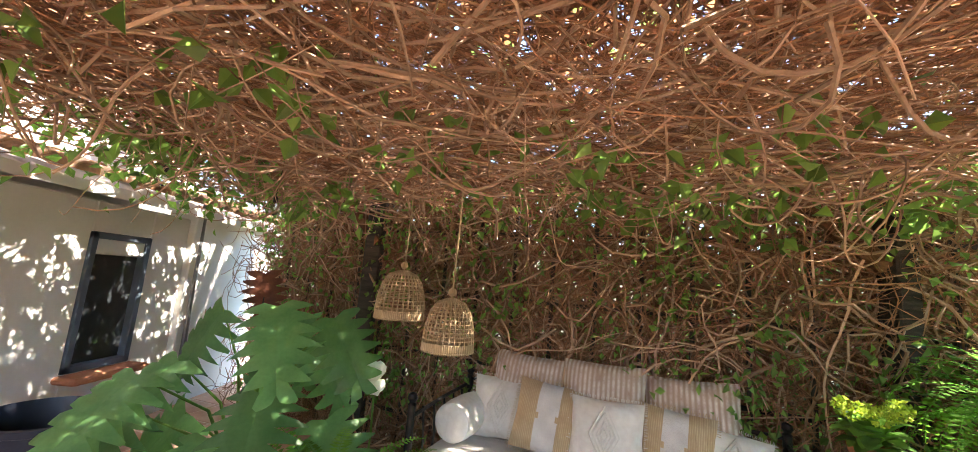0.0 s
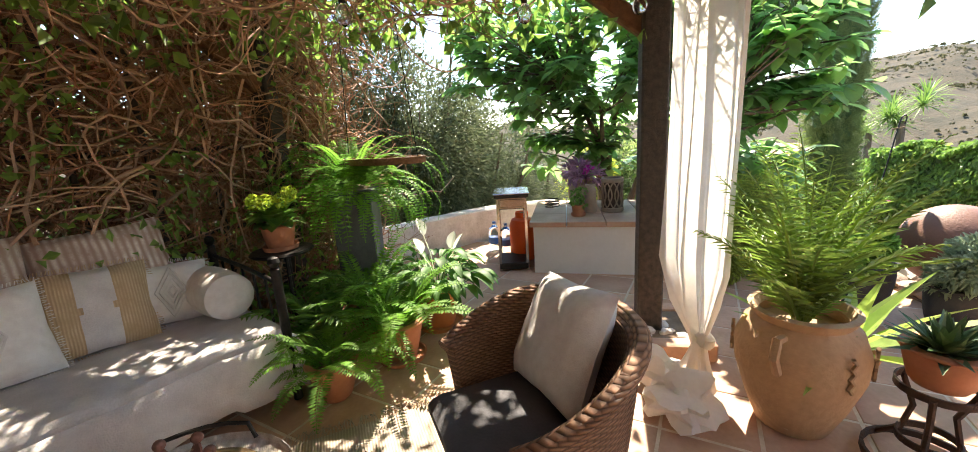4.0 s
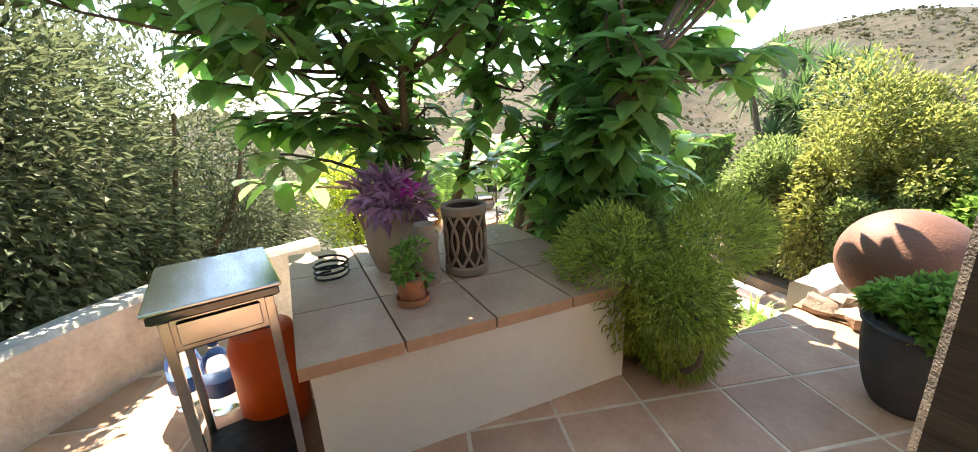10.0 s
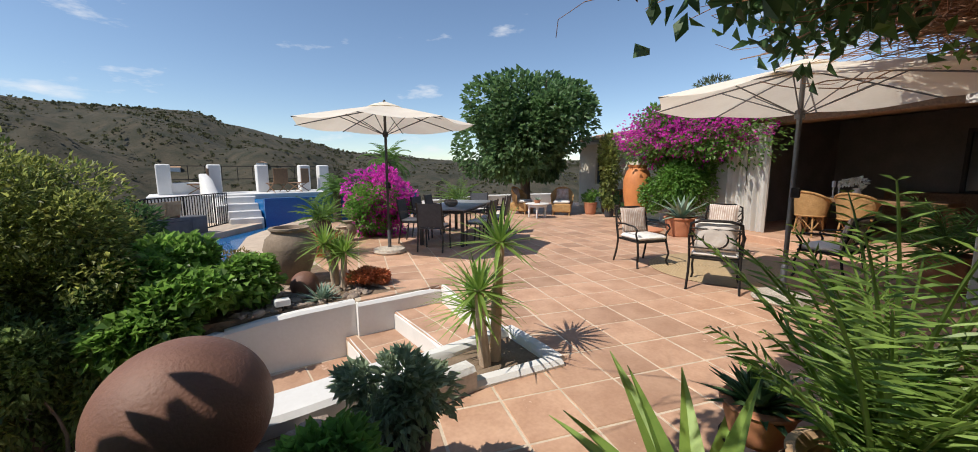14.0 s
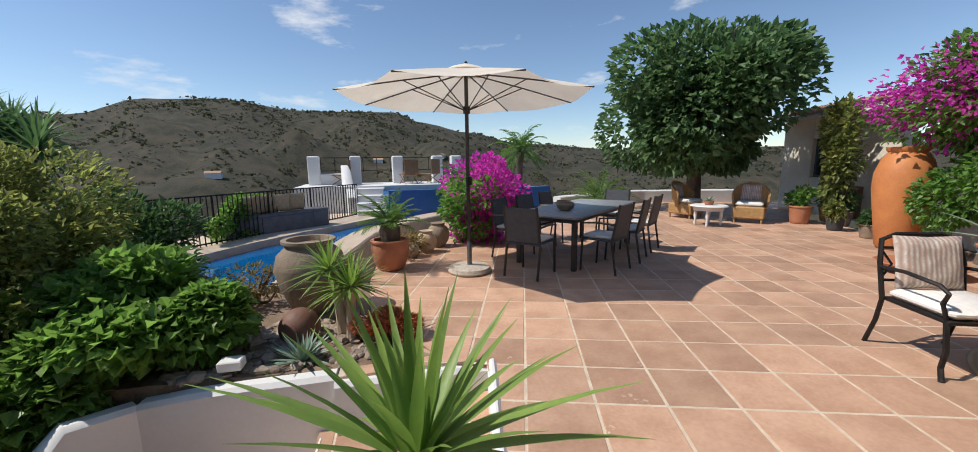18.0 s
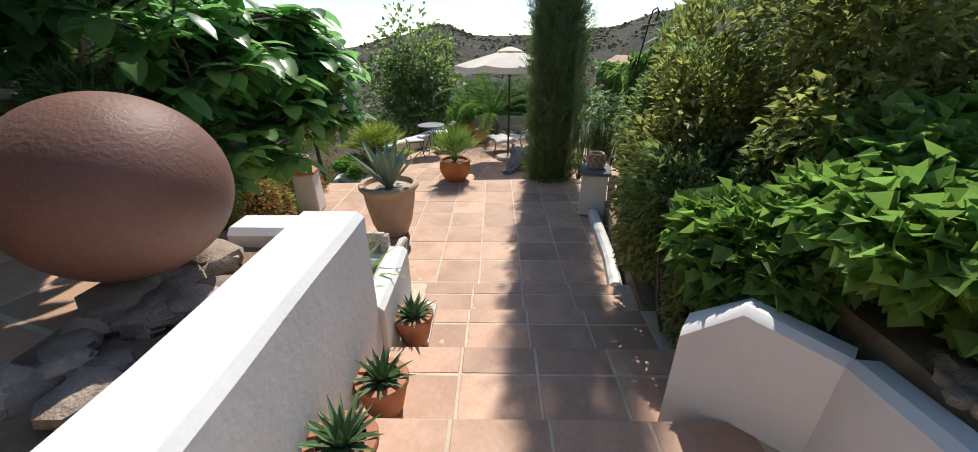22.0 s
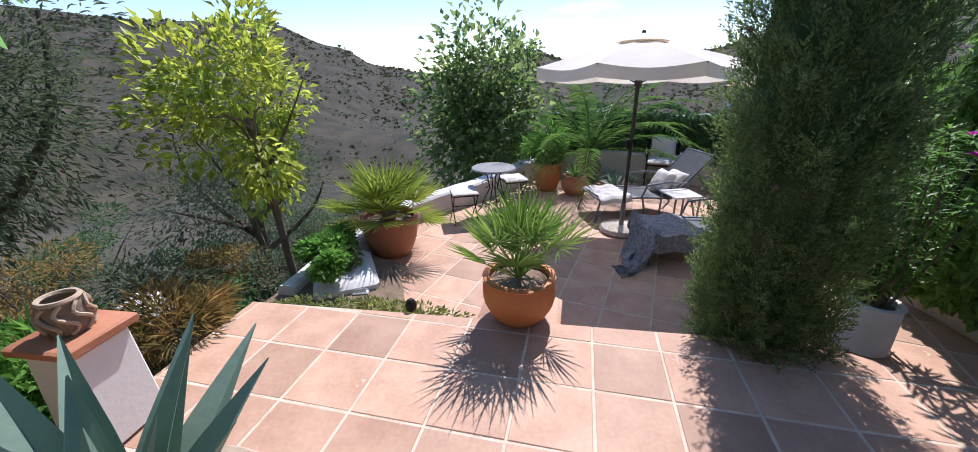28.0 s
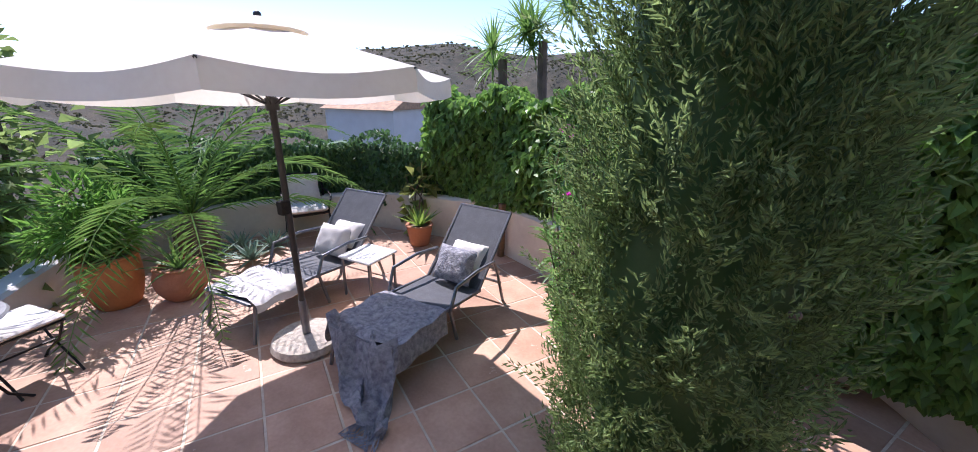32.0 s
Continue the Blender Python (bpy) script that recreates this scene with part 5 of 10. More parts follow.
def pendant(x, y, z, r, h, label):
    t = thing("pendant_lamp", x, y, z, label, "lamp", group="woven pendant lamps")
    part("cord", Geo().tube([(0, 0, h), (0.01, 0, h + 0.5), (0, 0.01, 2.5 - z)], 0.006, 5), M["straw"], t)
    part("knot", Geo().ball(0, 0, h + 0.04, 0.028), M["straw"], t)
    prof = [(r, 0.0), (r * 0.98, h * 0.25), (r * 0.92, h * 0.5), (r * 0.78, h * 0.75), (r * 0.55, h * 0.92), (r * 0.15, h)]
    for i in range(30):
        a = 2 * math.pi * i / 30
        part("rib", Geo().tube([(q * math.cos(a), q * math.sin(a), zz) for q, zz in prof], 0.0045, 4), M["straw"], t)
    for k in range(13):
        zz = h * (0.02 + 0.96 * k / 13)
        q = np.interp(zz, [p[1] for p in prof], [p[0] for p in prof])
        part("hoop", Geo().tube([(q * math.cos(a), q * math.sin(a), zz) for a in (2 * math.pi * i / 24 for i in range(25))], 0.004 if k else 0.007, 4, False), M["straw"], t)
    part("lower_band", Geo().lathe([(r, 0.0), (r * 1.015, 0.02), (r, 0.055), (r * 0.97, 0.055), (r * 0.98, 0.0)], 28), M["straw"], t)
    part("upper_band", Geo().lathe([(r * 0.6, h * 0.9), (r * 0.35, h * 0.965), (0.02, h * 1.0), (0.02, h * 0.99), (r * 0.34, h * 0.95)], 24), M["straw"], t)


pendant(-0.62, 3.05, 1.33, 0.185, 0.36, "bell shaped woven straw pendant lamp on a cord")
pendant(-0.2, 2.6, 1.2, 0.165, 0.33, "smaller bell shaped woven straw pendant lamp on a cord")
for i, (x, y, z) in enumerate(((1.6, 1.2, 2.1), (2.0, 0.4, 2.12), (2.2, -0.2, 2.15), (-2.2, 2.6, 2.2), (-1.6, 2.9, 2.1))):
    t = thing("festoon_bulb", x, y, z, "clear glass festoon bulb hanging under the vines", "bulb", group="festoon bulbs")
    part("bulb", Geo().lathe([(0.002, -0.09), (0.03, -0.075), (0.042, -0.045), (0.03, -0.01), (0.014, 0.01)], 14), M["glass"], t)
    part("socket", Geo().lathe([(0.016, 0.008), (0.016, 0.05), (0.004, 0.06)], 10), M["iron"], t)
    part("wire", Geo().tube([(0, 0, 0.05), (0.02, 0.01, 0.4)], 0.003, 4), M["iron"], t)


# ---- daybed ----
def pillow(w, h, d, seed, n=12, puff=0.5):
    """A stuffed cushion standing in the xz plane with its lower edge at z 0."""
    g = Geo()
    r = random.Random(seed)
    ph = r.uniform(0, 6)
    for side in (1, -1):
        v, f = [], []
        for i in range(n + 1):
            for j in range(n + 1):
                u, q = i / n * 2 - 1, j / n * 2 - 1
                b = max(0, (1 - u ** 4) * (1 - q ** 4)) ** puff
                pinch = 1 - 0.06 * (1 - abs(u)) * abs(q) - 0.06 * (1 - abs(q)) * abs(u)
                wr = 0.012 * noise.noise(Vector((u * 2.5 + ph, q * 2.5, side)))
                v.append((u * w / 2 * pinch, side * (d / 2 * b + wr * b), (q * pinch + 1) * h / 2))
        for i in range(n):
            for j in range(n):
                a = i * (n + 1) + j
                q4 = (a, a + n + 1, a + n + 2, a + 1)
                f.append(q4 if side == -1 else q4[::-1])
        g.add(v, f)
    return g


def fringe(w, h, n, seed, L=0.03):
    r = random.Random(seed)
    g = Geo()
    for i in range(n):
        for z, s in ((0, -1), (h, 1)):
            x = (i / (n - 1) - 0.5) * w * 0.98
            g.tube([(x, 0, z), (x + r.uniform(-0.008, 0.008), r.uniform(-0.01, 0.01), z + s * L)], 0.0022, 3, False)
    for i in range(n):
        for x, s in ((-w / 2, -1), (w / 2, 1)):
            z = i / (n - 1) * h
            g.tube([(x * 0.98, 0, z), (x + s * L, r.uniform(-0.01, 0.01), z + r.uniform(-0.008, 0.008))], 0.0022, 3, False)
    return g


def diamonds(w, h, d, k=3):
    """Raised cord pattern of nested diamonds on a cushion face."""
    g = Geo()
    for m in range(k):
        s = (1 - m / k) * 0.8
        pts = [(0, s), (s * 0.55, 0), (0, -s), (-s * 0.55, 0), (0, s)]
        out = []
        for (a, b), (c, e) in zip(pts, pts[1:]):
            out += [(a + (c - a) * q / 5, b + (e - b) * q / 5) for q in range(5)]
        out.append(pts[0])
        g.tube([(x * w / 2, -(d / 2 * max(0, (1 - x ** 4) * (1 - z ** 4)) ** 0.6) - 0.004, (z + 1) * h / 2) for x, z in out], 0.006, 4, False)
    return g


SOFA = pose(0.78, 2.68, 0, 0, 0, -24.5)


def on_sofa(x, y, z, rx=0, ry=0, rz=0):
    return SOFA @ pose(x, y, z, rx, ry, rz)


bed = thing("daybed", 0, 0, 0, "black iron daybed with a grey linen throw against the vine wall", "daybed")
bed.matrix_world = SOFA
SW, SD = 2.22, 0.86
part("mattress", Geo().box(0, 0, 0.28, SW - 0.06, SD - 0.04, 0.19, b=0.05), M["cushion"], bed)
for x in (-SW / 2, SW / 2):
    for y in (-SD / 2, SD / 2):
        h = 0.86 if y > 0 else 0.82
        post = part("post", Geo().tube([(x, y, 0), (x, y, h)], 0.026, 10), M["iron"], bed)
        part("finial", Geo().lathe([(0.03, h), (0.018, h + 0.012), (0.034, h + 0.04), (0.026, h + 0.066), (0.004, h + 0.078)], 12, (x, y, 0)), M["iron"], post)
    part("side_rail", Geo().tube([(x, -SD / 2, 0.74), (x, 0, 0.78), (x, SD / 2, 0.8)], 0.013, 8), M["iron"], bed)
    part("side_rail", Geo().tube([(x, -SD / 2, 0.36), (x, SD / 2, 0.36)], 0.013, 8), M["iron"], bed)
    for k in range(5):
        y = -SD / 2 + SD * (k + 1) / 6
        part("spindle", Geo().tube([(x, y, 0.36), (x + 0.012, y + 0.02, 0.55), (x, y, 0.775)], 0.008, 6), M["iron"], bed)
for k in range(13):
    x = -SW / 2 + SW * (k + 1) / 14
    part("spindle", Geo().tube([(x, SD / 2, 0.36), (x, SD / 2, 0.84)], 0.008, 6), M["iron"], bed)
part("back_rail", Geo().tube([(-SW / 2, SD / 2, 0.84), (SW / 2, SD / 2, 0.84)], 0.014, 8), M["iron"], bed)


def drape():
    """A loose cover: top, rounded front edge, and a hanging front with folds."""
    prof = [(SD / 2 - 0.05, 0.486), (0.2, 0.492), (-0.1, 0.495), (-0.3, 0.492), (-SD / 2 + 0.02, 0.475), (-SD / 2 - 0.015, 0.43), (-SD / 2 - 0.02, 0.36), (-SD / 2 - 0.03, 0.28), (-SD / 2 - 0.035, 0.2), (-SD / 2 - 0.045, 0.12)]
    n = 70
    v, f = [], []
    for i in range(n + 1):
        x = (i / n - 0.5) * (SW + 0.12)
        for j, (y, z) in enumerate(prof):
            hang = max(0, j - 4) / 5
            q = 0.018 * hang * math.sin(x * 17 + 1.3 * math.sin(x * 5)) + 0.006 * noise.noise(Vector((x * 4, j * 0.7, 0)))
            zz = z + 0.012 * noise.noise(Vector((x * 3, y * 3, 5))) - 0.03 * hang * (x > 0.8) + 0.02 * hang * math.sin(x * 2)
            edge = max(0, abs(x) - SW / 2 + 0.02)
            v.append((x, y - q, zz - edge * (1.2 if j < 5 else 0.3)))
    m = len(prof)
    for i in range(n):
        for j in range(m - 1):
            a = i * m + j
            f.append((a, a + 1, a + m + 1, a + m))
    return Geo().add(v, f)


throw = thing("linen_throw", 0, 0, 0, "pale grey patterned linen throw covering the daybed", "throw")
throw.matrix_world = SOFA
whole = drape()
for nm, test in (("throw_top", lambda q: q % 10 < 5), ("front_fall", lambda q: q % 10 >= 5)):
    piece = Geo()
    piece.v, piece.f = whole.v, [f for f in whole.f if test(f[0])]
    cov = part(nm, piece, M["linen"], throw).modifiers.new("thickness", "SOLIDIFY")
    cov.thickness = 0.006
for i, x in enumerate((-0.52, 0.0, 0.52)):
    ob = solid("striped_cushion", pillow(0.6, 0.42, 0.2, 30 + i, 14, 0.62), M["stripe"], "long brown and cream striped ticking cushion on the daybed back", "cushion", "striped back cushions", at=on_sofa(x * 1.12, 0.33 - 0.03 * (i == 1), 0.7 + 0.025 * (i == 1), -16, (3, -1, -4)[i], 4 - 4 * i))
for i, (x, kind, w, ry) in enumerate(((-0.72, "d", 0.48, -2), (-0.37, "j", 0.5, 3), (0.06, "d", 0.48, -1), (0.45, "j", 0.47, 2), (0.76, "d", 0.4, 5))):
    m = on_sofa(x, (0.2, 0.12, 0.07, 0.13, 0.2)[i], 0.495, -18, ry * 1.6, 6 - 3 * i)
    if kind == "d":
        t = thing("tufted_cushion", 0, 0, 0, "cream cotton cushion with raised diamond tufting and fringe", "cushion", group="cream tufted cushions")
        t.matrix_world = m
        part("cover", pillow(w, w * 0.94, 0.18, 40 + i, 14, 0.6), M["cushion"], t)
        part("tufting", diamonds(w * 0.9, w * 0.94, 0.19, 4), M["cushion"], t)
        part("fringe", fringe(w, w * 0.94, 40, i, 0.018), M["cushion"], t)
    else:
        t = thing("jute_cushion", 0, 0, 0, "natural jute cushion with a pale woven centre band", "cushion", group="jute cushions")
        t.matrix_world = m
        part("cover", pillow(w, w * 0.96, 0.15, 50 + i), M["straw"], t)
        b = pillow(w * 0.98, w * 0.965, 0.157, 50 + i, 24)
        keep = [q for q in b.f if all(abs(b.v[k][0]) < w * 0.16 for k in q)]
        band = Geo()
        band.v, band.f = b.v, keep
        part("band", band, M["linen"], t)
        part("fringe", fringe(w, w * 0.96, 36, i, 0.02), M["straw"], t)
for x, s in ((-0.98, 1), (0.98, -1)):
    g = Geo().lathe([(0.002, -0.23), (0.1, -0.23), (0.135, -0.2), (0.145, -0.1), (0.145, 0.1), (0.135, 0.2), (0.1, 0.23), (0.002, 0.23)], 22)
    solid("bolster", g, M["cushion"], "round off-white bolster at the daybed end", "cushion", "bolsters", at=on_sofa(x, 0.1, 0.64, 0, 90, 90))


# ---- coffee tables, chair, rug ----
def tub_table(x, y, r, h, label, rz):
    t = thing("coffee_table", x, y, 0, label, "table", rz, group="round wire coffee tables")
    part("liner", Geo().lathe([(r * 0.72, 0.01), (r * 0.74, 0.02), (r * 0.86, h - 0.05), (r * 0.84, h - 0.05), (r * 0.7, 0.03), (0.001, 0.03)], 28), M["dark_metal"], t)
    for i in range(26):
        a = 2 * math.pi * i / 26
        for s in (0.32, -0.32):
            part("wire", Geo().tube([(r * 0.78 * math.cos(a), r * 0.78 * math.sin(a), 0.01), (r * 0.86 * math.cos(a + s / 2), r * 0.86 * math.sin(a + s / 2), h * 0.5), (r * 0.92 * math.cos(a + s), r * 0.92 * math.sin(a + s), h - 0.03)], 0.004, 4), M["iron"], t)
    for k, q in ((0.012, 0.785), (h - 0.035, 0.925)):
        part("hoop", Geo().tube([(r * q * math.cos(a), r * q * math.sin(a), k) for a in (2 * math.pi * i / 30 for i in range(31))], 0.007, 5, False), M["iron"], t)
    top = part("tabletop", Geo().lathe([(r * 0.96, h - 0.03), (r, h - 0.025), (r, h + 0.022), (r * 0.985, h + 0.026), (r * 0.97, h + 0.004), (0.001, h + 0.002)], 36), M["pale_wood"], t, "whitewashed round tray top")
    for s in (1, -1):
        a = 0.55
        part("handle", Geo().tube([(s * r * 0.92 * math.cos(a * q), r * 0.92 * math.sin(a * q), h + 0.024 + (0.055 if abs(q) < 0.9 else 0)) for q in (-1, -0.86, -0.4, 0, 0.4, 0.86, 1)], 0.008, 6), M["iron"], top, "black iron handle")
    return t


tub_table(0.48, 1.31, 0.315, 0.47, "round whitewashed tray table on a black wire basket", 28)
tub_table(-0.1, 1.52, 0.34, 0.4, "lower round whitewashed tray table on a black wire basket", 28)
for x, y, z, q in ((0.5, 1.32, 0.474, 0.225), (-0.08, 1.5, 0.404, 0.235)):
    solid("placemat", Geo().lathe([(0.001, 0), (q, 0), (q + 0.008, 0.006), (q, 0.012), (0.001, 0.012)], 40), M["ring_straw"], "round coiled straw place mat on the table", "mat", "straw mats", at=pose(x, y, z))
t = thing("succulent_pot", 0.47, 1.3, 0.486, "rust red clay crown pot of rosette succulents on the mat", "potted plant")
part("pot", Geo().lathe([(0.08, 0), (0.088, 0.004), (0.092, 0.05), (0.1, 0.1), (0.092, 0.1), (0.082, 0.05), (0.001, 0.045)], 28), M["crown"], t, "rust red clay crown")
for i in range(7):
    a = i * 0.8976
    c, q = math.cos(a), math.sin(a)
    point = part("crown_point", Geo().loft([[(0.099 * math.cos(a + w), 0.099 * math.sin(a + w), 0.09), (0.092 * math.cos(a + w), 0.092 * math.sin(a + w), 0.09)] + [(0.106 * math.cos(a + w * 0.2), 0.106 * math.sin(a + w * 0.2), 0.15), (0.112 * math.cos(a + w * 0.2), 0.112 * math.sin(a + w * 0.2), 0.15)] for w in (-0.4, 0.4)]), M["crown"], t)
    part("crown_ball", Geo().ball(0.112 * c, 0.112 * q, 0.165, 0.017, n=10, m=8), M["crown"], point)
for i in range(5):
    rosette(t, 0.09, 14, 0.06, 0.026, "agave", 60 + i, (0.1, 1.3), 0.2, 3, 0.2, "succulent", 0.6, 0.045 * math.cos(i * 1.26), 0.045 * math.sin(i * 1.26), 0.3)

rug = thing("jute_rug", 0.62, 1.12, 0.002, "fringed beige jute rug under the coffee tables", "rug", -57)
part("rug_body", Geo().box(0, 0, 0, 1.5, 1.55, 0.012, b=0.004), M["jute"], rug)
fr = Geo()
rr = random.Random(2)
for i in range(150):
    for s in (-1, 1):
        x = (i / 149 - 0.5) * 1.5
        fr.tube([(x, s * 0.77, 0.006), (x + rr.uniform(-0.015, 0.015), s * 0.81, 0.008), (x + rr.uniform(-0.03, 0.03), s * (0.84 + rr.uniform(0, 0.03)), 0.003)], 0.0025, 3, False)
tagged(part("fringe", fr, M["jute"], rug), "loose knotted fringe", "", "", "stuff")

chair = thing("wicker_armchair", 1.08, 0.38, 0, "brown wicker tub armchair with a slate seat pad", "armchair", 123)
# local: the seat faces +x
shell, n = [], 36
for i in range(n + 1):
    a = radians(62 + 236 * i / n)
    lift = 0.5 + 0.5 * math.cos(a - math.pi)
    top = 0.53 + 0.22 * smooth(lift * 1.15)
    r1, r2 = 0.35, 0.42
    ca, sa = math.cos(a), math.sin(a)
    shell.append([(r1 * 0.95 * ca, r1 * sa, 0.06), (r2 * ca, r2 * 0.95 * sa, top - 0.04), (r2 * ca * 1.05, r2 * 0.99 * sa, top), (r2 * ca * 1.0, r2 * 0.95 * sa, top + 0.03), (r2 * ca * 0.9, r2 * 0.85 * sa, top), (r2 * ca * 0.9, r2 * 0.85 * sa, top - 0.05), (r1 * ca * 0.88, r1 * 0.9 * sa, 0.3)])
part("shell", Geo().loft(shell), M["wicker"], chair)
for k in range(34):
    z0 = 0.07 + k * 0.0235
    ring = []
    for i in range(n + 1):
        a = radians(62 + 236 * i / n)
        top = 0.53 + 0.22 * smooth((0.5 + 0.5 * math.cos(a - math.pi)) * 1.15)
        if z0 < top - 0.01:
            q = 0.345 + (z0 - 0.06) / 0.8 * 0.085
            ring.append((q * math.cos(a), q * 0.955 * math.sin(a), z0 + 0.002 * (-1) ** i))
    if len(ring) > 3:
        part("weave_row", Geo().tube(ring, 0.009, 4), M["wicker"], chair)
part("arm_roll", Geo().tube([(0.425 * math.cos(a), 0.405 * math.sin(a), 0.545 + 0.22 * smooth((0.5 + 0.5 * math.cos(a - math.pi)) * 1.15)) for a in (radians(60 + 240 * i / 30) for i in range(31))], 0.032, 8), M["wicker"], chair)
part("front_panel", Geo().box(0.24, 0, 0.07, 0.05, 0.56, 0.27), M["wicker"], chair)
part("seat_pad", Geo().box(0.03, 0, 0.32, 0.58, 0.58, 0.11, b=0.035), M["slate"], chair, "slate grey seat pad with pale piping")
for s in (1, -1):
    part("leg", Geo().tube([(0.25, s * 0.26, 0.1), (0.27, s * 0.27, 0)], 0.02, 8), M["wicker"], chair)
    part("leg", Geo().tube([(-0.25, s * 0.22, 0.1), (-0.27, s * 0.23, 0)], 0.02, 8), M["wicker"], chair)
solid("corduroy_cushion", pillow(0.5, 0.49, 0.19, 77, 14, 0.6), M["cushion"], "cream ribbed cushion propped in the wicker chair", "cushion", at=pose(1.08, 0.38, 0, 0, 0, 123) @ pose(-0.1, -0.06, 0.43, -28, -6, 90))


# ---- curtain ----
def curtain(name, pts, label, folds=11, width=0.42, cat="curtain", ty=0.05):
    """Cloth that hangs along a line of (x, y, z, width, depth) stations."""
    g = Geo()
    n = folds * 8
    rings = []
    for k, (x, y, z, w, d, a) in enumerate(pts):
        c, s = math.cos(radians(a)), math.sin(radians(a))
        ring = []
        for i in range(n + 1):
            u = (i / n - 0.5) * w
            q = d * math.sin(i / n * folds * 2 * math.pi + 0.7 * math.sin(k * 0.8 + i * 0.06)) * (0.5 + 0.5 * math.sin(i * 0.21 + 1.0)) + 0.7 * d * math.sin(i * 0.33 + 0.4 * k)
            ring.append((x + u * c - q * s, y + u * s + q * c, z))
        rings.append(ring)
    g.loft(rings, False, False)
    return g


ct = thing("post_curtain", 0, 0, 0, "white voile curtain knotted low beside the dark post", "curtain")
part("cloth", curtain("c", [(2.21, -0.55, 2.66, 0.48, 0.028, 31), (2.21, -0.55, 2.1, 0.5, 0.03, 31), (2.2, -0.55, 1.5, 0.5, 0.032, 31), (2.19, -0.54, 1.0, 0.5, 0.034, 32), (2.17, -0.53, 0.66, 0.48, 0.04, 34), (2.08, -0.52, 0.44, 0.28, 0.045, 38), (1.98, -0.51, 0.3, 0.09, 0.03, 40), (1.94, -0.5, 0.26, 0.07, 0.025, 40), (1.91, -0.48, 0.2, 0.12, 0.03, 40), (1.86, -0.45, 0.06, 0.26, 0.04, 40)], "", 7), M["curtain"], ct)
part("knot", Geo().ball(1.96, -0.54, 0.28, 0.06, 0.05, 0.045, 14, 9, 0.5, 3), M["curtain"], ct)
part("gathered_hem", Geo().ball(1.74, -0.36, 0.07, 0.2, 0.16, 0.085, 22, 12, 0.9, 5).ball(1.9, -0.3, 0.09, 0.13, 0.11, 0.1, 18, 10, 0.9, 8), M["curtain"], ct)

# plinth with pebbles round the post
for nm, x, y, sx, sy in (("kerb", 2.5, -0.03, 0.62, 0.1), ("kerb", 2.5, -0.65, 0.62, 0.1), ("kerb", 2.22, -0.34, 0.1, 0.52), ("kerb", 2.78, -0.34, 0.1, 0.52)):
    solid("plinth_brick", Geo().box(x, y, 0, sx, sy, 0.13, b=0.012), M["tile"], "terracotta plinth edge round the post", "brick", "plinth edges")
rocks(2.3, -0.56, 2.7, -0.12, 0.1, 38, 0.036, 4, "pebble", "smooth white pebble at the post foot", "pebble", "pebbles round the post")
solid("plinth_fill", Geo().box(2.5, -0.34, 0, 0.48, 0.54, 0.1), M["soil"], "gravel fill under the pebbles", "gravel", kind="structure")

# ---- plants between daybed and grill ----
t = potted("fern_pot", 2.11, 1.36, 0, "arching sword fern in a terracotta pot with saucer", 0.16, 0.28, saucer=True)
fern(t, 0.24, 34, 0.66, 1, droop=1.7, pinna=0.07, el=(0.35, 1.4))
t = potted("fern_pot", 2.34, 1.68, 0, "bushy sword fern in a terracotta pot", 0.17, 0.3)
fern(t, 0.26, 34, 0.74, 2, droop=1.6, pinna=0.075, el=(0.4, 1.4))
t = potted("fern_pot", 1.66, 1.6, 0, "low spreading sword fern beside the daybed", 0.15, 0.24)
fern(t, 0.2, 26, 0.5, 4, droop=1.7, pinna=0.065)
t = potted("peace_lily", 2.62, 1.24, 0, "peace lily with white spathes in a terracotta pot", 0.18, 0.32, "orange_clay", saucer=True)
g = Geo()
rr = random.Random(5)
for i in range(95):
    a, e = rr.uniform(0, 6.28), rr.uniform(0.35, 1.4)
    b = Vector((0.06 * math.cos(a), 0.06 * math.sin(a), 0.28))
    tip = b + Vector((math.cos(a) * math.cos(e), math.sin(a) * math.cos(e), math.sin(e))) * rr.uniform(0.12, 0.36)
    g.tube([tuple(b), tuple(tip)], 0.003, 3, False)
    g.big_leaf(tip, (math.cos(a), math.sin(a), 0.15 + 0.4 * math.sin(e)), (0, 0, 1), rr.uniform(0.18, 0.27), rr.uniform(0.06, 0.085), 1.7, 7, 0.35)
part("leaves", g, M["lily"], t)
for i, (a, q, h) in enumerate(((1.0, 0.12, 0.74), (2.9, 0.18, 0.66), (4.9, 0.16, 0.62), (6.0, 0.24, 0.58))):
    b = Vector((q * math.cos(a), q * math.sin(a), h))
    part("flower", Geo().tube([(0, 0, 0.3), (b.x * 0.4, b.y * 0.4, h * 0.8), tuple(b)], 0.004, 4).big_leaf(b, (0.5 * math.cos(a), 0.5 * math.sin(a), 1), (-math.cos(a), -math.sin(a), 0.3), 0.15, 0.085, 0.2, 7, 0.6), M["white_flower"], t, "white spathe")
t = potted("basket_palm", 1.93, 1.86, 0, "parlour palm in a dark willow basket", 0.17, 0.27, "basket", base=0.8)
feather_palm(t, 0.22, 15, 0.62, 8, "leaf", (0.5, 1.4), 1.3, 0.17, 0.022, 16)
t = thing("plant_stand", 2.02, 2.1, 0, "round black iron plant stand", "stand")
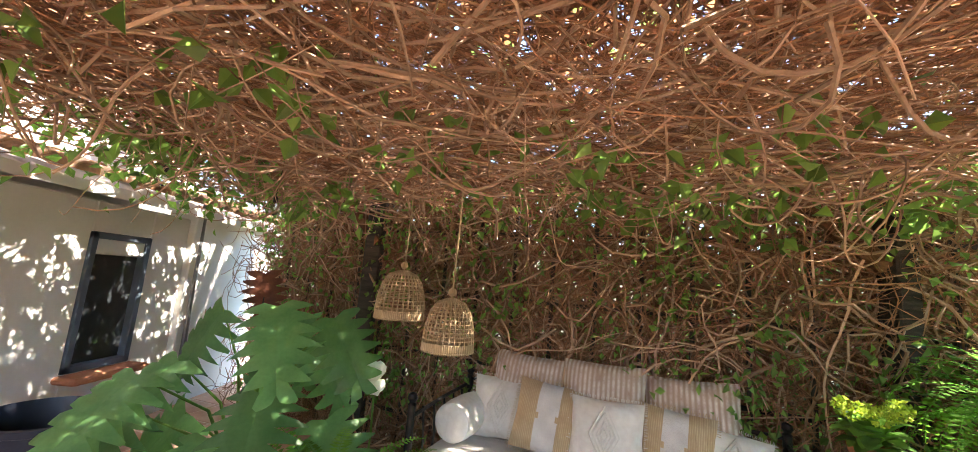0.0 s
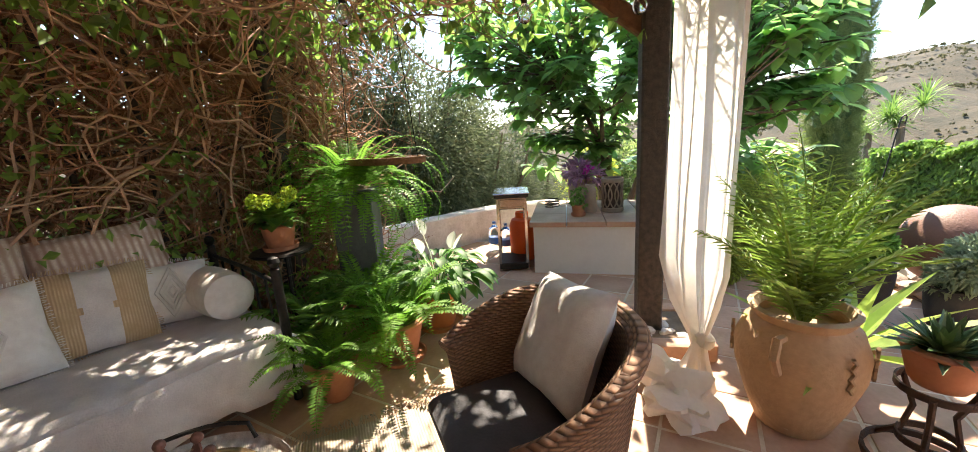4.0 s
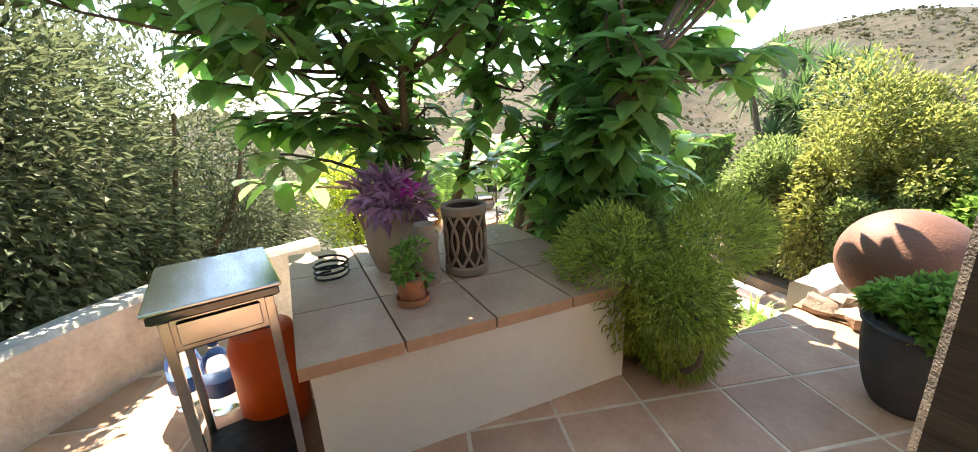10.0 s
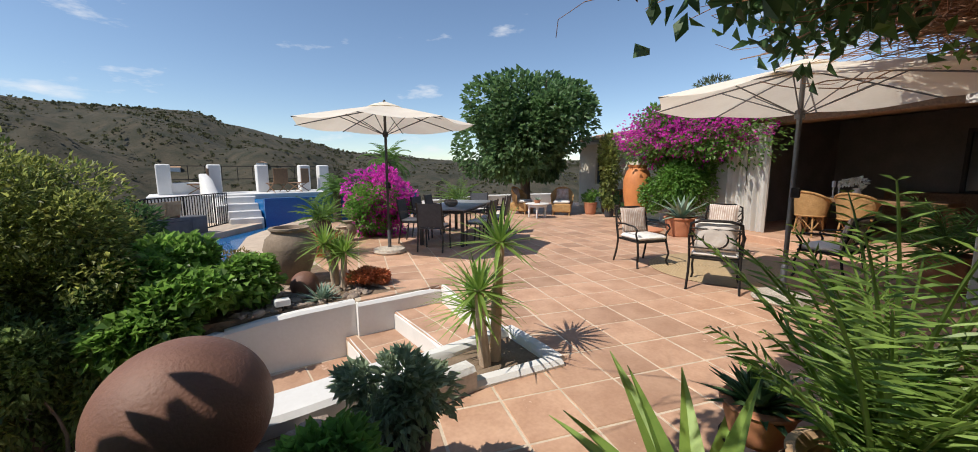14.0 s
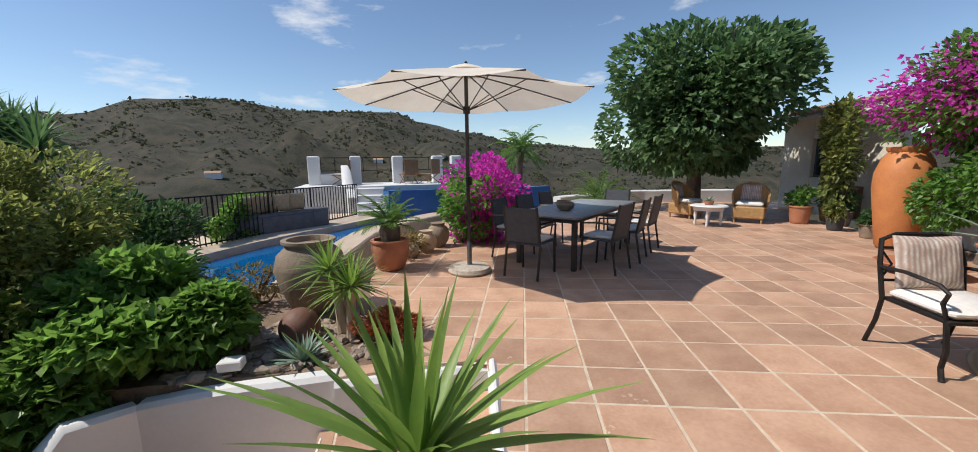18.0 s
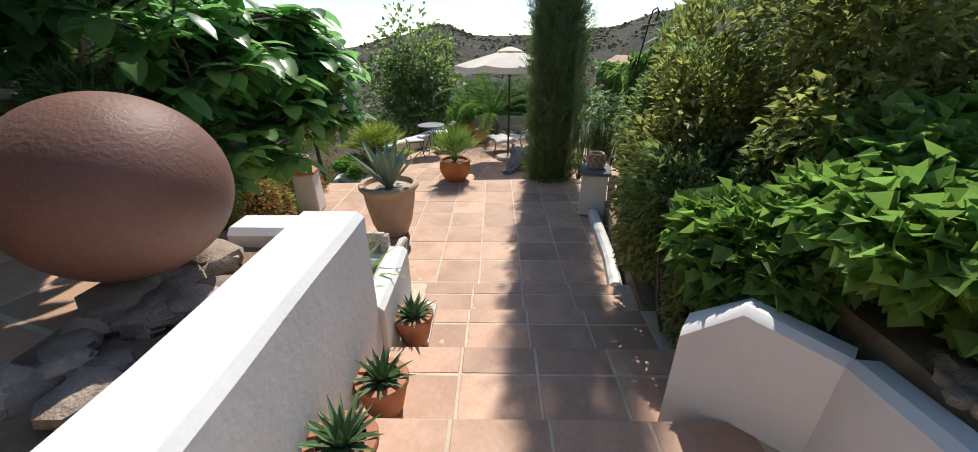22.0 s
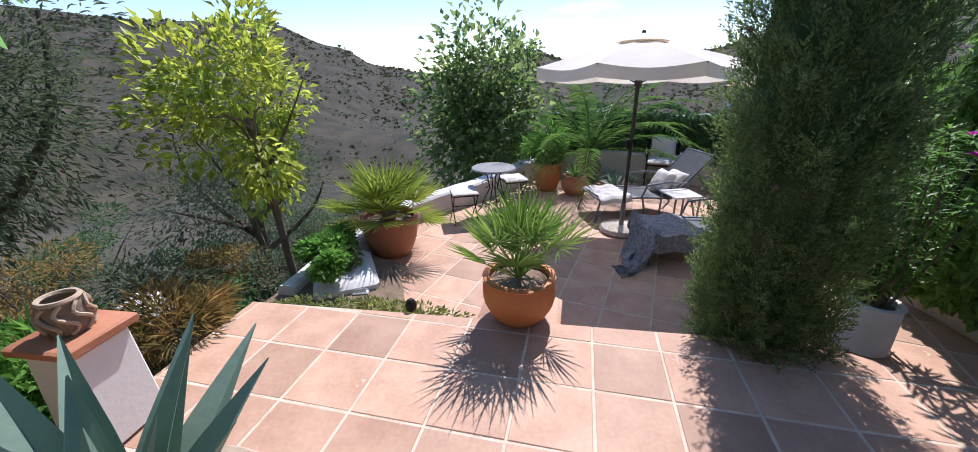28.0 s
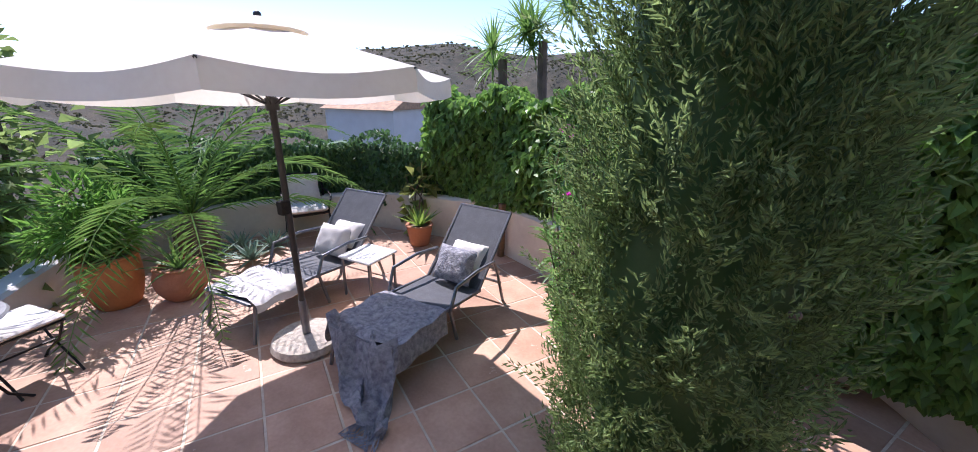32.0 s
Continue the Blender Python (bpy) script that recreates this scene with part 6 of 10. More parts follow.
part("stand_top", Geo().lathe([(0.001, 0.8), (0.19, 0.8), (0.2, 0.81), (0.19, 0.822), (0.001, 0.82)], 28), M["iron"], t)
for i in range(3):
    a = i * 2.094
    part("leg", Geo().tube([(0.05 * math.cos(a), 0.05 * math.sin(a), 0.8), (0.04 * math.cos(a), 0.04 * math.sin(a), 0.4), (0.18 * math.cos(a), 0.18 * math.sin(a), 0)], 0.012, 6), M["iron"], t)
t = potted("hydrangea_pot", 2.02, 2.1, 0.822, "lime green hydrangea in a terracotta pot on the iron stand", 0.105, 0.17, "clay", 0.72, saucer=True)
g = Geo()
for i in range(60):
    a, e = rr.uniform(0, 6.28), rr.uniform(-0.1, 1.2)
    g.big_leaf((0.04 * math.cos(a), 0.04 * math.sin(a), 0.17 + rr.uniform(0, 0.1)), (math.cos(a) * math.cos(e), math.sin(a) * math.cos(e), math.sin(e)), (0, 0, 1), rr.uniform(0.11, 0.17), rr.uniform(0.07, 0.1), 0.9)
part("leaves", g, M["leaf"], t)
for i in range(8):
    a = i * 2.4
    c = (0.11 * math.cos(a) * (1 if i else 0), 0.11 * math.sin(a) * (1 if i else 0), 0.31 + 0.03 * (i % 3))
    q = np.random.RandomState(i).normal(size=(60, 3))
    q /= np.linalg.norm(q, axis=1)[:, None]
    part("flower_head", Geo().leaves(np.array(c) + q * 0.035, q + np.random.RandomState(i + 9).normal(size=q.shape) * 0.8, q, 0.026, 0.024), M["lime"], t)
col = thing("column_planter", 2.78, 1.95, 0, "tall slate grey tapered column planter", "planter", 15)
part("body", Geo().box(0, 0, 0, 0.3, 0.3, 1.08, b=0.012, taper=1.1), M["concrete"], col)
part("rim", Geo().box(0, 0, 1.08, 0.345, 0.345, 0.04, b=0.01), M["concrete"], col)
t = thing("hanging_fern", 2.78, 1.95, 1.1, "large drooping fern spilling from the grey column planter", "fern")
fern(t, 0.02, 58, 0.95, 3, droop=2.7, el=(0.2, 1.3), pinna=0.06)
fern(t, 0.06, 30, 0.62, 5, droop=1.5, el=(0.3, 1.45), pinna=0.06)
fern(t, -0.02, 30, 0.8, 6, droop=2.2, el=(0.0, 0.5), pinna=0.06)
part("root_clump", Geo().ball(0, 0, 0.0, 0.13, 0.13, 0.06, 12, 8, 0.3), M["soil"], t)
t = thing("wooden_hoop", 2.62, 1.6, 1.33, "brown wooden ring tray hung among the ferns", "tray", 62)
part("hoop", Geo().loft([[(q * 0.46 * math.cos(a), q * 0.21 * math.sin(a), z) for q, z in ((1, 0), (1, 0.045), (0.9, 0.045), (0.9, 0))] for a in (2 * math.pi * i / 30 for i in range(31))], False), M["wood"], t)
part("tray_board", Geo().lathe([(0.001, -0.004), (0.43, -0.004), (0.43, 0.008), (0.001, 0.008)], 30, squash=0.46), M["wood"], t)
for s in (-1, 1):
    part("hanger", Geo().tube([(0.43 * s, 0, 0.03), (0.3 * s, 0, 1.3)], 0.004, 4), M["iron"], t)

# ---- left of the daybed ----
t = thing("monstera", -1.6, 3.0, 0, "tall monstera with large split leaves", "plant")


def split_leaf(g, base, d, up, L, W, seed):
    """A heart-shaped leaf, whole along the midrib and cut into lobes towards its edge."""
    r = random.Random(seed)
    p, d, up = Vector(base), Vector(d).normalized(), Vector(up)
    s = d.cross(up).normalized()
    u = s.cross(d)
    k = 7

    def at(t, q, side):
        w = W / 2 * math.sin(math.pi * (0.22 + 0.75 * t)) ** 0.75
        return tuple(p + d * L * (t + q * (-0.14 + 0.34 * t)) + s * side * w * q + u * (0.10 * w * math.sin(q * 3.1) - 0.28 * w * q * q) - u * L * 0.16 * t * t)

    for side in (1, -1):
        for i in range(k):
            t0, t1 = i / k, (i + 1) / k
            cut = r.uniform(0.2, 0.3) / k
            v = [at(t0, 0, side), at(t1, 0, side), at(t1, 0.42, side), at(t0, 0.42, side), at(t0 + cut, 0.75, side), at(t1 - cut, 0.75, side), at(t0 + cut * 1.6, 1.0, side), at(t1 - cut * 2.2, 1.0, side)]
            f = [(0, 1, 2, 3), (3, 2, 5, 4), (4, 5, 7, 6)]
            g.add(v, f if side == -1 else [q[::-1] for q in f])


for i in range(13):
    a, e = i * 2.4, 0.3 + 1.0 * rr.random()
    h = 0.5 + 0.95 * rr.random()
    tip = Vector((0.7 * math.cos(a) * rr.uniform(0.5, 1.1), 0.6 * math.sin(a) * rr.uniform(0.5, 1.1) - 0.15, h))
    part("stalk", Geo().tube([(0, 0, 0.1), (tip.x * 0.4, tip.y * 0.4, h * 0.7), tuple(tip)], [0.014, 0.01, 0.006], 5), M["leaf"], t)
    g = Geo()
    split_leaf(g, tip, (math.cos(a) * 0.6, math.sin(a) * 0.6 - 0.5, -0.75), (0.3 * math.cos(a), -0.8, 0.5), rr.uniform(0.48, 0.62), rr.uniform(0.48, 0.6), i)
    part("split_leaf", g, M["monstera"], t)
part("root_mound", Geo().ball(0, 0, 0.06, 0.2, 0.2, 0.12, 12, 8, 0.3), M["soil"], t)
t = thing("metal_leaf", -2.05, 3.75, 1.25, "rust brown metal leaf ornament", "ornament")
g = Geo()
split_leaf(g, (0, 0, 0.32), (0.15, 0, -1), (0.4, -0.9, 0.0), 0.46, 0.4, 99)
part("leaf_plate", g, M["rust_leaf"], t)
part("rod", Geo().tube([(0.02, 0, 0.1), (0, 0, -1.25)], 0.006, 5), M["iron"], t)
t = potted("fern_pot", -0.75, 2.35, 0, "bright sword fern beside the daybed", 0.17, 0.3, "clay")
fern(t, 0.26, 32, 0.7, 12, droop=1.5, pinna=0.075)
t = potted("fern_pot", -1.25, 2.2, 0, "bright sword fern near the blue tub", 0.15, 0.26, "clay")
fern(t, 0.22, 28, 0.62, 13, droop=1.5, pinna=0.07)
t = thing("tub", -2.72, 2.72, 0, "round dark blue plastic tub with rim", "tub")
part("tub_body", Geo().lathe([(0.27, 0), (0.29, 0.02), (0.335, 0.55), (0.36, 0.56), (0.362, 0.6), (0.34, 0.605), (0.33, 0.56), (0.28, 0.04), (0.001, 0.035)], 32), M["navy"], t)
part("tub_handle", Geo().tube([(0.05 * s, -0.35, 0.5 - 0.04 * math.cos(s)) for s in (-1.5, -1, 0, 1, 1.5)], 0.01, 6), M["navy"], t)
t = thing("demijohn", -2.0, 2.75, 0, "clear greenish glass bottle on the floor", "bottle")
part("bottle", Geo().lathe([(0.001, 0), (0.12, 0.005), (0.135, 0.05), (0.13, 0.2), (0.07, 0.28), (0.03, 0.31), (0.03, 0.36), (0.036, 0.365)], 22), glassy("bottle_glass", (0.75, 0.9, 0.88)), t)
t = thing("orchid_paddle", -0.75, 3.05, 0, "pale cream paddle shaped flower on a thin stem", "flower")
part("stem", Geo().tube([(0, 0, 0), (0.02, 0, 0.5), (0, 0, 0.92)], 0.008, 5), M["leaf"], t)
part("petals", Geo().ball(0, -0.02, 0.95, 0.09, 0.03, 0.07, 12, 8, 0.4).ball(0.02, -0.03, 0.84, 0.07, 0.03, 0.06, 12, 8, 0.4, 3), M["white_flower"], t)
for i, (x, y) in enumerate(((-1.0, 1.9), (-0.86, 1.98))):
    t = thing("lantern", x, y, 0, "small dark metal candle lantern", "lantern", group="candle lanterns")
    part("lantern_base", Geo().lathe([(0.05, 0), (0.06, 0.02), (0.02, 0.06), (0.02, 0.3), (0.06, 0.33), (0.001, 0.34)], 14), M["rusty"], t)
    part("lantern_cup", Geo().lathe([(0.05, 0.34), (0.065, 0.42), (0.06, 0.42), (0.045, 0.345)], 14), M["rusty"], t)

# ---- urn with palm, agave pot, iron stand ----
t = thing("palm_urn", 1.7, -0.86, 0, "large weathered tan clay urn with two handles and a leafy palm", "potted plant")
K = 0.76
part("urn", Geo().lathe([(q * K, h * K) for q, h in ((0.17, 0), (0.2, 0.02), (0.27, 0.2), (0.335, 0.42), (0.345, 0.56), (0.3, 0.69), (0.25, 0.74), (0.27, 0.77), (0.285, 0.8), (0.25, 0.81), (0.22, 0.76), (0.25, 0.68), (0.001, 0.67))], 36, wob=0.006), M["tan_clay"], t)
for a in (2.4, 5.3):
    part("handle", Geo().tube([(K * q * math.cos(a), K * q * math.sin(a), K * h) for q, h in ((0.3, 0.7), (0.39, 0.72), (0.42, 0.62), (0.345, 0.5))], 0.02, 8), M["tan_clay"], t)
for a in (3.4, 4.1, 1.2):
    part("rope_band", Geo().tube([(K * 0.352 * math.cos(a + 0.03 * (-1) ** k), K * 0.352 * math.sin(a + 0.03 * (-1) ** k), K * (0.44 + 0.03 * k)) for k in range(8)], 0.009, 5), M["tan_clay"], t)
feather_palm(t, 0.5, 22, 0.9, 31, "yucca", (1.15, 1.55), 0.6, 0.14, 0.008, 26)
feather_palm(t, 0.5, 16, 0.66, 32, "yucca", (0.95, 1.45), 0.9, 0.15, 0.011, 20)
t = potted("agave_pot", 1.46, -1.24, 0.392, "spiky dark agave in a pot on the iron stand", 0.13, 0.16, "clay", 0.7)
rosette(t, 0.14, 50, 0.2, 0.05, "aloe", 41, (0.0, 1.4), 0.15, 5, 0.4)
t = potted("variegated_agave_pot", 1.96, -1.2, 0, "large green agave with long pointed leaves in a pot", 0.15, 0.26, "clay", 0.7)
rosette(t, 0.23, 18, 0.72, 0.1, "yucca", 42, (0.25, 1.25), 0.3, 6, 0.45)
t = thing("iron_stand", 1.46, -1.24, 0, "rusty iron ring stand with curled feet", "stand")
for zz, q in ((0.36, 0.13), (0.12, 0.1), (0.012, 0.2)):
    part("ring", Geo().loft([[(q * s * math.cos(a), q * s * math.sin(a), zz + h) for s, h in ((1, 0), (1, 0.03), (0.93, 0.03), (0.93, 0))] for a in (2 * math.pi * i / 24 for i in range(25))], False), M["rusty"], t)
for i in range(3):
    a = i * 2.094 + 0.3
    part("strut", Geo().tube([(0.13 * math.cos(a), 0.13 * math.sin(a), 0.38), (0.07 * math.cos(a), 0.07 * math.sin(a), 0.25), (0.1 * math.cos(a), 0.1 * math.sin(a), 0.12), (0.2 * math.cos(a), 0.2 * math.sin(a), 0.01)], 0.012, 6), M["rusty"], t)

# ---- grill corner ----
solid("bench_block", prism([(3.88, 0.56), (3.78, -0.94), (5.0, -0.98), (5.2, 0.54)], 0.52, -0.02), M["plaster"], "white plastered masonry bench block", "bench", kind="structure")
slab = thing("worktop_slab", 0, 0, 0, "terracotta slab top of the masonry bench", "worktop")
for i in range(4):
    for j in range(3):
        f = lambda u, v: (3.84 - 0.1 * u + (1.34 + 0.08 * (1 - u)) * v - 0.02, 0.6 - 1.56 * u)
        u0, u1, v0, v1 = i / 4 + 0.003, (i + 1) / 4 - 0.003, j / 3 + 0.003, (j + 1) / 3 - 0.003
        part("slab_tile", prism([f(u0, v0), f(u1, v0), f(u1, v1), f(u0, v1)], 0.572, 0.52), M["tile"], slab, smooth=False)
t = thing("gas_grill", 4.14, 0.82, 0, "narrow steel framed gas cooker cart with dark glass lid", "grill", 8)
for x in (-0.2, 0.2):
    for y in (-0.15, 0.15):
        part("leg", Geo().box(x, y, 0, 0.03, 0.03, 0.82, b=0.003), M["chrome"], t, smooth=False)
part("lower_tray", Geo().box(0, 0, 0.02, 0.43, 0.33, 0.075), M["iron"], t, smooth=False)
part("drawer_box", Geo().box(0, 0, 0.7, 0.42, 0.32, 0.13), M["chrome"], t, smooth=False)
part("drawer_front", Geo().box(-0.215, 0, 0.725, 0.012, 0.24, 0.085), M["chrome"], t, smooth=False)
part("lid", Geo().box(0, 0, 0.83, 0.5, 0.37, 0.035, b=0.006), M["pane"], t, "dark glass lid", smooth=False)
part("lid_rim", Geo().box(0, 0, 0.865, 0.52, 0.39, 0.014, b=0.004), M["chrome"], t, smooth=False)
t = thing("gas_bottle", 4.42, 0.74, 0, "orange enamelled gas bottle", "gas bottle")
part("cylinder", Geo().lathe([(0.14, 0), (0.15, 0.02), (0.155, 0.06), (0.155, 0.42), (0.13, 0.49), (0.07, 0.52), (0.04, 0.53), (0.001, 0.53)], 26), M["gas"], t)
part("collar", Geo().lathe([(0.08, 0.51), (0.08, 0.58), (0.074, 0.58), (0.074, 0.51)], 20), M["gas"], t)
part("valve", Geo().lathe([(0.025, 0.52), (0.025, 0.57), (0.001, 0.58)], 10), M["chrome"], t)
for i, (x, y) in enumerate(((4.75, 1.15), (4.62, 0.98))):
    t = thing("water_bottle", x, y, 0, "large clear plastic water bottle with a blue label", "bottle", group="water bottles")
    part("bottle", Geo().lathe([(0.001, 0), (0.075, 0.005), (0.08, 0.03), (0.08, 0.25), (0.06, 0.31), (0.022, 0.35), (0.022, 0.375)], 18), M["glass"], t)
    part("label_band", Geo().lathe([(0.0805, 0.11), (0.0815, 0.115), (0.0815, 0.19), (0.0805, 0.195)], 18), M["label_blue"], t)
    part("cap", Geo().lathe([(0.024, 0.37), (0.024, 0.395), (0.001, 0.397)], 12), M["label_blue"], t)
t = thing("handled_urn", 4.62, 0.03, 0.572, "pale clay urn with handles and purple leaved plant", "potted plant")
part("urn", Geo().lathe([(0.1, 0), (0.115, 0.02), (0.15, 0.14), (0.155, 0.22), (0.12, 0.29), (0.14, 0.33), (0.16, 0.345), (0.15, 0.36), (0.12, 0.33), (0.001, 0.31)], 28), M["pale_clay"], t)
for s in (0.9, 4.04):
    part("handle", Geo().tube([(0.14 * math.cos(s), 0.14 * math.sin(s), 0.31), (0.19 * math.cos(s), 0.19 * math.sin(s), 0.29), (0.155 * math.cos(s), 0.155 * math.sin(s), 0.2)], 0.014, 6), M["pale_clay"], t)
mound(t, 0.42, 0.22, 0.15, 330, 0.105, 0.034, "purple", 51)
mound(t, 0.46, 0.05, 0.05, 40, 0.05, 0.03, "magenta", 52, 4, "blossom").location = (-0.14, -0.06, 0.0)
t = potted("small_jade_pot", 4.12, 0.08, 0.572, "little jade plant in a terracotta pot with saucer", 0.075, 0.13, "clay", 0.75, saucer=True)
mound(t, 0.2, 0.11, 0.11, 260, 0.035, 0.026, "leaf", 53)
solid("stone_vase", Geo().lathe([(0.06, 0), (0.066, 0.02), (0.062, 0.2), (0.07, 0.25), (0.05, 0.29), (0.056, 0.32), (0.045, 0.32), (0.001, 0.28)], 20), M["grey_clay"], "slim grey brown clay vase on the bench", "vase", at=pose(4.3, -0.06, 0.572))
t = thing("lattice_lantern", 4.34, -0.3, 0.572, "brown pierced clay lantern cylinder", "lantern")
part("liner", Geo().lathe([(0.1, 0), (0.1, 0.37), (0.085, 0.37), (0.085, 0.02), (0.001, 0.02)], 24), M["rusty"], t)
for k, zz in enumerate((0.0, 0.33)):
    part("band", Geo().lathe([(0.112, zz), (0.122, zz + 0.01), (0.122, zz + 0.045), (0.112, zz + 0.055), (0.1, zz + 0.05), (0.1, zz)], 26), M["grey_clay"], t)
for i in range(10):
    a = i * 0.628
    for q in (0.5, -0.5):
        part("scroll", Geo().tube([(0.111 * math.cos(a + q * math.sin(s * 3.14)), 0.111 * math.sin(a + q * math.sin(s * 3.14)), 0.05 + 0.29 * s) for s in (k / 8 for k in range(9))], 0.008, 5), M["grey_clay"], t)
t = thing("cable_coil", 4.65, 0.38, 0.572, "coiled black garden cable", "cable")
part("coil", Geo().tube([((0.09 + 0.004 * math.sin(k)) * math.cos(k * 0.5), 0.09 * math.sin(k * 0.5), 0.012 + 0.0025 * k) for k in range(40)], 0.007, 5), M["iron"], t)

# ---- trees and shrubs of the grill corner ----
def rubber_tree(x, y, z, label, trunks, volumes, seed):
    """Bare stems and long twigs, each with a whorl of thick leaves; volumes are boxes for the twig tips and how many."""
    t = thing("rubber_tree", x, y, z, label, "tree")
    r = random.Random(seed)
    forks = []
    for i, end in enumerate(trunks):
        pts, rad = branch((0.07 * math.cos(i), 0.07 * math.sin(i), 0), end, 0.06, 0.024, seed + i, 0.18)
        part("trunk", Geo().tube(pts, rad, 7), M["bark"], t)
        forks += [Vector(q) for q in pts[2:]]
    count = 0
    for x0, x1, y0, y1, z0, z1, n in volumes:
        for i in range(n):
            tip = Vector((r.uniform(x0, x1) - x, r.uniform(y0, y1) - y, r.uniform(z0, z1) - z))
            b = min(forks, key=lambda q: (q - tip).length + (0.8 if q.z > tip.z else 0))
            count += 1
            pts, rad = branch(tuple(b), tuple(tip), 0.014, 0.006, seed + 40 + count, 0.08, 4)
            part("twig", Geo().tube(pts, rad, 4), M["bark"], t)
            way = (tip - b).normalized()
            g = Geo()
            for k in range(13):
                q = tip - way * 0.4 * (1 - k / 13) + Vector((0, 0, 0.01))
                az = k * 2.4 + i
                d = Vector((math.cos(az), math.sin(az), r.uniform(-0.9, 0.25))) + way * 0.4
                g.big_leaf(q, d, (0, 0, 1), r.uniform(0.2, 0.3), r.uniform(0.105, 0.145), 0.6, 4, 0.22)
            part("leaf_spray", g, M["rubber"], t)
    return t


rubber_tree(5.5, -0.3, -0.5, "rubber tree with thick glossy leaves over the bench", [(-0.3, 0.5, 2.6), (0.2, -0.4, 3.0), (-0.25, -0.7, 2.5), (0.5, 0.3, 2.9), (-0.4, 0.05, 2.2)], [(4.95, 5.8, -1.7, 1.0, 0.95, 3.1, 95), (4.9, 5.9, 0.6, 1.8, 1.7, 3.3, 45), (4.4, 5.2, -1.1, 0.7, 1.9, 3.2, 50)], 170)
rubber_tree(5.35, -1.0, -1.2, "spreading rubber tree bough reaching over the bench and terrace", [(-0.5, -0.6, 3.2), (0.1, -0.9, 3.6), (-1.3, -0.2, 2.75), (0.1, -0.9, 2.2), (-0.5, -0.8, 1.8)], [(4.2, 5.3, -2.4, -1.0, 1.0, 3.1, 82), (4.0, 4.6, -1.7, -1.1, 1.1, 2.2, 30), (3.9, 4.7, -2.5, -1.7, 1.5, 2.7, 34), (3.6, 4.0, -2.0, -1.6, 2.25, 2.5, 7), (4.8, 6.0, -2.5, -1.5, 0.15, 1.2, 75), (4.2, 5.0, -2.2, -1.2, 0.3, 1.1, 30), (4.5, 5.6, -2.5, -1.9, 0.0, 0.9, 45), (5.7, 6.6, -2.5, -1.6, 0.5, 1.25, 32), (5.75, 6.4, -2.75, -2.2, 0.45, 1.0, 16), (6.0, 6.35, -2.55, -2.35, 0.12, 0.4, 6), (6.3, 6.9, -2.45, -2.1, 0.55, 0.95, 12)], 171)


def tree(name, x, y, z, h, rx, ry, rz, count, L, W, material, label, seed, trunk=0.12, n=16, limbs=7, lean=(0, 0), inner=0.3):
    t = thing(name, x, y, z, label, "tree")
    r = random.Random(seed)
    base = h - rz * 1.3
    part("trunk", Geo().tube([(0, 0, -0.2), (0.1 * trunk + lean[0] * 0.4, lean[1] * 0.4, base * 0.6), (lean[0], lean[1], base + 0.2)], [trunk, trunk * 0.75, trunk * 0.6], 9), M["bark"], t)
    for i in range(limbs):
        a = 6.28 * i / limbs + r.uniform(-0.3, 0.3)
        pts, rad = branch((lean[0], lean[1], base * r.uniform(0.6, 1.0)), (lean[0] + rx * 0.7 * math.cos(a), lean[1] + ry * 0.7 * math.sin(a), h - rz * r.uniform(0.2, 1.1)), trunk * 0.5, trunk * 0.1, seed + i, 0.2)
        part("limb", Geo().tube(pts, rad, 6), M["bark"], t)
    part("crown", crown((lean[0], lean[1], h - rz), (rx, ry, rz), n, count, seed, L, W, inner=inner), M[material], t)
    return t


tree("olive_tree", 6.35, 3.05, -1.8, 6.1, 1.65, 1.8, 2.9, 66000, 0.085, 0.03, "olive", "grey green olive tree beyond the low wall", 61, 0.1)
tree("olive_tree", 7.6, 2.0, -2.3, 5.0, 1.6, 1.8, 2.2, 24000, 0.09, 0.026, "olive", "tall grey green olive tree on the slope", 66, 0.12)
tree("olive_tree", 4.4, 4.4, -1.4, 5.2, 1.8, 1.7, 2.4, 26000, 0.085, 0.022, "olive", "olive tree behind the ferns", 62, 0.1)
shrub("juniper_shrub", 3.8, -1.2, 0.0, 0.5, 0.52, 0.5, 26000, 0.045, 0.011, "juniper", "bright green juniper shrub spilling over the bench end", 63, 12, inner=0.5)
shrub("rosemary_shrub", 4.5, -1.75, -0.1, 0.5, 0.55, 0.48, 9000, 0.07, 0.011, "pitt", "dark rosemary bush beside the planter", 64, 12, inner=0.5)

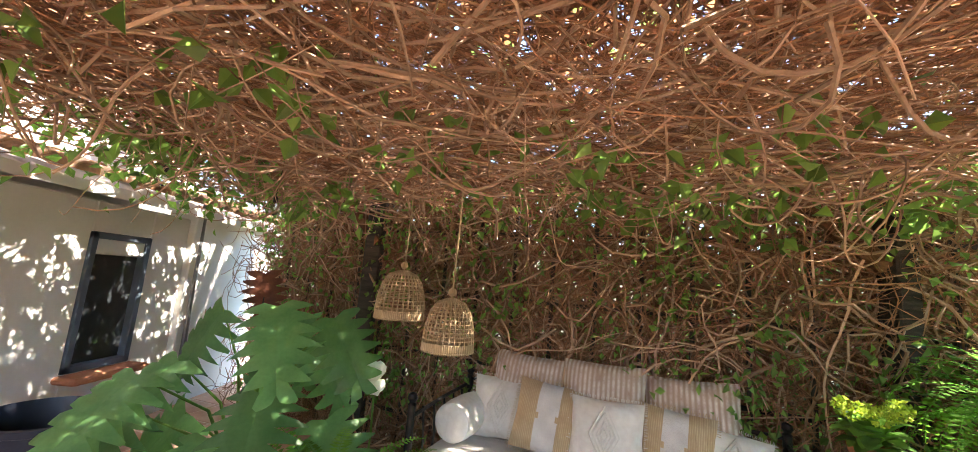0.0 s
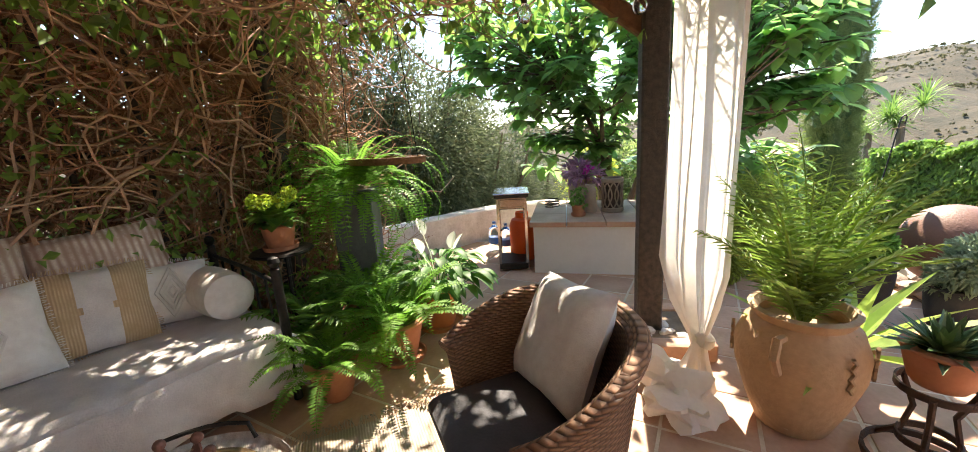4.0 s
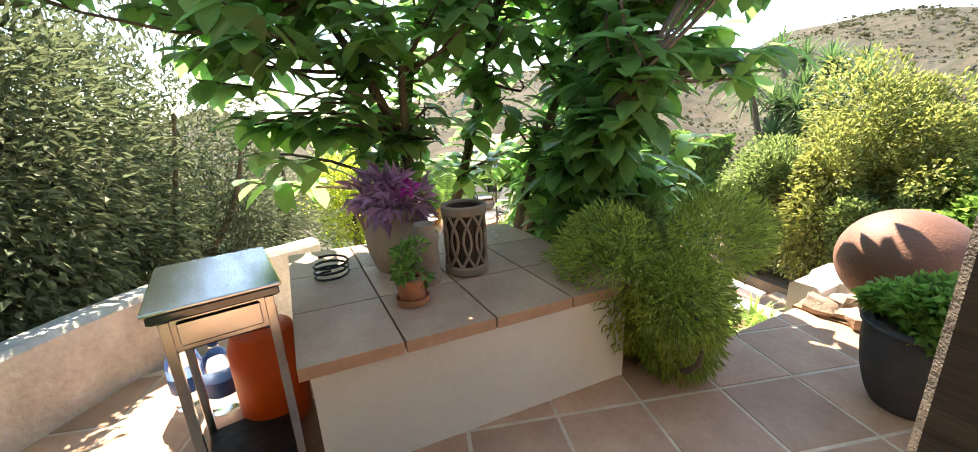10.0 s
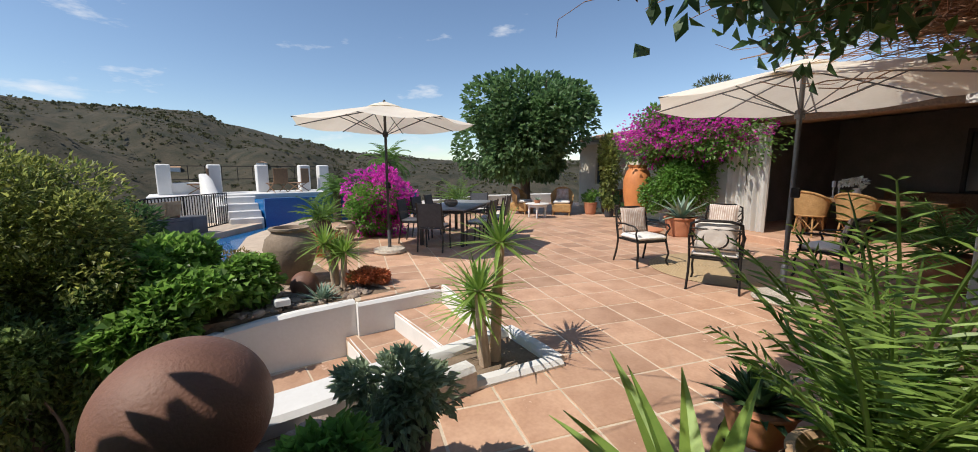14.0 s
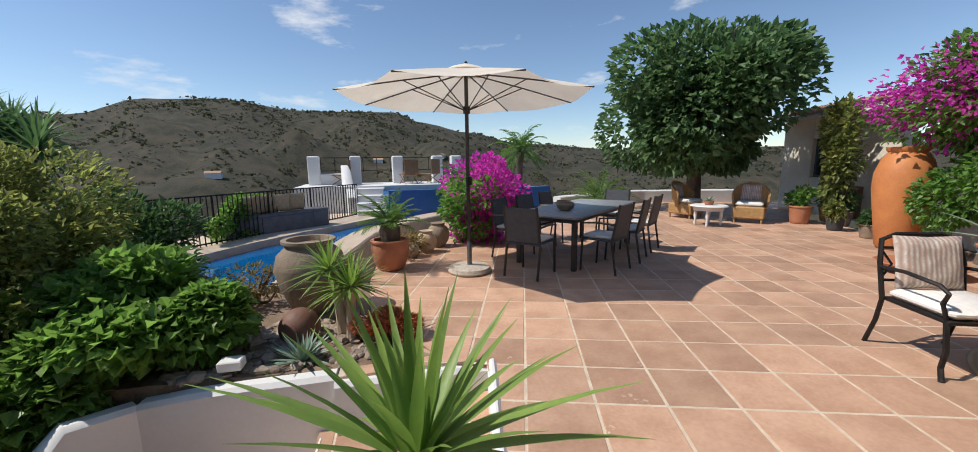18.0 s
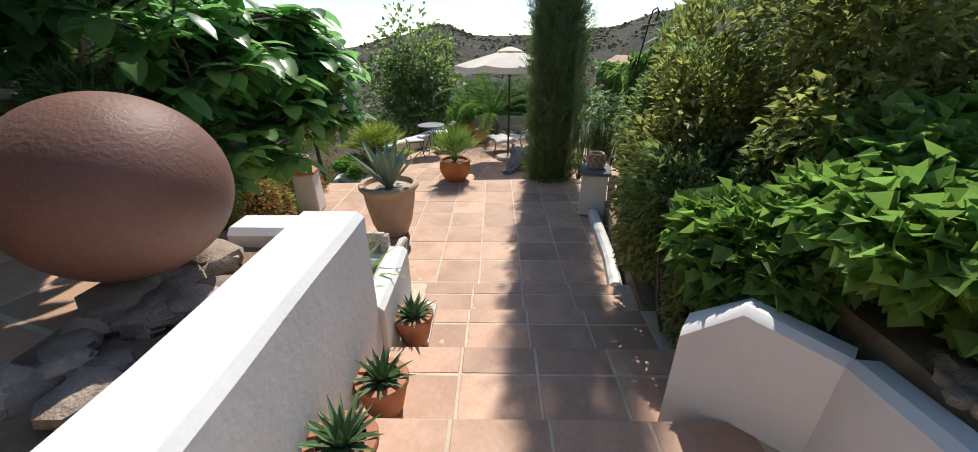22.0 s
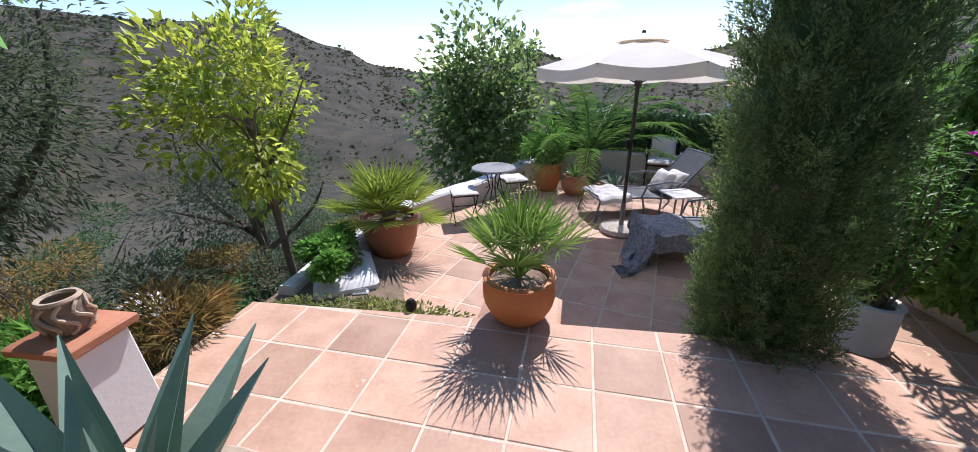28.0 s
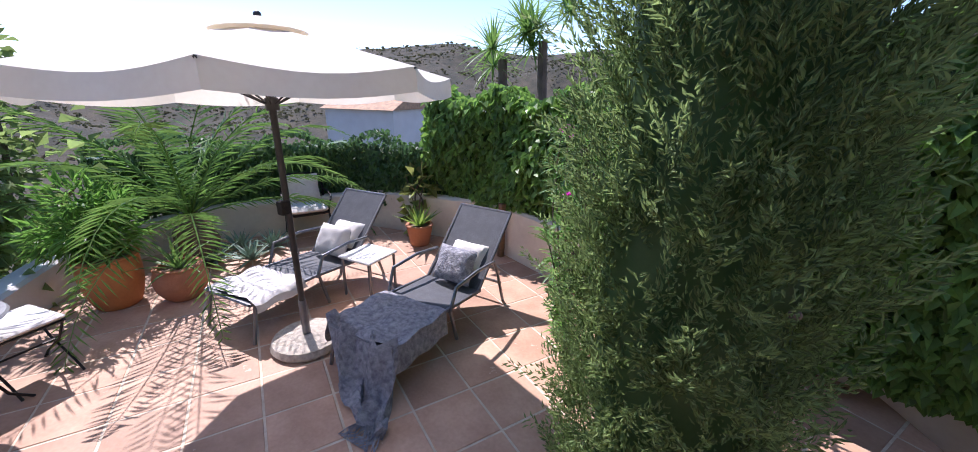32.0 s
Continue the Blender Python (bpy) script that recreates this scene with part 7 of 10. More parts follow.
# ---- parasols ----
def parasol(x, y, z, rz, label, R=1.5, rim=2.22, top=2.6, valance=0.16, tilt=0.0, pole="dark_metal"):
    t = thing("parasol", x, y, z, label, "parasol", rz, group="cream parasols")
    part("base_disc", Geo().lathe([(0.001, 0), (0.27, 0), (0.29, 0.03), (0.27, 0.075), (0.1, 0.09), (0.06, 0.1), (0.001, 0.1)], 26), M["exposed"], t, "round pebble concrete base")
    part("sleeve", Geo().lathe([(0.032, 0.08), (0.032, 0.4), (0.028, 0.41)], 12), M["grey_metal"], t)
    part("pole", Geo().tube([(0, 0, 0.09), (0, 0, top - 0.04)], 0.024, 10), M[pole], t)
    part("crank", Geo().box(0, 0.03, 1.15, 0.06, 0.08, 0.11), M["iron"], t)
    g = Geo()
    K, J = 8, 5
    for k in range(K):
        a0, a1 = 2 * math.pi * k / K, 2 * math.pi * (k + 1) / K
        v, f = [], []
        for i in range(9):
            s = i / 8
            for j in range(J + 1):
                q = 0.02 + 0.98 * j / J
                ax = (1 - s) * math.cos(a0) + s * math.cos(a1)
                ay = (1 - s) * math.sin(a0) + s * math.sin(a1)
                sagg = 0.05 * math.sin(math.pi * s) * q * q
                v.append((R * q * ax * (1 - 0.03 * math.sin(math.pi * s) * q), R * q * ay * (1 - 0.03 * math.sin(math.pi * s) * q), top - (top - rim) * q ** 1.08 - sagg))
            if valance:
                v.append((R * ax * 1.003, R * ay * 1.003, rim - valance - 0.02 * math.sin(math.pi * s) - sagg * 0.3))
        m = J + 1 + (1 if valance else 0)
        for i in range(8):
            for j in range(m - 1):
                a = i * m + j
                f.append((a, a + 1, a + m + 1, a + m))
        g.add(v, f)
    can = part("canopy", g, M["canvas"], t, "cream canvas canopy")
    part("vent_cap", Geo().lathe([(0.3, top - 0.045), (0.2, top - 0.0), (0.05, top + 0.045), (0.001, top + 0.05)], 16), M["canvas"], t)
    part("finial", Geo().ball(0, 0, top + 0.06, 0.025), M[pole], t)
    for k in range(K):
        a = 2 * math.pi * k / K
        c, s = math.cos(a), math.sin(a)
        rib = part("rib", Geo().tube([(0.03 * c, 0.03 * s, top - 0.06), (R * 0.5 * c, R * 0.5 * s, top - (top - rim) * 0.5 - 0.025), (R * c, R * s, rim - 0.01)], 0.009, 5), M[pole], t)
        part("strut", Geo().tube([(0.03 * c, 0.03 * s, top - 0.5), (R * 0.5 * c, R * 0.5 * s, top - (top - rim) * 0.5 - 0.03)], 0.007, 5), M[pole], rib)
    part("hub", Geo().lathe([(0.045, top - 0.54), (0.045, top - 0.46), (0.03, top - 0.45)], 12), M[pole], t)
    if tilt:
        axis = Vector((math.sin(radians(rz)), math.cos(radians(rz)), 0))
        turn = Matrix.Translation((0, 0, top - 0.3)) @ Matrix.Rotation(radians(tilt), 4, axis) @ Matrix.Translation((0, 0, 0.3 - top))
        for ob in t.children:
            if ob.name.split(".")[0] in ("canopy", "vent_cap", "finial", "rib", "hub"):
                ob.matrix_local = turn
    return t


parasol(0.48, -7.42, 0, 10, "large cream parasol over the dining table", 1.55, 2.25, 2.58, 0.0)
parasol(-1.98, -2.22, 0, 10, "large cream parasol beside the garden chairs", 1.5, 2.2, 2.52, 0.0, pole="grey_metal")


# ---- dining set ----
t = thing("dining_table", -1.42, -8.12, 0, "long dark metal dining table with a grey stone top", "table", 41)
part("tabletop", Geo().box(0, 0, 0.7, 2.5, 1.02, 0.035, b=0.01), M["grey_stone"], t, "mottled grey top")
part("apron", Geo().box(0, 0, 0.645, 2.4, 0.92, 0.055), M["dark_metal"], t, smooth=False)
for x in (-1.12, 1.12):
    for y in (-0.42, 0.42):
        part("leg", Geo().box(x, y, 0, 0.065, 0.065, 0.66), M["dark_metal"], t, smooth=False)


def sling_chair(m):
    t = thing("dining_chair", 0, 0, 0, "dark brown metal dining chair with woven sling and pale seat pad", "chair", group="dining chairs")
    t.matrix_world = m
    part("seat", Geo().box(0, 0, 0.42, 0.46, 0.46, 0.025), M["mesh_fabric"], t)
    part("seat_pad", Geo().box(0, 0, 0.446, 0.43, 0.43, 0.045, b=0.018), M["cushion"], t, "pale seat pad")
    part("backrest", Geo().add([(-0.22, 0.2, 0.45), (0.22, 0.2, 0.45), (0.21, 0.27, 0.88), (-0.21, 0.27, 0.88), (-0.22, 0.22, 0.45), (0.22, 0.22, 0.45), (0.21, 0.29, 0.88), (-0.21, 0.29, 0.88)], [(0, 1, 2, 3), (7, 6, 5, 4), (0, 4, 5, 1), (1, 5, 6, 2), (2, 6, 7, 3), (3, 7, 4, 0)]), M["mesh_fabric"], t, "dark woven sling", smooth=False)
    for s in (-1, 1):
        part("front_leg", Geo().tube([(s * 0.235, -0.22, 0), (s * 0.235, -0.2, 0.44)], 0.016, 6), M["dark_metal"], t)
        part("rear_leg", Geo().tube([(s * 0.235, 0.27, 0), (s * 0.235, 0.2, 0.42), (s * 0.225, 0.29, 0.9)], 0.016, 6), M["dark_metal"], t)
        part("armrest", Geo().tube([(s * 0.25, 0.23, 0.65), (s * 0.25, 0.0, 0.66), (s * 0.25, -0.2, 0.64), (s * 0.235, -0.2, 0.44)], 0.014, 6), M["dark_metal"], t)
    part("stretcher", Geo().tube([(-0.235, -0.2, 0.42), (0.235, -0.2, 0.42)], 0.012, 6), M["dark_metal"], t)
    return t


TBL = pose(-1.42, -8.12, 0, 0, 0, 41)
first = sling_chair(TBL @ pose(-0.75, 0.72, 0, 0, 0, 0))
for x, y, a in ((0.02, 0.74, 4), (0.78, 0.7, -5), (-0.75, -0.74, 180), (0.05, -0.72, 176), (0.8, -0.7, 185), (1.52, 0.0, -88), (-1.52, 0.02, 92)):
    copy_thing(first, TBL @ pose(x, y, 0, 0, 0, a))
for x, y, q in ((0.62, 0.05, 0.13), (0.42, -0.08, 0.11)):
    solid("bowl", Geo().lathe([(q * 0.5, 0), (q * 0.9, 0.04), (q, 0.09), (q * 0.85, 0.125), (q * 0.75, 0.12), (q * 0.85, 0.08), (0.001, 0.03)], 22), M["grey_clay"], "round brown clay bowl on the dining table", "bowl", "bowls on the table", at=TBL @ pose(x, y, 0.735))


# ---- iron garden chairs round the rug ----
def garden_chair(m, striped):
    t = thing("garden_chair", 0, 0, 0, "black iron garden armchair with cream pad and striped cushion" if striped else "black iron garden armchair with oval scroll back and cream pad", "chair", group="iron garden chairs")
    t.matrix_world = m
    part("seat_frame", Geo().box(0, 0, 0.37, 0.52, 0.5, 0.03), M["iron"], t)
    part("seat_pad", Geo().box(0, -0.01, 0.4, 0.5, 0.48, 0.075, b=0.03), M["cushion"], t, "cream seat pad")
    part("back_frame", Geo().tube([(-0.27, 0.24, 0.38), (-0.28, 0.29, 0.65), (-0.26, 0.33, 0.82), (-0.15, 0.35, 0.86), (0.15, 0.35, 0.86), (0.26, 0.33, 0.82), (0.28, 0.29, 0.65), (0.27, 0.24, 0.38)], 0.017, 6), M["iron"], t)
    for z, y in ((0.52, 0.265), (0.76, 0.318)):
        part("back_rail", Geo().tube([(-0.275, y, z), (0.275, y, z)], 0.011, 6), M["iron"], t)
    part("oval", Geo().tube([(0.13 * math.cos(a), 0.292 + 0.022 * math.sin(a), 0.64 + 0.115 * math.sin(a)) for a in (2 * math.pi * i / 22 for i in range(23))], 0.011, 6, False), M["iron"], t)
    for s in (-1, 1):
        part("back_scroll", Geo().tube([(s * 0.27, 0.27, 0.54), (s * 0.2, 0.29, 0.64), (s * 0.27, 0.31, 0.75)], 0.009, 5), M["iron"], t)
        part("front_leg", Geo().tube([(s * 0.25, -0.22, 0.39), (s * 0.27, -0.27, 0.2), (s * 0.255, -0.24, 0.08), (s * 0.275, -0.28, 0)], 0.016, 6), M["iron"], t)
        part("rear_leg", Geo().tube([(s * 0.27, 0.24, 0.38), (s * 0.27, 0.27, 0.2), (s * 0.28, 0.33, 0)], 0.016, 6), M["iron"], t)
        part("armrest", Geo().tube([(s * 0.28, 0.29, 0.62), (s * 0.3, 0.05, 0.64), (s * 0.3, -0.2, 0.62), (s * 0.29, -0.25, 0.58), (s * 0.27, -0.2, 0.5), (s * 0.25, -0.22, 0.39)], 0.014, 6), M["iron"], t)
    part("back_cushion", pillow(0.46, 0.4, 0.13, 9), M["stripe" if striped else "cushion"], t).matrix_local = pose(0, 0.2, 0.47, -12, 0, 0)
    return t


garden_chair(pose(-2.35, -4.2, 0, 0, 0, 160), True)
garden_chair(pose(-1.98, -2.95, 0, 0, 0, -68), False)
garden_chair(pose(-3.5, -2.2, 0, 0, 0, -10), True)
garden_chair(pose(-3.85, -3.75, 0, 0, 0, 100), True)
solid("round_rug", Geo().lathe([(0.001, 0.003), (1.05, 0.003), (1.07, 0.009), (1.05, 0.015), (0.001, 0.015)], 60), M["ring_jute"], "large round coiled jute rug on the terrace", "rug", at=pose(-3.05, -3.25, 0))
solid("woven_pouf", Geo().lathe([(0.15, 0), (0.2, 0.03), (0.215, 0.16), (0.2, 0.3), (0.15, 0.34), (0.001, 0.345)], 24), M["basket"], "low woven rope stool", "stool", at=pose(-5.25, -4.6, 0))

# ---- along the house front ----
t = thing("orange_jar", -6.3, -6.95, 0, "tall orange clay oil jar by the house", "jar")
part("jar", Geo().lathe([(0.2, 0), (0.24, 0.05), (0.3, 0.5), (0.36, 0.95), (0.355, 1.2), (0.29, 1.42), (0.22, 1.52), (0.25, 1.56), (0.25, 1.6), (0.2, 1.6), (0.18, 1.52), (0.001, 1.5)], 36), M["orange_clay"], t)
t = thing("clay_dish", -4.95, -5.85, 0, "wide shallow terracotta dish on the tiles", "dish")
part("dish", Geo().lathe([(0.16, 0), (0.3, 0.03), (0.42, 0.12), (0.44, 0.13), (0.42, 0.14), (0.3, 0.06), (0.001, 0.04)], 30), M["clay"], t)
t = potted("agave_pot", -5.45, -5.25, 0, "blue grey agave in a wide terracotta pot", 0.34, 0.42, "clay", 0.75)
rosette(t, 0.38, 26, 0.78, 0.12, "agave", 71, (0.2, 1.35), 0.35, 6, 0.5, whole=False)
t = thing("bougainvillea", -6.35, -5.95, 0, "large bougainvillea covered with magenta bracts on the house wall", "climber")
part("stem", Geo().tube([(0.1, 0, 0), (0.0, 0.1, 1.0), (-0.15, 0.1, 2.2)], [0.07, 0.05, 0.03], 7).tube([(0.1, 0.2, 0), (0.1, -0.3, 1.1), (-0.1, -0.6, 2.3)], [0.05, 0.04, 0.02], 7), M["bark"], t)
part("foliage", crown((0.1, 0.0, 1.55), (0.75, 1.15, 1.4), 16, 12000, 72, 0.085, 0.055), M["leaf"], t)
p, d, rg = lobes((0.1, 0.2, 2.35), (0.95, 2.0, 0.85), 30, 5200, 73, inner=0.6)
keep = (p[:, 2] > 1.5) | (rg.rand(len(p)) < 0.25)
part("bract", Geo().leaves(p[keep], d[keep], rg.normal(size=p[keep].shape) + np.array([0, 0, 1.0]), 0.075, 0.06), M["magenta"], t, "magenta bracts")
part("trailing_foliage", crown((0.1, 0.2, 2.3), (0.9, 2.0, 0.8), 24, 8000, 74, 0.09, 0.055), M["leaf"], t)
shrub("olive_bush", -7.9, -5.6, 2.2, 1.0, 1.5, 0.8, 5000, 0.1, 0.03, "olive", "feathery grey green tree behind the house roof", 75, 9)
t = thing("door_curtain", HX, HY, 0, "long white linen curtains gathered at the house opening", "curtain", HA)
part("cloth", curtain("c", [(-0.68, -0.12, z, 0.5 if z < 2.4 else 0.46, 0.05, 0) for z in (2.4, 1.8, 1.2, 0.6, 0.16)], "", 9), M["curtain"], t)
part("cloth", curtain("c", [(-0.22, -0.1, z, 0.5 if z < 2.4 else 0.46, 0.05, 0) for z in (2.4, 1.8, 1.2, 0.6, 0.16)], "", 8), M["curtain"], t)
H = lambda x, y, z, a=0: HOUSE @ pose(x, y, z, 0, 0, a)
t = thing("indoor_table", 0, 0, 0, "heavy brown wooden table inside the opening", "table")
t.matrix_world = H(1.1, 1.15, 0.14)
part("tabletop", Geo().box(0, 0, 0.68, 2.2, 0.85, 0.07), M["wood"], t, smooth=False)
for x in (-0.98, 0.98):
    for y in (-0.32, 0.32):
        part("leg", Geo().box(x, y, 0, 0.13, 0.13, 0.68), M["wood"], t, smooth=False)


def rattan_chair(m):
    t = thing("rattan_chair", 0, 0, 0, "honey coloured rattan tub chair at the wooden table", "chair", group="rattan chairs")
    t.matrix_world = m
    part("seat", Geo().lathe([(0.001, 0.4), (0.24, 0.4), (0.26, 0.42), (0.24, 0.45), (0.001, 0.45)], 22), M["rattan"], t)
    rings = []
    for i in range(17):
        a = radians(160 + 220 * i / 16)
        top = 0.68 + 0.2 * math.sin(math.pi * i / 16)
        rings.append([(0.25 * math.cos(a), 0.25 * math.sin(a), 0.44), (0.3 * math.cos(a), 0.3 * math.sin(a), top), (0.285 * math.cos(a), 0.285 * math.sin(a), top), (0.235 * math.cos(a), 0.235 * math.sin(a), 0.44)])
    part("backrest", Geo().loft(rings), M["rattan"], t)
    part("rim", Geo().tube([(0.3 * math.cos(a), 0.3 * math.sin(a), 0.69 + 0.2 * math.sin(math.pi * i / 16)) for i, a in ((i, radians(160 + 220 * i / 16)) for i in range(17))], 0.02, 6), M["rattan"], t)
    for i in range(4):
        a = 0.785 + i * 1.571
        part("leg", Geo().tube([(0.2 * math.cos(a), 0.2 * math.sin(a), 0.41), (0.25 * math.cos(a), 0.25 * math.sin(a), 0)], 0.016, 6), M["rattan"], t)
        part("brace", Geo().tube([(0.23 * math.cos(a), 0.23 * math.sin(a), 0.14), (0.2 * math.cos(a + 0.8), 0.2 * math.sin(a + 0.8), 0.34), (0.23 * math.cos(a + 1.571), 0.23 * math.sin(a + 1.571), 0.14)], 0.01, 5), M["rattan"], t)


rattan_chair(H(0.55, 0.42, 0.14, 0))
rattan_chair(H(1.3, 0.42, 0.14, 6))
t = thing("flower_vase", 0, 0, 0, "vase of pale flowers on the indoor table", "vase")
t.matrix_world = H(0.85, 1.2, 0.89)
part("vase", Geo().lathe([(0.05, 0), (0.08, 0.06), (0.06, 0.16), (0.07, 0.2), (0.06, 0.2), (0.001, 0.1)], 18), M["marble"], t)
mound(t, 0.3, 0.2, 0.14, 240, 0.06, 0.05, "white_flower", 81, 7, "blossom")
for x in (0.5, 0.6):
    solid("candlestick", Geo().lathe([(0.04, 0), (0.012, 0.03), (0.012, 0.2), (0.03, 0.21), (0.03, 0.33), (0.001, 0.34)], 12), M["cushion"], "tall candle on a dark holder", "candle", "candles", at=H(x, 1.1, 0.89))
t = thing("mirror_frame", 0, 0, 0, "tall dark framed mirror leaning at the back of the room", "mirror")
t.matrix_world = H(1.6, 4.2, 0.9)
part("frame", Geo().box(0, 0, 0, 1.1, 0.06, 0.07).box(0, 0, 1.33, 1.1, 0.06, 0.07).box(-0.52, 0, 0, 0.07, 0.06, 1.4).box(0.52, 0, 0, 0.07, 0.06, 1.4), M["dark_wood"], t, smooth=False)
part("pane", Geo().box(0, 0.02, 0.05, 1.0, 0.02, 1.3), M["pane"], t, smooth=False)
t = thing("sideboard", 0, 0, 0, "long dark wooden sideboard in the dim room", "cabinet")
t.matrix_world = H(1.0, 3.95, 0.14)
part("body", Geo().box(0, 0, 0.08, 2.0, 0.42, 0.72), M["wood"], t, smooth=False)
for x in (-0.66, 0, 0.66):
    part("door", Geo().box(x, -0.22, 0.14, 0.6, 0.02, 0.6), M["wood"], t, smooth=False)
t = potted("house_palm_pot", -3.95, -1.2, 0, "potted palm in a brown clay pot near the house", 0.27, 0.45, "clay", 0.75)
feather_palm(t, 0.4, 16, 0.95, 91, "palm", (0.4, 1.4), 1.3, 0.3, 0.022, 20)
solid("tall_vase", Geo().lathe([(0.14, 0), (0.17, 0.05), (0.24, 0.5), (0.22, 0.85), (0.1, 1.2), (0.09, 1.55), (0.13, 1.62), (0.1, 1.62), (0.06, 1.5), (0.001, 1.4)], 26), M["pale_clay"], "tall slender pale clay vase by the white wall", "vase", at=H(3.5, -0.4, 0))

# ---- far corner under the fig tree ----
tree("fig_tree", -6.7, -11.9, 0, 5.4, 2.5, 2.5, 2.4, 15000, 0.19, 0.14, "fig", "large spreading fig tree with dark broad leaves", 101, 0.22, 15, 9, inner=0.5)
t = thing("side_table", -5.3, -9.75, 0, "low round white table with turned legs", "table")
part("tabletop", Geo().lathe([(0.001, 0.42), (0.36, 0.42), (0.38, 0.435), (0.36, 0.455), (0.001, 0.455)], 28), M["plaster"], t)
part("apron", Geo().lathe([(0.3, 0.34), (0.3, 0.42), (0.28, 0.42), (0.28, 0.34)], 24), M["plaster"], t)
for i in range(4):
    a = 0.785 + i * 1.571
    part("leg", Geo().lathe([(0.02, 0), (0.03, 0.05), (0.022, 0.12), (0.036, 0.22), (0.03, 0.36)], 10, (0.25 * math.cos(a), 0.25 * math.sin(a), 0)), M["plaster"], t)
t = potted("aloe_bowl", -5.3, -9.75, 0.455, "small spiky aloe in a bowl on the white table", 0.1, 0.09, "clay", 0.8)
rosette(t, 0.08, 16, 0.2, 0.03, "agave", 102, (0.3, 1.3), 0.3)
for x, y, a in ((-5.75, -11.0, 200), (-6.55, -9.9, 130)):
    t = thing("cane_armchair", x, y, 0, "woven cane armchair with cream striped cushion", "armchair", a, group="cane armchairs")
    part("seat", Geo().box(0, 0, 0.1, 0.62, 0.6, 0.28, b=0.03), M["rattan"], t)
    part("seat_pad", Geo().box(0, -0.02, 0.38, 0.54, 0.54, 0.1, b=0.04), M["cushion"], t)
    part("backrest", Geo().loft([[(0.34 * math.cos(b), 0.32 * math.sin(b), 0.3), (0.38 * math.cos(b), 0.37 * math.sin(b), 0.62 + 0.3 * math.sin(b)), (0.34 * math.cos(b), 0.33 * math.sin(b), 0.62 + 0.3 * math.sin(b)), (0.3 * math.cos(b), 0.28 * math.sin(b), 0.3)] for b in (math.pi * i / 16 for i in range(17))]), M["rattan"], t)
    part("cushion", pillow(0.44, 0.4, 0.14, 5), M["stripe"], t).matrix_local = pose(0, 0.2, 0.47, -14, 0, 0)
    for sx in (-0.26, 0.26):
        for sy in (-0.26, 0.26):
            part("leg", Geo().tube([(sx, sy, 0.12), (sx, sy, 0)], 0.022, 6), M["rattan"], t)
t = thing("drawer_chest", -9.2, -9.5, 0, "small orange wood chest of drawers against the annexe", "cabinet", 62)
part("body", Geo().box(0, 0, 0.05, 0.9, 0.45, 0.75), M["wood"], t, smooth=False)
for k in range(3):
    dr = part("drawer", Geo().box(0, -0.235, 0.1 + 0.23 * k, 0.8, 0.02, 0.2), M["orange_clay"], t, smooth=False)
    part("knob", Geo().ball(0, -0.255, 0.2 + 0.23 * k, 0.02), M["iron"], dr)
for i, (x, y, q, h, L) in enumerate(((-7.4, -9.4, 0.22, 0.4, 0.4), (-7.9, -8.9, 0.2, 0.32, 0.35), (-7.2, -8.5, 0.16, 0.28, 0.3), (-8.3, -9.4, 0.24, 0.36, 0.45), (-6.9, -7.7, 0.16, 0.26, 0.25))):
    t = potted("house_pot", x, y, 0, "potted green plant in a dull clay pot by the house", q, h, ("clay", "grey_clay", "charcoal")[i % 3], 0.75)
    mound(t, h + L * 0.45, L * 0.7, L * 0.6, 500, 0.1, 0.05, ("leaf", "dark_leaf", "yellow_leaf")[i % 3], 110 + i)
shrub("wall_creeper", -7.75, -9.0, 0.3, 0.35, 0.45, 1.15, 1800, 0.12, 0.09, "yellow_leaf", "yellow green creeper climbing the annexe wall", 117)
t = thing("cycad", -4.2, -12.6, 0, "low spreading cycad behind the dining table", "plant")
part("trunk", Geo().ball(0, 0, 0.2, 0.22, 0.22, 0.25), M["bark"], t)
feather_palm(t, 0.35, 34, 1.15, 118, "palm", (0.0, 1.2), 1.0, 0.2, 0.016, 22)
wall("wall_far", [(-3.2, -13.3), (-6.8, -14.7), (-11, -13.6)], 0.3, 0.42, -2.0, "plaster", "low white wall at the end of the terrace")

# ---- bougainvillea and pots by the pool ----
t = thing("bougainvillea", -0.1, -9.6, 0, "magenta bougainvillea mound beside the pool", "shrub")
part("foliage", crown((0, 0, 0.6), (0.74, 0.98, 0.72), 18, 6500, 121, 0.08, 0.05), M["leaf"], t)
p, d, rg = lobes((0, 0, 0.72), (0.8, 1.05, 0.85), 26, 5200, 122, inner=0.6)
part("bract", Geo().leaves(p, d, rg.normal(size=p.shape) + np.array([0, 0, 1.0]), 0.085, 0.07), M["magenta"], t, "magenta bracts")
part("stem", Geo().tube([(0, 0, -0.1), (0.1, 0, 0.5)], 0.03, 6), M["bark"], t)
t = potted("cycad_pot", 1.5, -7.85, 0, "small cycad in a rounded terracotta pot by the pool", 0.25, 0.42, "clay", 0.68, 0.03)
part("trunk", Geo().ball(0, 0, 0.5, 0.14, 0.14, 0.2, 14, 9, 0.2), M["bark"], t)
feather_palm(t, 0.62, 30, 0.55, 123, "palm", (0.1, 1.25), 0.9, 0.12, 0.012, 20)
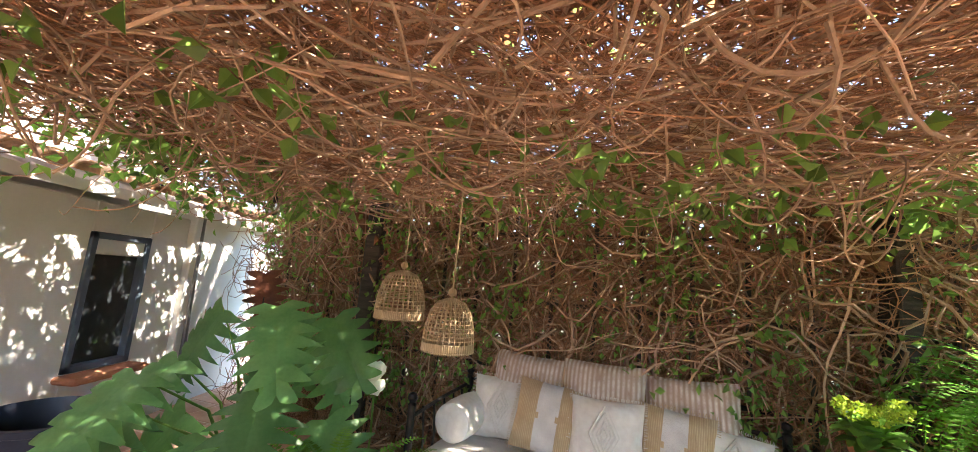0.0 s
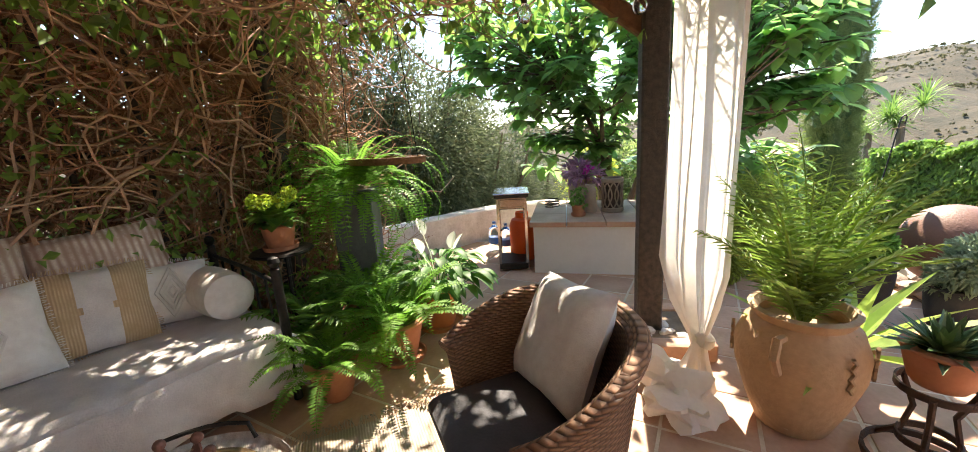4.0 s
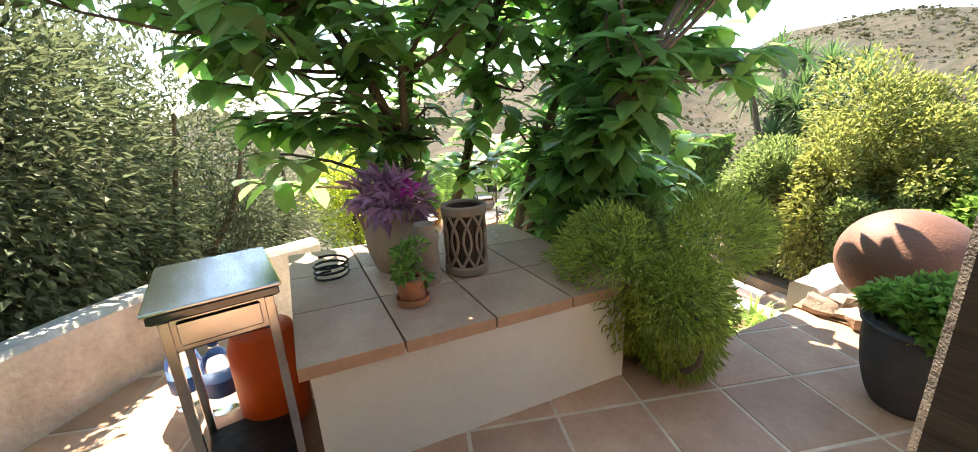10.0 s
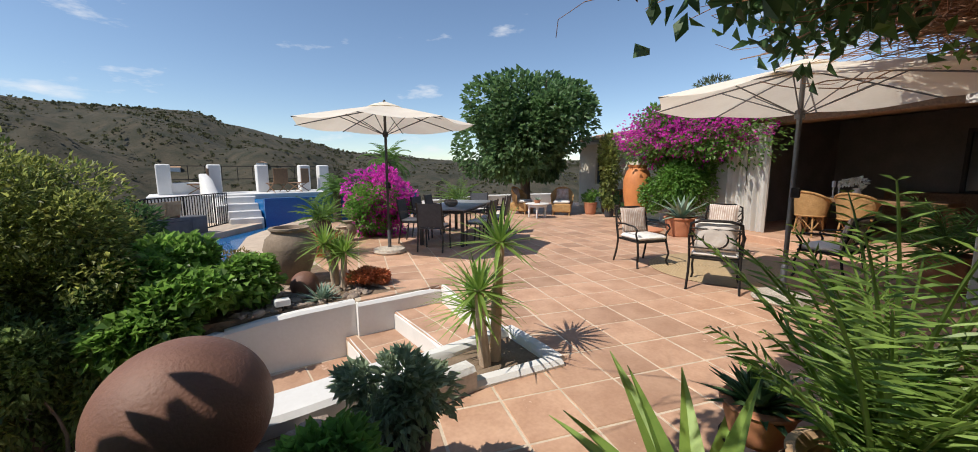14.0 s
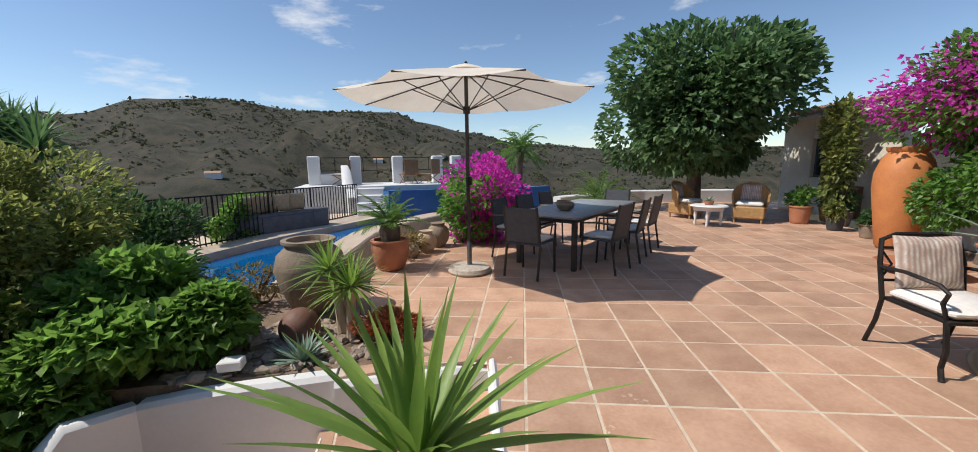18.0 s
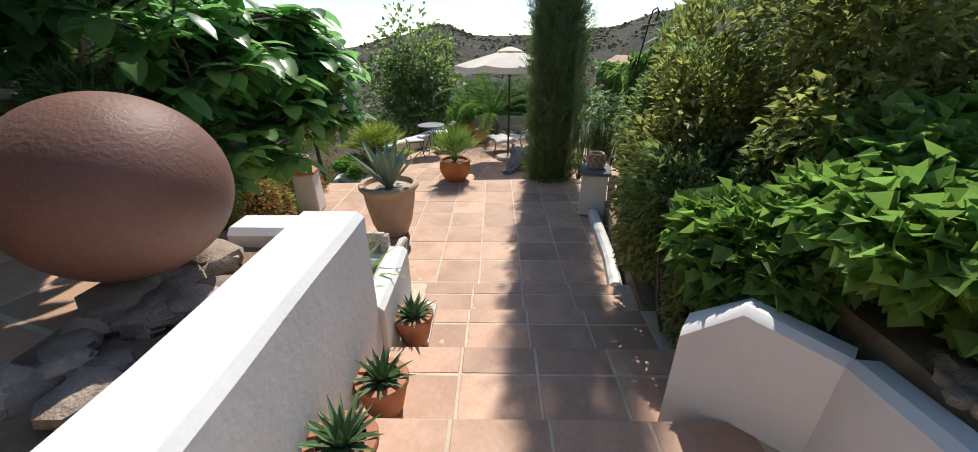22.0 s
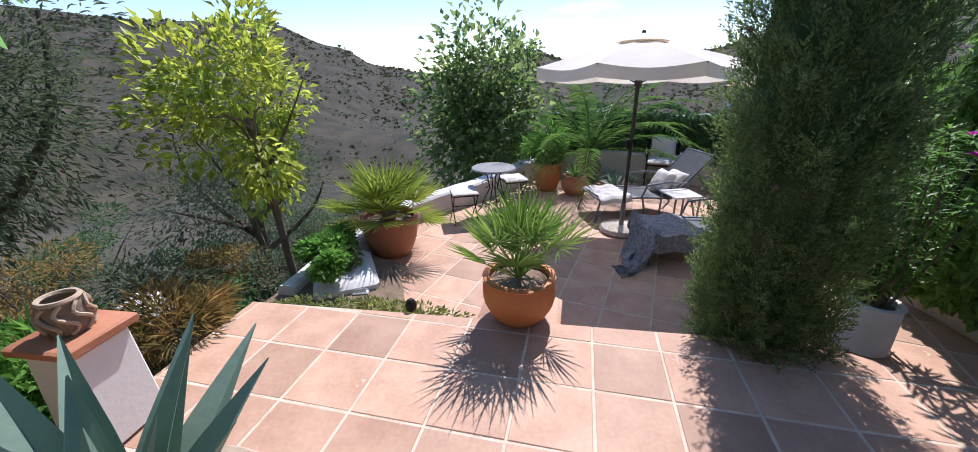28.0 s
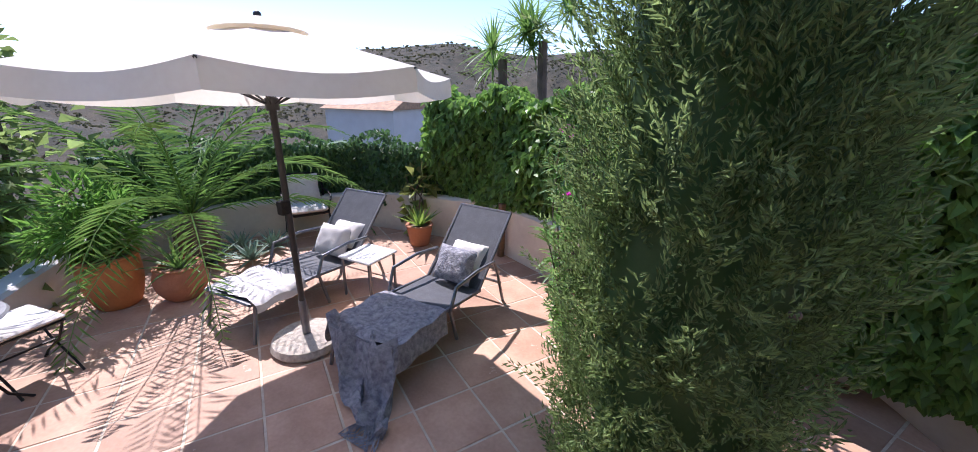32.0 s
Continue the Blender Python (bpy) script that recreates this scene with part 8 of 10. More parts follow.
for i, (x, y, q, h) in enumerate(((0.95, -8.75, 0.17, 0.36), (0.72, -9.15, 0.2, 0.42), (1.2, -8.45, 0.12, 0.24), (1.35, -9.3, 0.12, 0.2))):
    solid("clay_jar", Geo().lathe([(q * 0.5, 0), (q * 0.9, h * 0.3), (q, h * 0.55), (q * 0.8, h * 0.8), (q * 0.55, h * 0.9), (q * 0.65, h), (q * 0.5, h), (0.001, h * 0.8)], 22), M[("pale_clay", "grey_clay")[i % 2]], "small weathered clay jar by the bougainvillea", "jar", "small clay jars", at=pose(x, y, 0))
shrub("red_shrub", 1.35, -8.7, -0.05, 0.4, 0.45, 0.25, 1500, 0.06, 0.03, "dry_leaf", "low reddish brown shrub by the pool kerb", 124)
for x, y, h, L in ((-2.6, -15.0, 2.4, 1.1), (-0.4, -13.9, 1.4, 0.8)):
    t = thing("palm_tree", x, y, -0.6, "slender date palm beyond the bougainvillea", "tree")
    part("trunk", Geo().tube([(0, 0, 0), (0.05, 0, h * 0.6), (0, 0, h)], [0.16, 0.12, 0.13], 9), M["bark"], t)
    feather_palm(t, h, 24, L, 130 + int(h * 10), "palm", (-0.4, 1.4), 1.5, 0.28, 0.03, 20)
BENCH = pose(4.12, -12.2, -0.06, 0, 0, 43)
t = thing("garden_bench", 0, 0, 0, "long grey concrete block bench with cushions by the pool", "bench")
t.matrix_world = BENCH
part("seat", Geo().box(-0.05, 0, 0.36, 1.75, 0.45, 0.07, b=0.01), M["concrete"], t)
for x, w in ((-1.0, 0.4), (0.98, 0.44)):
    part("block", Geo().box(x, 0, 0, w, 0.47, 0.44, b=0.012), M["concrete"], t)
part("backing", Geo().box(-0.05, 0.18, 0, 1.6, 0.08, 0.36), M["concrete"], t)
for i, x in enumerate((-0.5, -0.12, 0.25, 0.55)):
    solid("bench_cushion", pillow(0.4, 0.42, 0.13, 15 + i), M["straw"], "beige cushion on the grey pool bench", "cushion", "pool bench cushions", at=BENCH @ pose(x, 0.02, 0.43, -10, 0, 4 * (-1) ** i))
for i, (x, y) in enumerate(((1.0, -16.2), (0.3, -16.4), (3.2, -16.6))):
    t = thing("deck_chair", x, y, 0.75, "brown folding deck chair on the viewing terrace", "chair", 20 + 30 * i, group="deck chairs")
    part("seat", Geo().box(0, 0, 0.3, 0.5, 0.5, 0.03), M["wood"], t, smooth=False)
    part("backrest", Geo().box(0, 0.3, 0.32, 0.5, 0.03, 0.5), M["wood"], t, smooth=False)
    for s in (-0.22, 0.22):
        part("leg", Geo().tube([(s, -0.25, 0), (s, 0.25, 0.32)], 0.015, 5).tube([(s, 0.3, 0), (s, -0.2, 0.32)], 0.015, 5), M["wood"], t)

# ---- flower bed by the steps ----
t = thing("big_jar", 2.24, -6.5, -0.03, "large weathered grey brown clay jar in the flower bed", "jar")
part("jar", Geo().lathe([(0.16, 0), (0.19, 0.03), (0.285, 0.27), (0.335, 0.46), (0.3, 0.6), (0.225, 0.67), (0.215, 0.69)], 36, wob=0.006), M["grey_clay"], t)
part("rim", Geo().lathe([(0.205, 0.66), (0.215, 0.69), (0.25, 0.72), (0.25, 0.745), (0.2, 0.745), (0.185, 0.69), (0.18, 0.62), (0.001, 0.58)], 36, wob=0.006), M["grey_clay"], t)
solid("clay_ball", Geo().ball(0, 0, 0.15, 0.165, n=24, m=16), M["sphere"], "small rust brown clay ball among the stones", "ball", at=pose(2.22, -5.82, -0.07))


def yucca(name, x, y, z, stems, label, seed, n=60, L=0.42, W=0.032):
    t = thing(name, x, y, z, label, "plant")
    r = random.Random(seed)
    for dx, dy, h in stems:
        part("trunk", Geo().tube([(dx * 0.3, dy * 0.3, -0.15), (dx * 0.7 + r.uniform(-0.03, 0.03), dy * 0.7, h * 0.5), (dx, dy, h)], [0.05, 0.04, 0.035], 8), M["pale_clay"], t, "pale ringed trunk")
        rosette(t, h - 0.02, n, L, W, "yucca", seed + int(h * 100), (-0.5, 1.5), 0.35, 5, 0.3, "leaf_rosette", 0.3, dx, dy)
    return t


yucca("yucca", 1.82, -5.72, -0.08, ((-0.05, 0.05, 0.55), (0.14, -0.12, 0.66), (0.0, -0.2, 0.5)), "branching yucca with pale trunk in the stony bed", 141, 64, 0.4)
yucca("yucca", 1.45, -3.02, -0.05, ((-0.1, -0.02, 0.98), (0.14, 0.04, 0.66), (0.05, -0.14, 0.45)), "tall two stemmed yucca in the white planter", 142, 60, 0.42)
t = thing("aloe_clump", 2.12, -5.42, -0.06, "spiky grey green aloe in the stony bed", "plant")
rosette(t, 0.03, 34, 0.28, 0.04, "agave", 143, (0.15, 1.4), 0.1, 4, 0.4)
shrub("red_succulent", 1.46, -5.62, 0.0, 0.27, 0.25, 0.11, 2600, 0.05, 0.014, "red_plant", "rust red succulent mat at the bed edge", 144, 14, stems=2, inner=0.7)
t = thing("green_succulent", 1.5, -5.98, -0.05, "yellow green rosette succulent behind the red one", "plant")
for i in range(6):
    rosette(t, 0.06, 16, 0.13, 0.05, "yellow_leaf", 150 + i, (0.1, 1.3), 0.2, 3, 0.3, "succulent", 0.6, 0.1 * math.cos(i), 0.1 * math.sin(i), 0.3)
rocks(1.6, -6.2, 3.0, -5.28, -0.03, 230, 0.055, 145)
t = thing("garden_spotlight", 2.55, -5.3, -0.03, "small white square garden spotlight", "lamp")
part("lamp_head", Geo().box(0, 0, 0.06, 0.15, 0.11, 0.07), M["plaster"], t, smooth=False)
part("lamp_stem", Geo().tube([(0, 0, 0), (0, 0, 0.07)], 0.012, 6), M["iron"], t)
shrub("ivy_bank", 3.3, -5.85, -0.1, 0.8, 0.62, 0.42, 9500, 0.085, 0.075, "ivy", "low bank of bright green ivy over the bed", 146, 14)
shrub("ivy_bank", 3.72, -5.28, -0.4, 0.52, 0.38, 0.44, 4200, 0.085, 0.075, "ivy", "ivy spilling over the white wall end", 147, 10)
shrub("dry_flowers", 2.95, -6.85, 0.0, 0.5, 0.35, 0.22, 900, 0.06, 0.02, "dry_leaf", "withered brown flower heads over the ivy", 148, 9)
shrub("big_shrub", 4.5, -6.05, -0.5, 1.1, 0.95, 1.2, 28000, 0.065, 0.034, "yellow_leaf", "large pittosporum shrub with yellowing leaves beside the path", 149, 20)
shrub("big_shrub", 5.5, -5.95, -1.0, 0.95, 0.75, 1.0, 22000, 0.06, 0.03, "pitt", "dense green pittosporum shrub leaning over the path", 151, 18)
for i, (x, y, s, hh) in enumerate(((3.8, -5.45, 0.5, 0.65), (4.3, -5.27, 0.52, 0.9), (4.9, -5.32, 0.55, 1.05), (5.5, -5.44, 0.52, 0.95), (3.5, -5.95, 0.5, 0.55), (6.0, -5.75, 0.45, 0.8))):
    shrub("path_shrub", x, y, -1.05, s, 0.42, hh, 10500, 0.062, 0.034, ("yellow_leaf", "pitt")[i % 2], "leafy pittosporum shrub overhanging the path", 310 + i, 14, inner=0.45)
shrub("big_shrub", 4.3, -7.2, -0.5, 0.9, 0.8, 0.85, 6000, 0.1, 0.04, "dark_leaf", "dark green shrub beside the pool", 152, 14)
shrub("pool_hedge", 5.9, -9.6, -0.5, 0.75, 1.3, 0.66, 9500, 0.09, 0.06, "ivy", "ivy hedge along the pool fence", 153, 16)
shrub("pool_hedge", 4.65, -12.3, -0.4, 0.5, 1.9, 0.62, 8500, 0.09, 0.06, "ivy", "ivy hedge behind the grey bench", 154, 16)
for i, (x, y, h) in enumerate(((6.4, -8.7, 2.9), (7.2, -9.4, 3.3), (6.9, -8.0, 2.6))):
    t = thing("dragon_palm", x, y, -1.5, "tall spiky dracaena behind the hedge", "tree")
    part("trunk", Geo().tube([(0, 0, 0), (0.1, 0.05, h)], [0.12, 0.08], 8), M["bark"], t)
    for k in range(6):
        x1, y1, z1 = 0.55 * math.cos(k * 1.05 + i), 0.55 * math.sin(k * 1.05 + i), h - 0.35 + 0.2 * k
        part("limb", Geo().tube([(0.07, 0.03, h * 0.6), (x1 * 0.8, y1 * 0.8, z1 - 0.3), (x1, y1, z1)], [0.06, 0.05, 0.04], 6), M["bark"], t)
        rosette(t, z1, 58, 0.72, 0.055, "dark_leaf", 155 + 9 * i + k, (-0.9, 1.5), 0.5, 5, 0.3, "leaf_rosette", 0.3, x1, y1)

# ---- clay ball, dark pots ----
t = solid("clay_ball", Geo().ball(0, 0, 0.42, 0.325, 0.325, 0.312, n=56, m=36), M["sphere"], "large rust brown clay ball resting on stones", "ball", at=pose(3.28, -2.70, 0.02))
rocks(2.75, -2.95, 3.62, -2.55, 0.02, 34, 0.1, 161, "rock", "flat brown stone under the clay ball", "rock", "stones under the ball")
for i, (x, y, q, h, mt, lab) in enumerate(((2.95, -1.88, 0.2, 0.42, "leaf", "leafy green herb in a tall charcoal pot"), (2.58, -2.24, 0.19, 0.38, "grey_leaf", "silver leaved plant in a tall charcoal pot"))):
    t = potted("charcoal_pot", x, y, 0, lab, q, h, "charcoal", 0.62, 0.02, rim=0.05)
    mound(t, h + 0.07 + 0.04 * i, 0.23 + 0.02 * i, 0.15 + 0.05 * i, 2600, 0.05 if i == 0 else 0.048, 0.036 if i == 0 else 0.022, mt, 162 + i, 10)

# ---- aloe pots on the steps ----
for i, (x, y, z) in enumerate(((2.55, -3.42, -0.62), (2.98, -3.42, -0.62), (3.45, -3.42, -0.8), (4.1, -3.44, -0.92))):
    t = potted("aloe_pot", x, y, z, "small spiky aloe in a terracotta pot on the steps", 0.125, 0.22, "clay", 0.68, group="aloe pots on the steps", rim=0.16)
    rosette(t, 0.2, 34, 0.17, 0.034, "aloe", 200 + i, (0.15, 1.45), 0.05, 4, 0.5, whole=False)
shrub("strap_plant", 4.2, -2.75, -0.62, 0.3, 0.42, 0.05, 40, 0.05, 0.03, "leaf", "strap leaved bright green lilies in the planter", 205, 4, "plant", 1)
t = thing("lily_clump", 4.18, -2.75, -0.6, "clump of bright yellow green strap leaves in the planter", "plant")
for i in range(5):
    rosette(t, 0.02, 26, 0.4, 0.03, "yucca", 206 + i, (0.5, 1.45), 1.1, 6, 0.3, "strap_leaves", 0.3, 0.16 * math.cos(i * 1.3), 0.34 * math.sin(i * 1.3))

# ---- white bench ----
t = thing("garden_bench", 4.62, -3.17, MID, "weathered white wooden garden bench with lattice back", "bench")
BL = 1.42


def bar(a, b, w, h, material="pale_wood", parent=None, name="slat"):
    a, b = Vector(a), Vector(b)
    L = (b - a).length
    g = Geo()
    m = Matrix.Translation(a) @ (b - a).to_track_quat("X", "Z").to_matrix().to_4x4()
    g.box(0, 0, -h / 2, L, w, h, b=0.006)
    g.v = [tuple(m @ Vector((x + L / 2, y, z))) for x, y, z in g.v]
    return part(name, g, M[material], parent, smooth=False)


for y in (0, BL):
    bar((0, y, 0), (-0.05, y, 0.92), 0.06, 0.06, parent=t, name="rear_post")
    part("front_leg", Geo().lathe([(0.024, 0), (0.03, 0.06), (0.02, 0.12), (0.032, 0.2), (0.022, 0.28), (0.03, 0.36), (0.03, 0.42), (0.02, 0.48), (0.03, 0.56), (0.028, 0.6)], 12, (0.47, y, 0)), M["pale_wood"], t)
    bar((0.0, y, 0.38), (0.47, y, 0.38), 0.04, 0.07, parent=t, name="side_rail")
    part("armrest", Geo().tube([(-0.03, y, 0.62), (0.2, y, 0.64), (0.42, y, 0.63), (0.5, y, 0.6), (0.51, y, 0.56)], 0.03, 8), M["pale_wood"], t)
for z, w in ((0.9, 0.07), (0.5, 0.05), (0.7, 0.035)):
    bar((-0.05 * z, 0, z), (-0.05 * z, BL, z), 0.035, w, parent=t, name="back_rail")
for k in range(4):
    y0, y1 = BL * k / 4 + 0.04, BL * (k + 1) / 4 - 0.04
    bar((-0.03, y0, 0.52), (-0.045, y1, 0.87), 0.022, 0.03, parent=t, name="lattice_slat")
    bar((-0.03, y1, 0.52), (-0.045, y0, 0.87), 0.022, 0.03, parent=t, name="lattice_slat")
for k in range(6):
    bar((0.04 + k * 0.085, 0.02, 0.42), (0.04 + k * 0.085, BL - 0.02, 0.42), 0.07, 0.022, parent=t, name="seat_slat")
bar((0.47, 0, 0.37), (0.47, BL, 0.37), 0.03, 0.08, parent=t, name="front_rail")
solid("bench_cushion", pillow(0.46, 0.44, 0.16, 3), M["print_cotton"], "pale cushion with a dark grey print on the white bench", "cushion", "bench cushions", at=pose(4.87, -1.95, MID + 0.432, -20, 4, 82))
solid("bench_cushion", pillow(0.44, 0.42, 0.17, 4), M["print_cotton"], "grey and white patterned cushion on the white bench", "cushion", "bench cushions", at=pose(4.84, -2.36, MID + 0.432, -22, -5, 97))

# ---- middle terrace ----
t = thing("agave_planter", 6.48, -2.7, MID, "tall weathered clay pot with a large blue agave", "potted plant")
part("pot", Geo().lathe([(0.15, 0), (0.18, 0.02), (0.24, 0.18), (0.285, 0.4), (0.305, 0.56), (0.335, 0.6), (0.35, 0.62), (0.352, 0.65), (0.335, 0.67), (0.29, 0.665), (0.28, 0.61), (0.001, 0.59)], 40, wob=0.006), M["pale_clay"], t)
part("soil", Geo().lathe([(0.001, 0.57), (0.29, 0.57), (0.29, 0.595), (0.001, 0.61)], 20), M["soil"], t)
rosette(t, 0.6, 24, 0.66, 0.13, "agave", 211, (0.8, 1.5), 0.1, 7, 0.5, whole=False, bulge=0.45)
rocks(6.3, -2.88, 6.66, -2.52, MID + 0.6, 12, 0.035, 212, "pebble", "small pale stone on the agave soil", "pebble", "stones in the agave pot")


def pillar(x, y, w, h, rz, label, cap="clay"):
    t = thing("pillar", x, y, MID, label, "pillar", rz, group="white gate pillars")
    part("shaft", Geo().box(0, 0, 0, w, w, h, b=0.02, taper=0.88), M["plaster"], t)
    part("cap", Geo().box(0, 0, h, w * 1.12, w * 1.12, 0.05, b=0.01), M[cap], t, "flat cap slab")
    return t


def pierced(x, y, z, r, h, label):
    t = thing("pierced_lantern", x, y, z, label, "lantern", group="pierced clay lanterns")
    part("liner", Geo().lathe([(r * 0.75, 0), (r * 0.95, h * 0.4), (r * 0.72, h), (r * 0.66, h), (r * 0.88, h * 0.4), (0.001, 0.01)], 22), M["grey_clay"], t)
    for k in range(9):
        a = k * 0.698
        part("relief", Geo().tube([((r * (0.8 + 0.2 * math.sin(3.1 * s))) * math.cos(a + 0.35 * math.sin(6.28 * s)), (r * (0.8 + 0.2 * math.sin(3.1 * s))) * math.sin(a + 0.35 * math.sin(6.28 * s)), h * (0.06 + 0.88 * s)) for s in (q / 8 for q in range(9))], 0.009, 5), M["pale_clay"], t)
    part("rim", Geo().tube([(r * 0.72 * math.cos(a), r * 0.72 * math.sin(a), h) for a in (2 * math.pi * i / 20 for i in range(21))], 0.012, 6, False), M["pale_clay"], t)


pillar(7.22, -1.36, 0.3, 0.56, 5, "white plastered pillar with terracotta cap")
pierced(7.22, -1.36, MID + 0.61, 0.1, 0.17, "pale pierced clay lantern on the pillar")
pillar(7.2, -5.32, 0.36, 0.58, -12, "broad white plastered pillar with dark cap beside the hedge", "concrete")
pierced(7.22, -5.32, MID + 0.63, 0.125, 0.2, "pale pierced clay lantern on the broad pillar")
t = thing("white_fence", 7.15, -5.5, MID, "low white wooden picket fence beside the pillar", "fence", -75)
for k in range(7):
    part("picket", Geo().box(0.06 + k * 0.16, 0, 0.03, 0.1, 0.025, 0.52), M["pale_wood"], t, smooth=False)
for z in (0.1, 0.4):
    part("rail", Geo().box(0.54, 0.026, z, 1.15, 0.025, 0.05), M["pale_wood"], t, smooth=False)
shrub("spiky_grass", 6.3, -5.6, MID, 0.3, 0.22, 0.12, 60, 0.06, 0.02, "dark_leaf", "dark spiky tuft under the hedge", 221, 5, "plant", 1)
for x, y in ((6.45, -5.55), (5.95, -5.5)):
    t = thing("grass_tuft", x, y, MID, "stiff dark green spiky tuft in the bed", "plant", group="spiky tufts")
    rosette(t, 0.02, 60, 0.26, 0.014, "dark_leaf", 222, (0.1, 1.5), 0.2, 4, 0.3)
shrub("dry_shrub", 5.3, -1.2, MID, 0.62, 0.45, 0.42, 7000, 0.055, 0.035, "dry_leaf", "brown tangled shrub behind the bench", 223, 12, stems=9, inner=0.5)
shrub("bed_shrub", 4.95, -1.3, MID, 0.62, 0.42, 0.62, 5200, 0.06, 0.03, "dark_leaf", "dark leafy shrub under the rubber tree", 226, 12, stems=7, inner=0.5)
shrub("dry_shrub", 6.25, -1.0, MID, 0.68, 0.45, 0.47, 9000, 0.055, 0.035, "dry_leaf", "brown and green shrub beside the white kerb", 224, 12, stems=9, inner=0.5)
shrub("rosemary", 4.35, -1.6, -0.7, 0.42, 0.45, 0.42, 3600, 0.085, 0.01, "grey_leaf", "upright rosemary beside the planter", 225, 12, inner=0.5)
for x, y in ((6.75, -0.95), (7.3, -0.9)):
    shrub("garden_shrub", x, y, MID - 0.2, 0.35, 0.35, 0.3, 1300, 0.07, 0.03, "leaf", "small green shrub by the pillar", int(x * 100), 8)

# ---- cypress, oleander, hedge ----
t = thing("cypress", 8.84, -4.94, LOW, "tall dense columnar cypress beside the steps", "tree")
part("trunk", Geo().tube([(0, 0, -0.1), (0, 0, 8.8)], [0.12, 0.04], 8), M["bark"], t)
rc = np.random.RandomState(231)
n, J = 6200, 44
hz = rc.rand(n) ** 1.1 * 9.3
prof = np.interp(hz, [0, 0.25, 1.2, 4.2, 7.4, 9.4], [0.28, 0.37, 0.41, 0.41, 0.29, 0.04])
an = rc.rand(n) * 6.283
lump = 1 + 0.2 * np.sin(an * 5 + hz * 2.3) * np.sin(hz * 3.1 + an * 2) + 0.08 * np.sin(an * 13 + hz * 6)
rad = prof * lump * (0.66 + 0.24 * rc.rand(n) ** 0.6)
root = np.column_stack([rad * np.cos(an), rad * np.sin(an), hz])
way = np.column_stack([np.cos(an) * 0.6, np.sin(an) * 0.6, np.full(n, 0.85)]) + rc.normal(size=(n, 3)) * 0.25
way /= np.linalg.norm(way, axis=1)[:, None]
flat = np.cross(way, np.column_stack([np.cos(an), np.sin(an), np.zeros(n)]) + rc.normal(size=(n, 3)) * 0.7)
flat /= np.linalg.norm(flat, axis=1)[:, None] + 1e-9
size = (0.14 + 0.16 * rc.rand(n))[:, None]
P, D, U = [], [], []
for j in range(J):
    q, side = (j + 0.5) / J, (-1) ** j
    reach = side * flat * size * 0.3 * (1 - q) ** 0.8 * rc.rand(n, 1)
    P.append(root + way * size * q + reach + rc.normal(size=(n, 3)) * 0.006)
    D.append(way + side * flat * 0.6 + rc.normal(size=(n, 3)) * 0.25)
    U.append(np.column_stack([np.cos(an), np.sin(an), np.full(n, 0.3)]) + rc.normal(size=(n, 3)) * 0.5)
P, D, U = np.concatenate(P), np.concatenate(D), np.concatenate(U)
part("foliage", Geo().leaves(P, D, U, 0.02 + 0.022 * rc.rand(len(P)), 0.009, fold=0.2), M["cypress"], t)
# added solid filler; its dark colour stands for the shade inside the sprays
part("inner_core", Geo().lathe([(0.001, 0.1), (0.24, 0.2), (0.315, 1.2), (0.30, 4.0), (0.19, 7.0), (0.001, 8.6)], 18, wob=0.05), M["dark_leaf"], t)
for i in range(9):
    a, z = rc.rand() * 6.28, 0.8 + rc.rand() * 2
    part("cone", Geo().ball(0.43 * math.cos(a), 0.43 * math.sin(a), z, 0.016, n=8, m=6), M["bark"], t)
def oleander(t, z, n, reach, tall, seed, base=0.05):
    """Upright thin stems with whorls of narrow leaves and a few pink flowers at the tips."""
    r = random.Random(seed)
    for i in range(n):
        a, e = r.uniform(0, 6.28), r.uniform(0.0, 1.0)
        top = (reach * e * math.cos(a), reach * e * math.sin(a), z + tall * r.uniform(0.55, 1.0))
        pts, rad_ = branch((base * math.cos(a), base * math.sin(a), z - 0.05), top, 0.012, 0.004, seed + i, 0.07)
        part("stem", Geo().tube(pts, rad_, 5), M["bark"], t)
        g = Geo()
        for q, q2 in zip(pts[1:], pts[2:] + [pts[-1]]):
            for k in range(14):
                b, u = r.uniform(0, 6.28), r.random()
                w = tuple(q[c] + (q2[c] - q[c]) * u for c in range(3))
                g.big_leaf(w, (math.cos(b), math.sin(b), r.uniform(-0.3, 0.7)), (0, 0, 1), r.uniform(0.09, 0.16), 0.02, 0.6, 3)
        part("leaf_spray", g, M["leaf"], t)
        if i % 5 == 0:
            part("blossom", Geo().leaves([Vector(top) + Vector((0, 0, 0.02))] * 9, [(r.gauss(0, 1), r.gauss(0, 1), r.uniform(0, 1)) for _ in range(9)], [(0, 0, 1)] * 9, 0.04, 0.035), M["magenta"], t, "pink blossom")


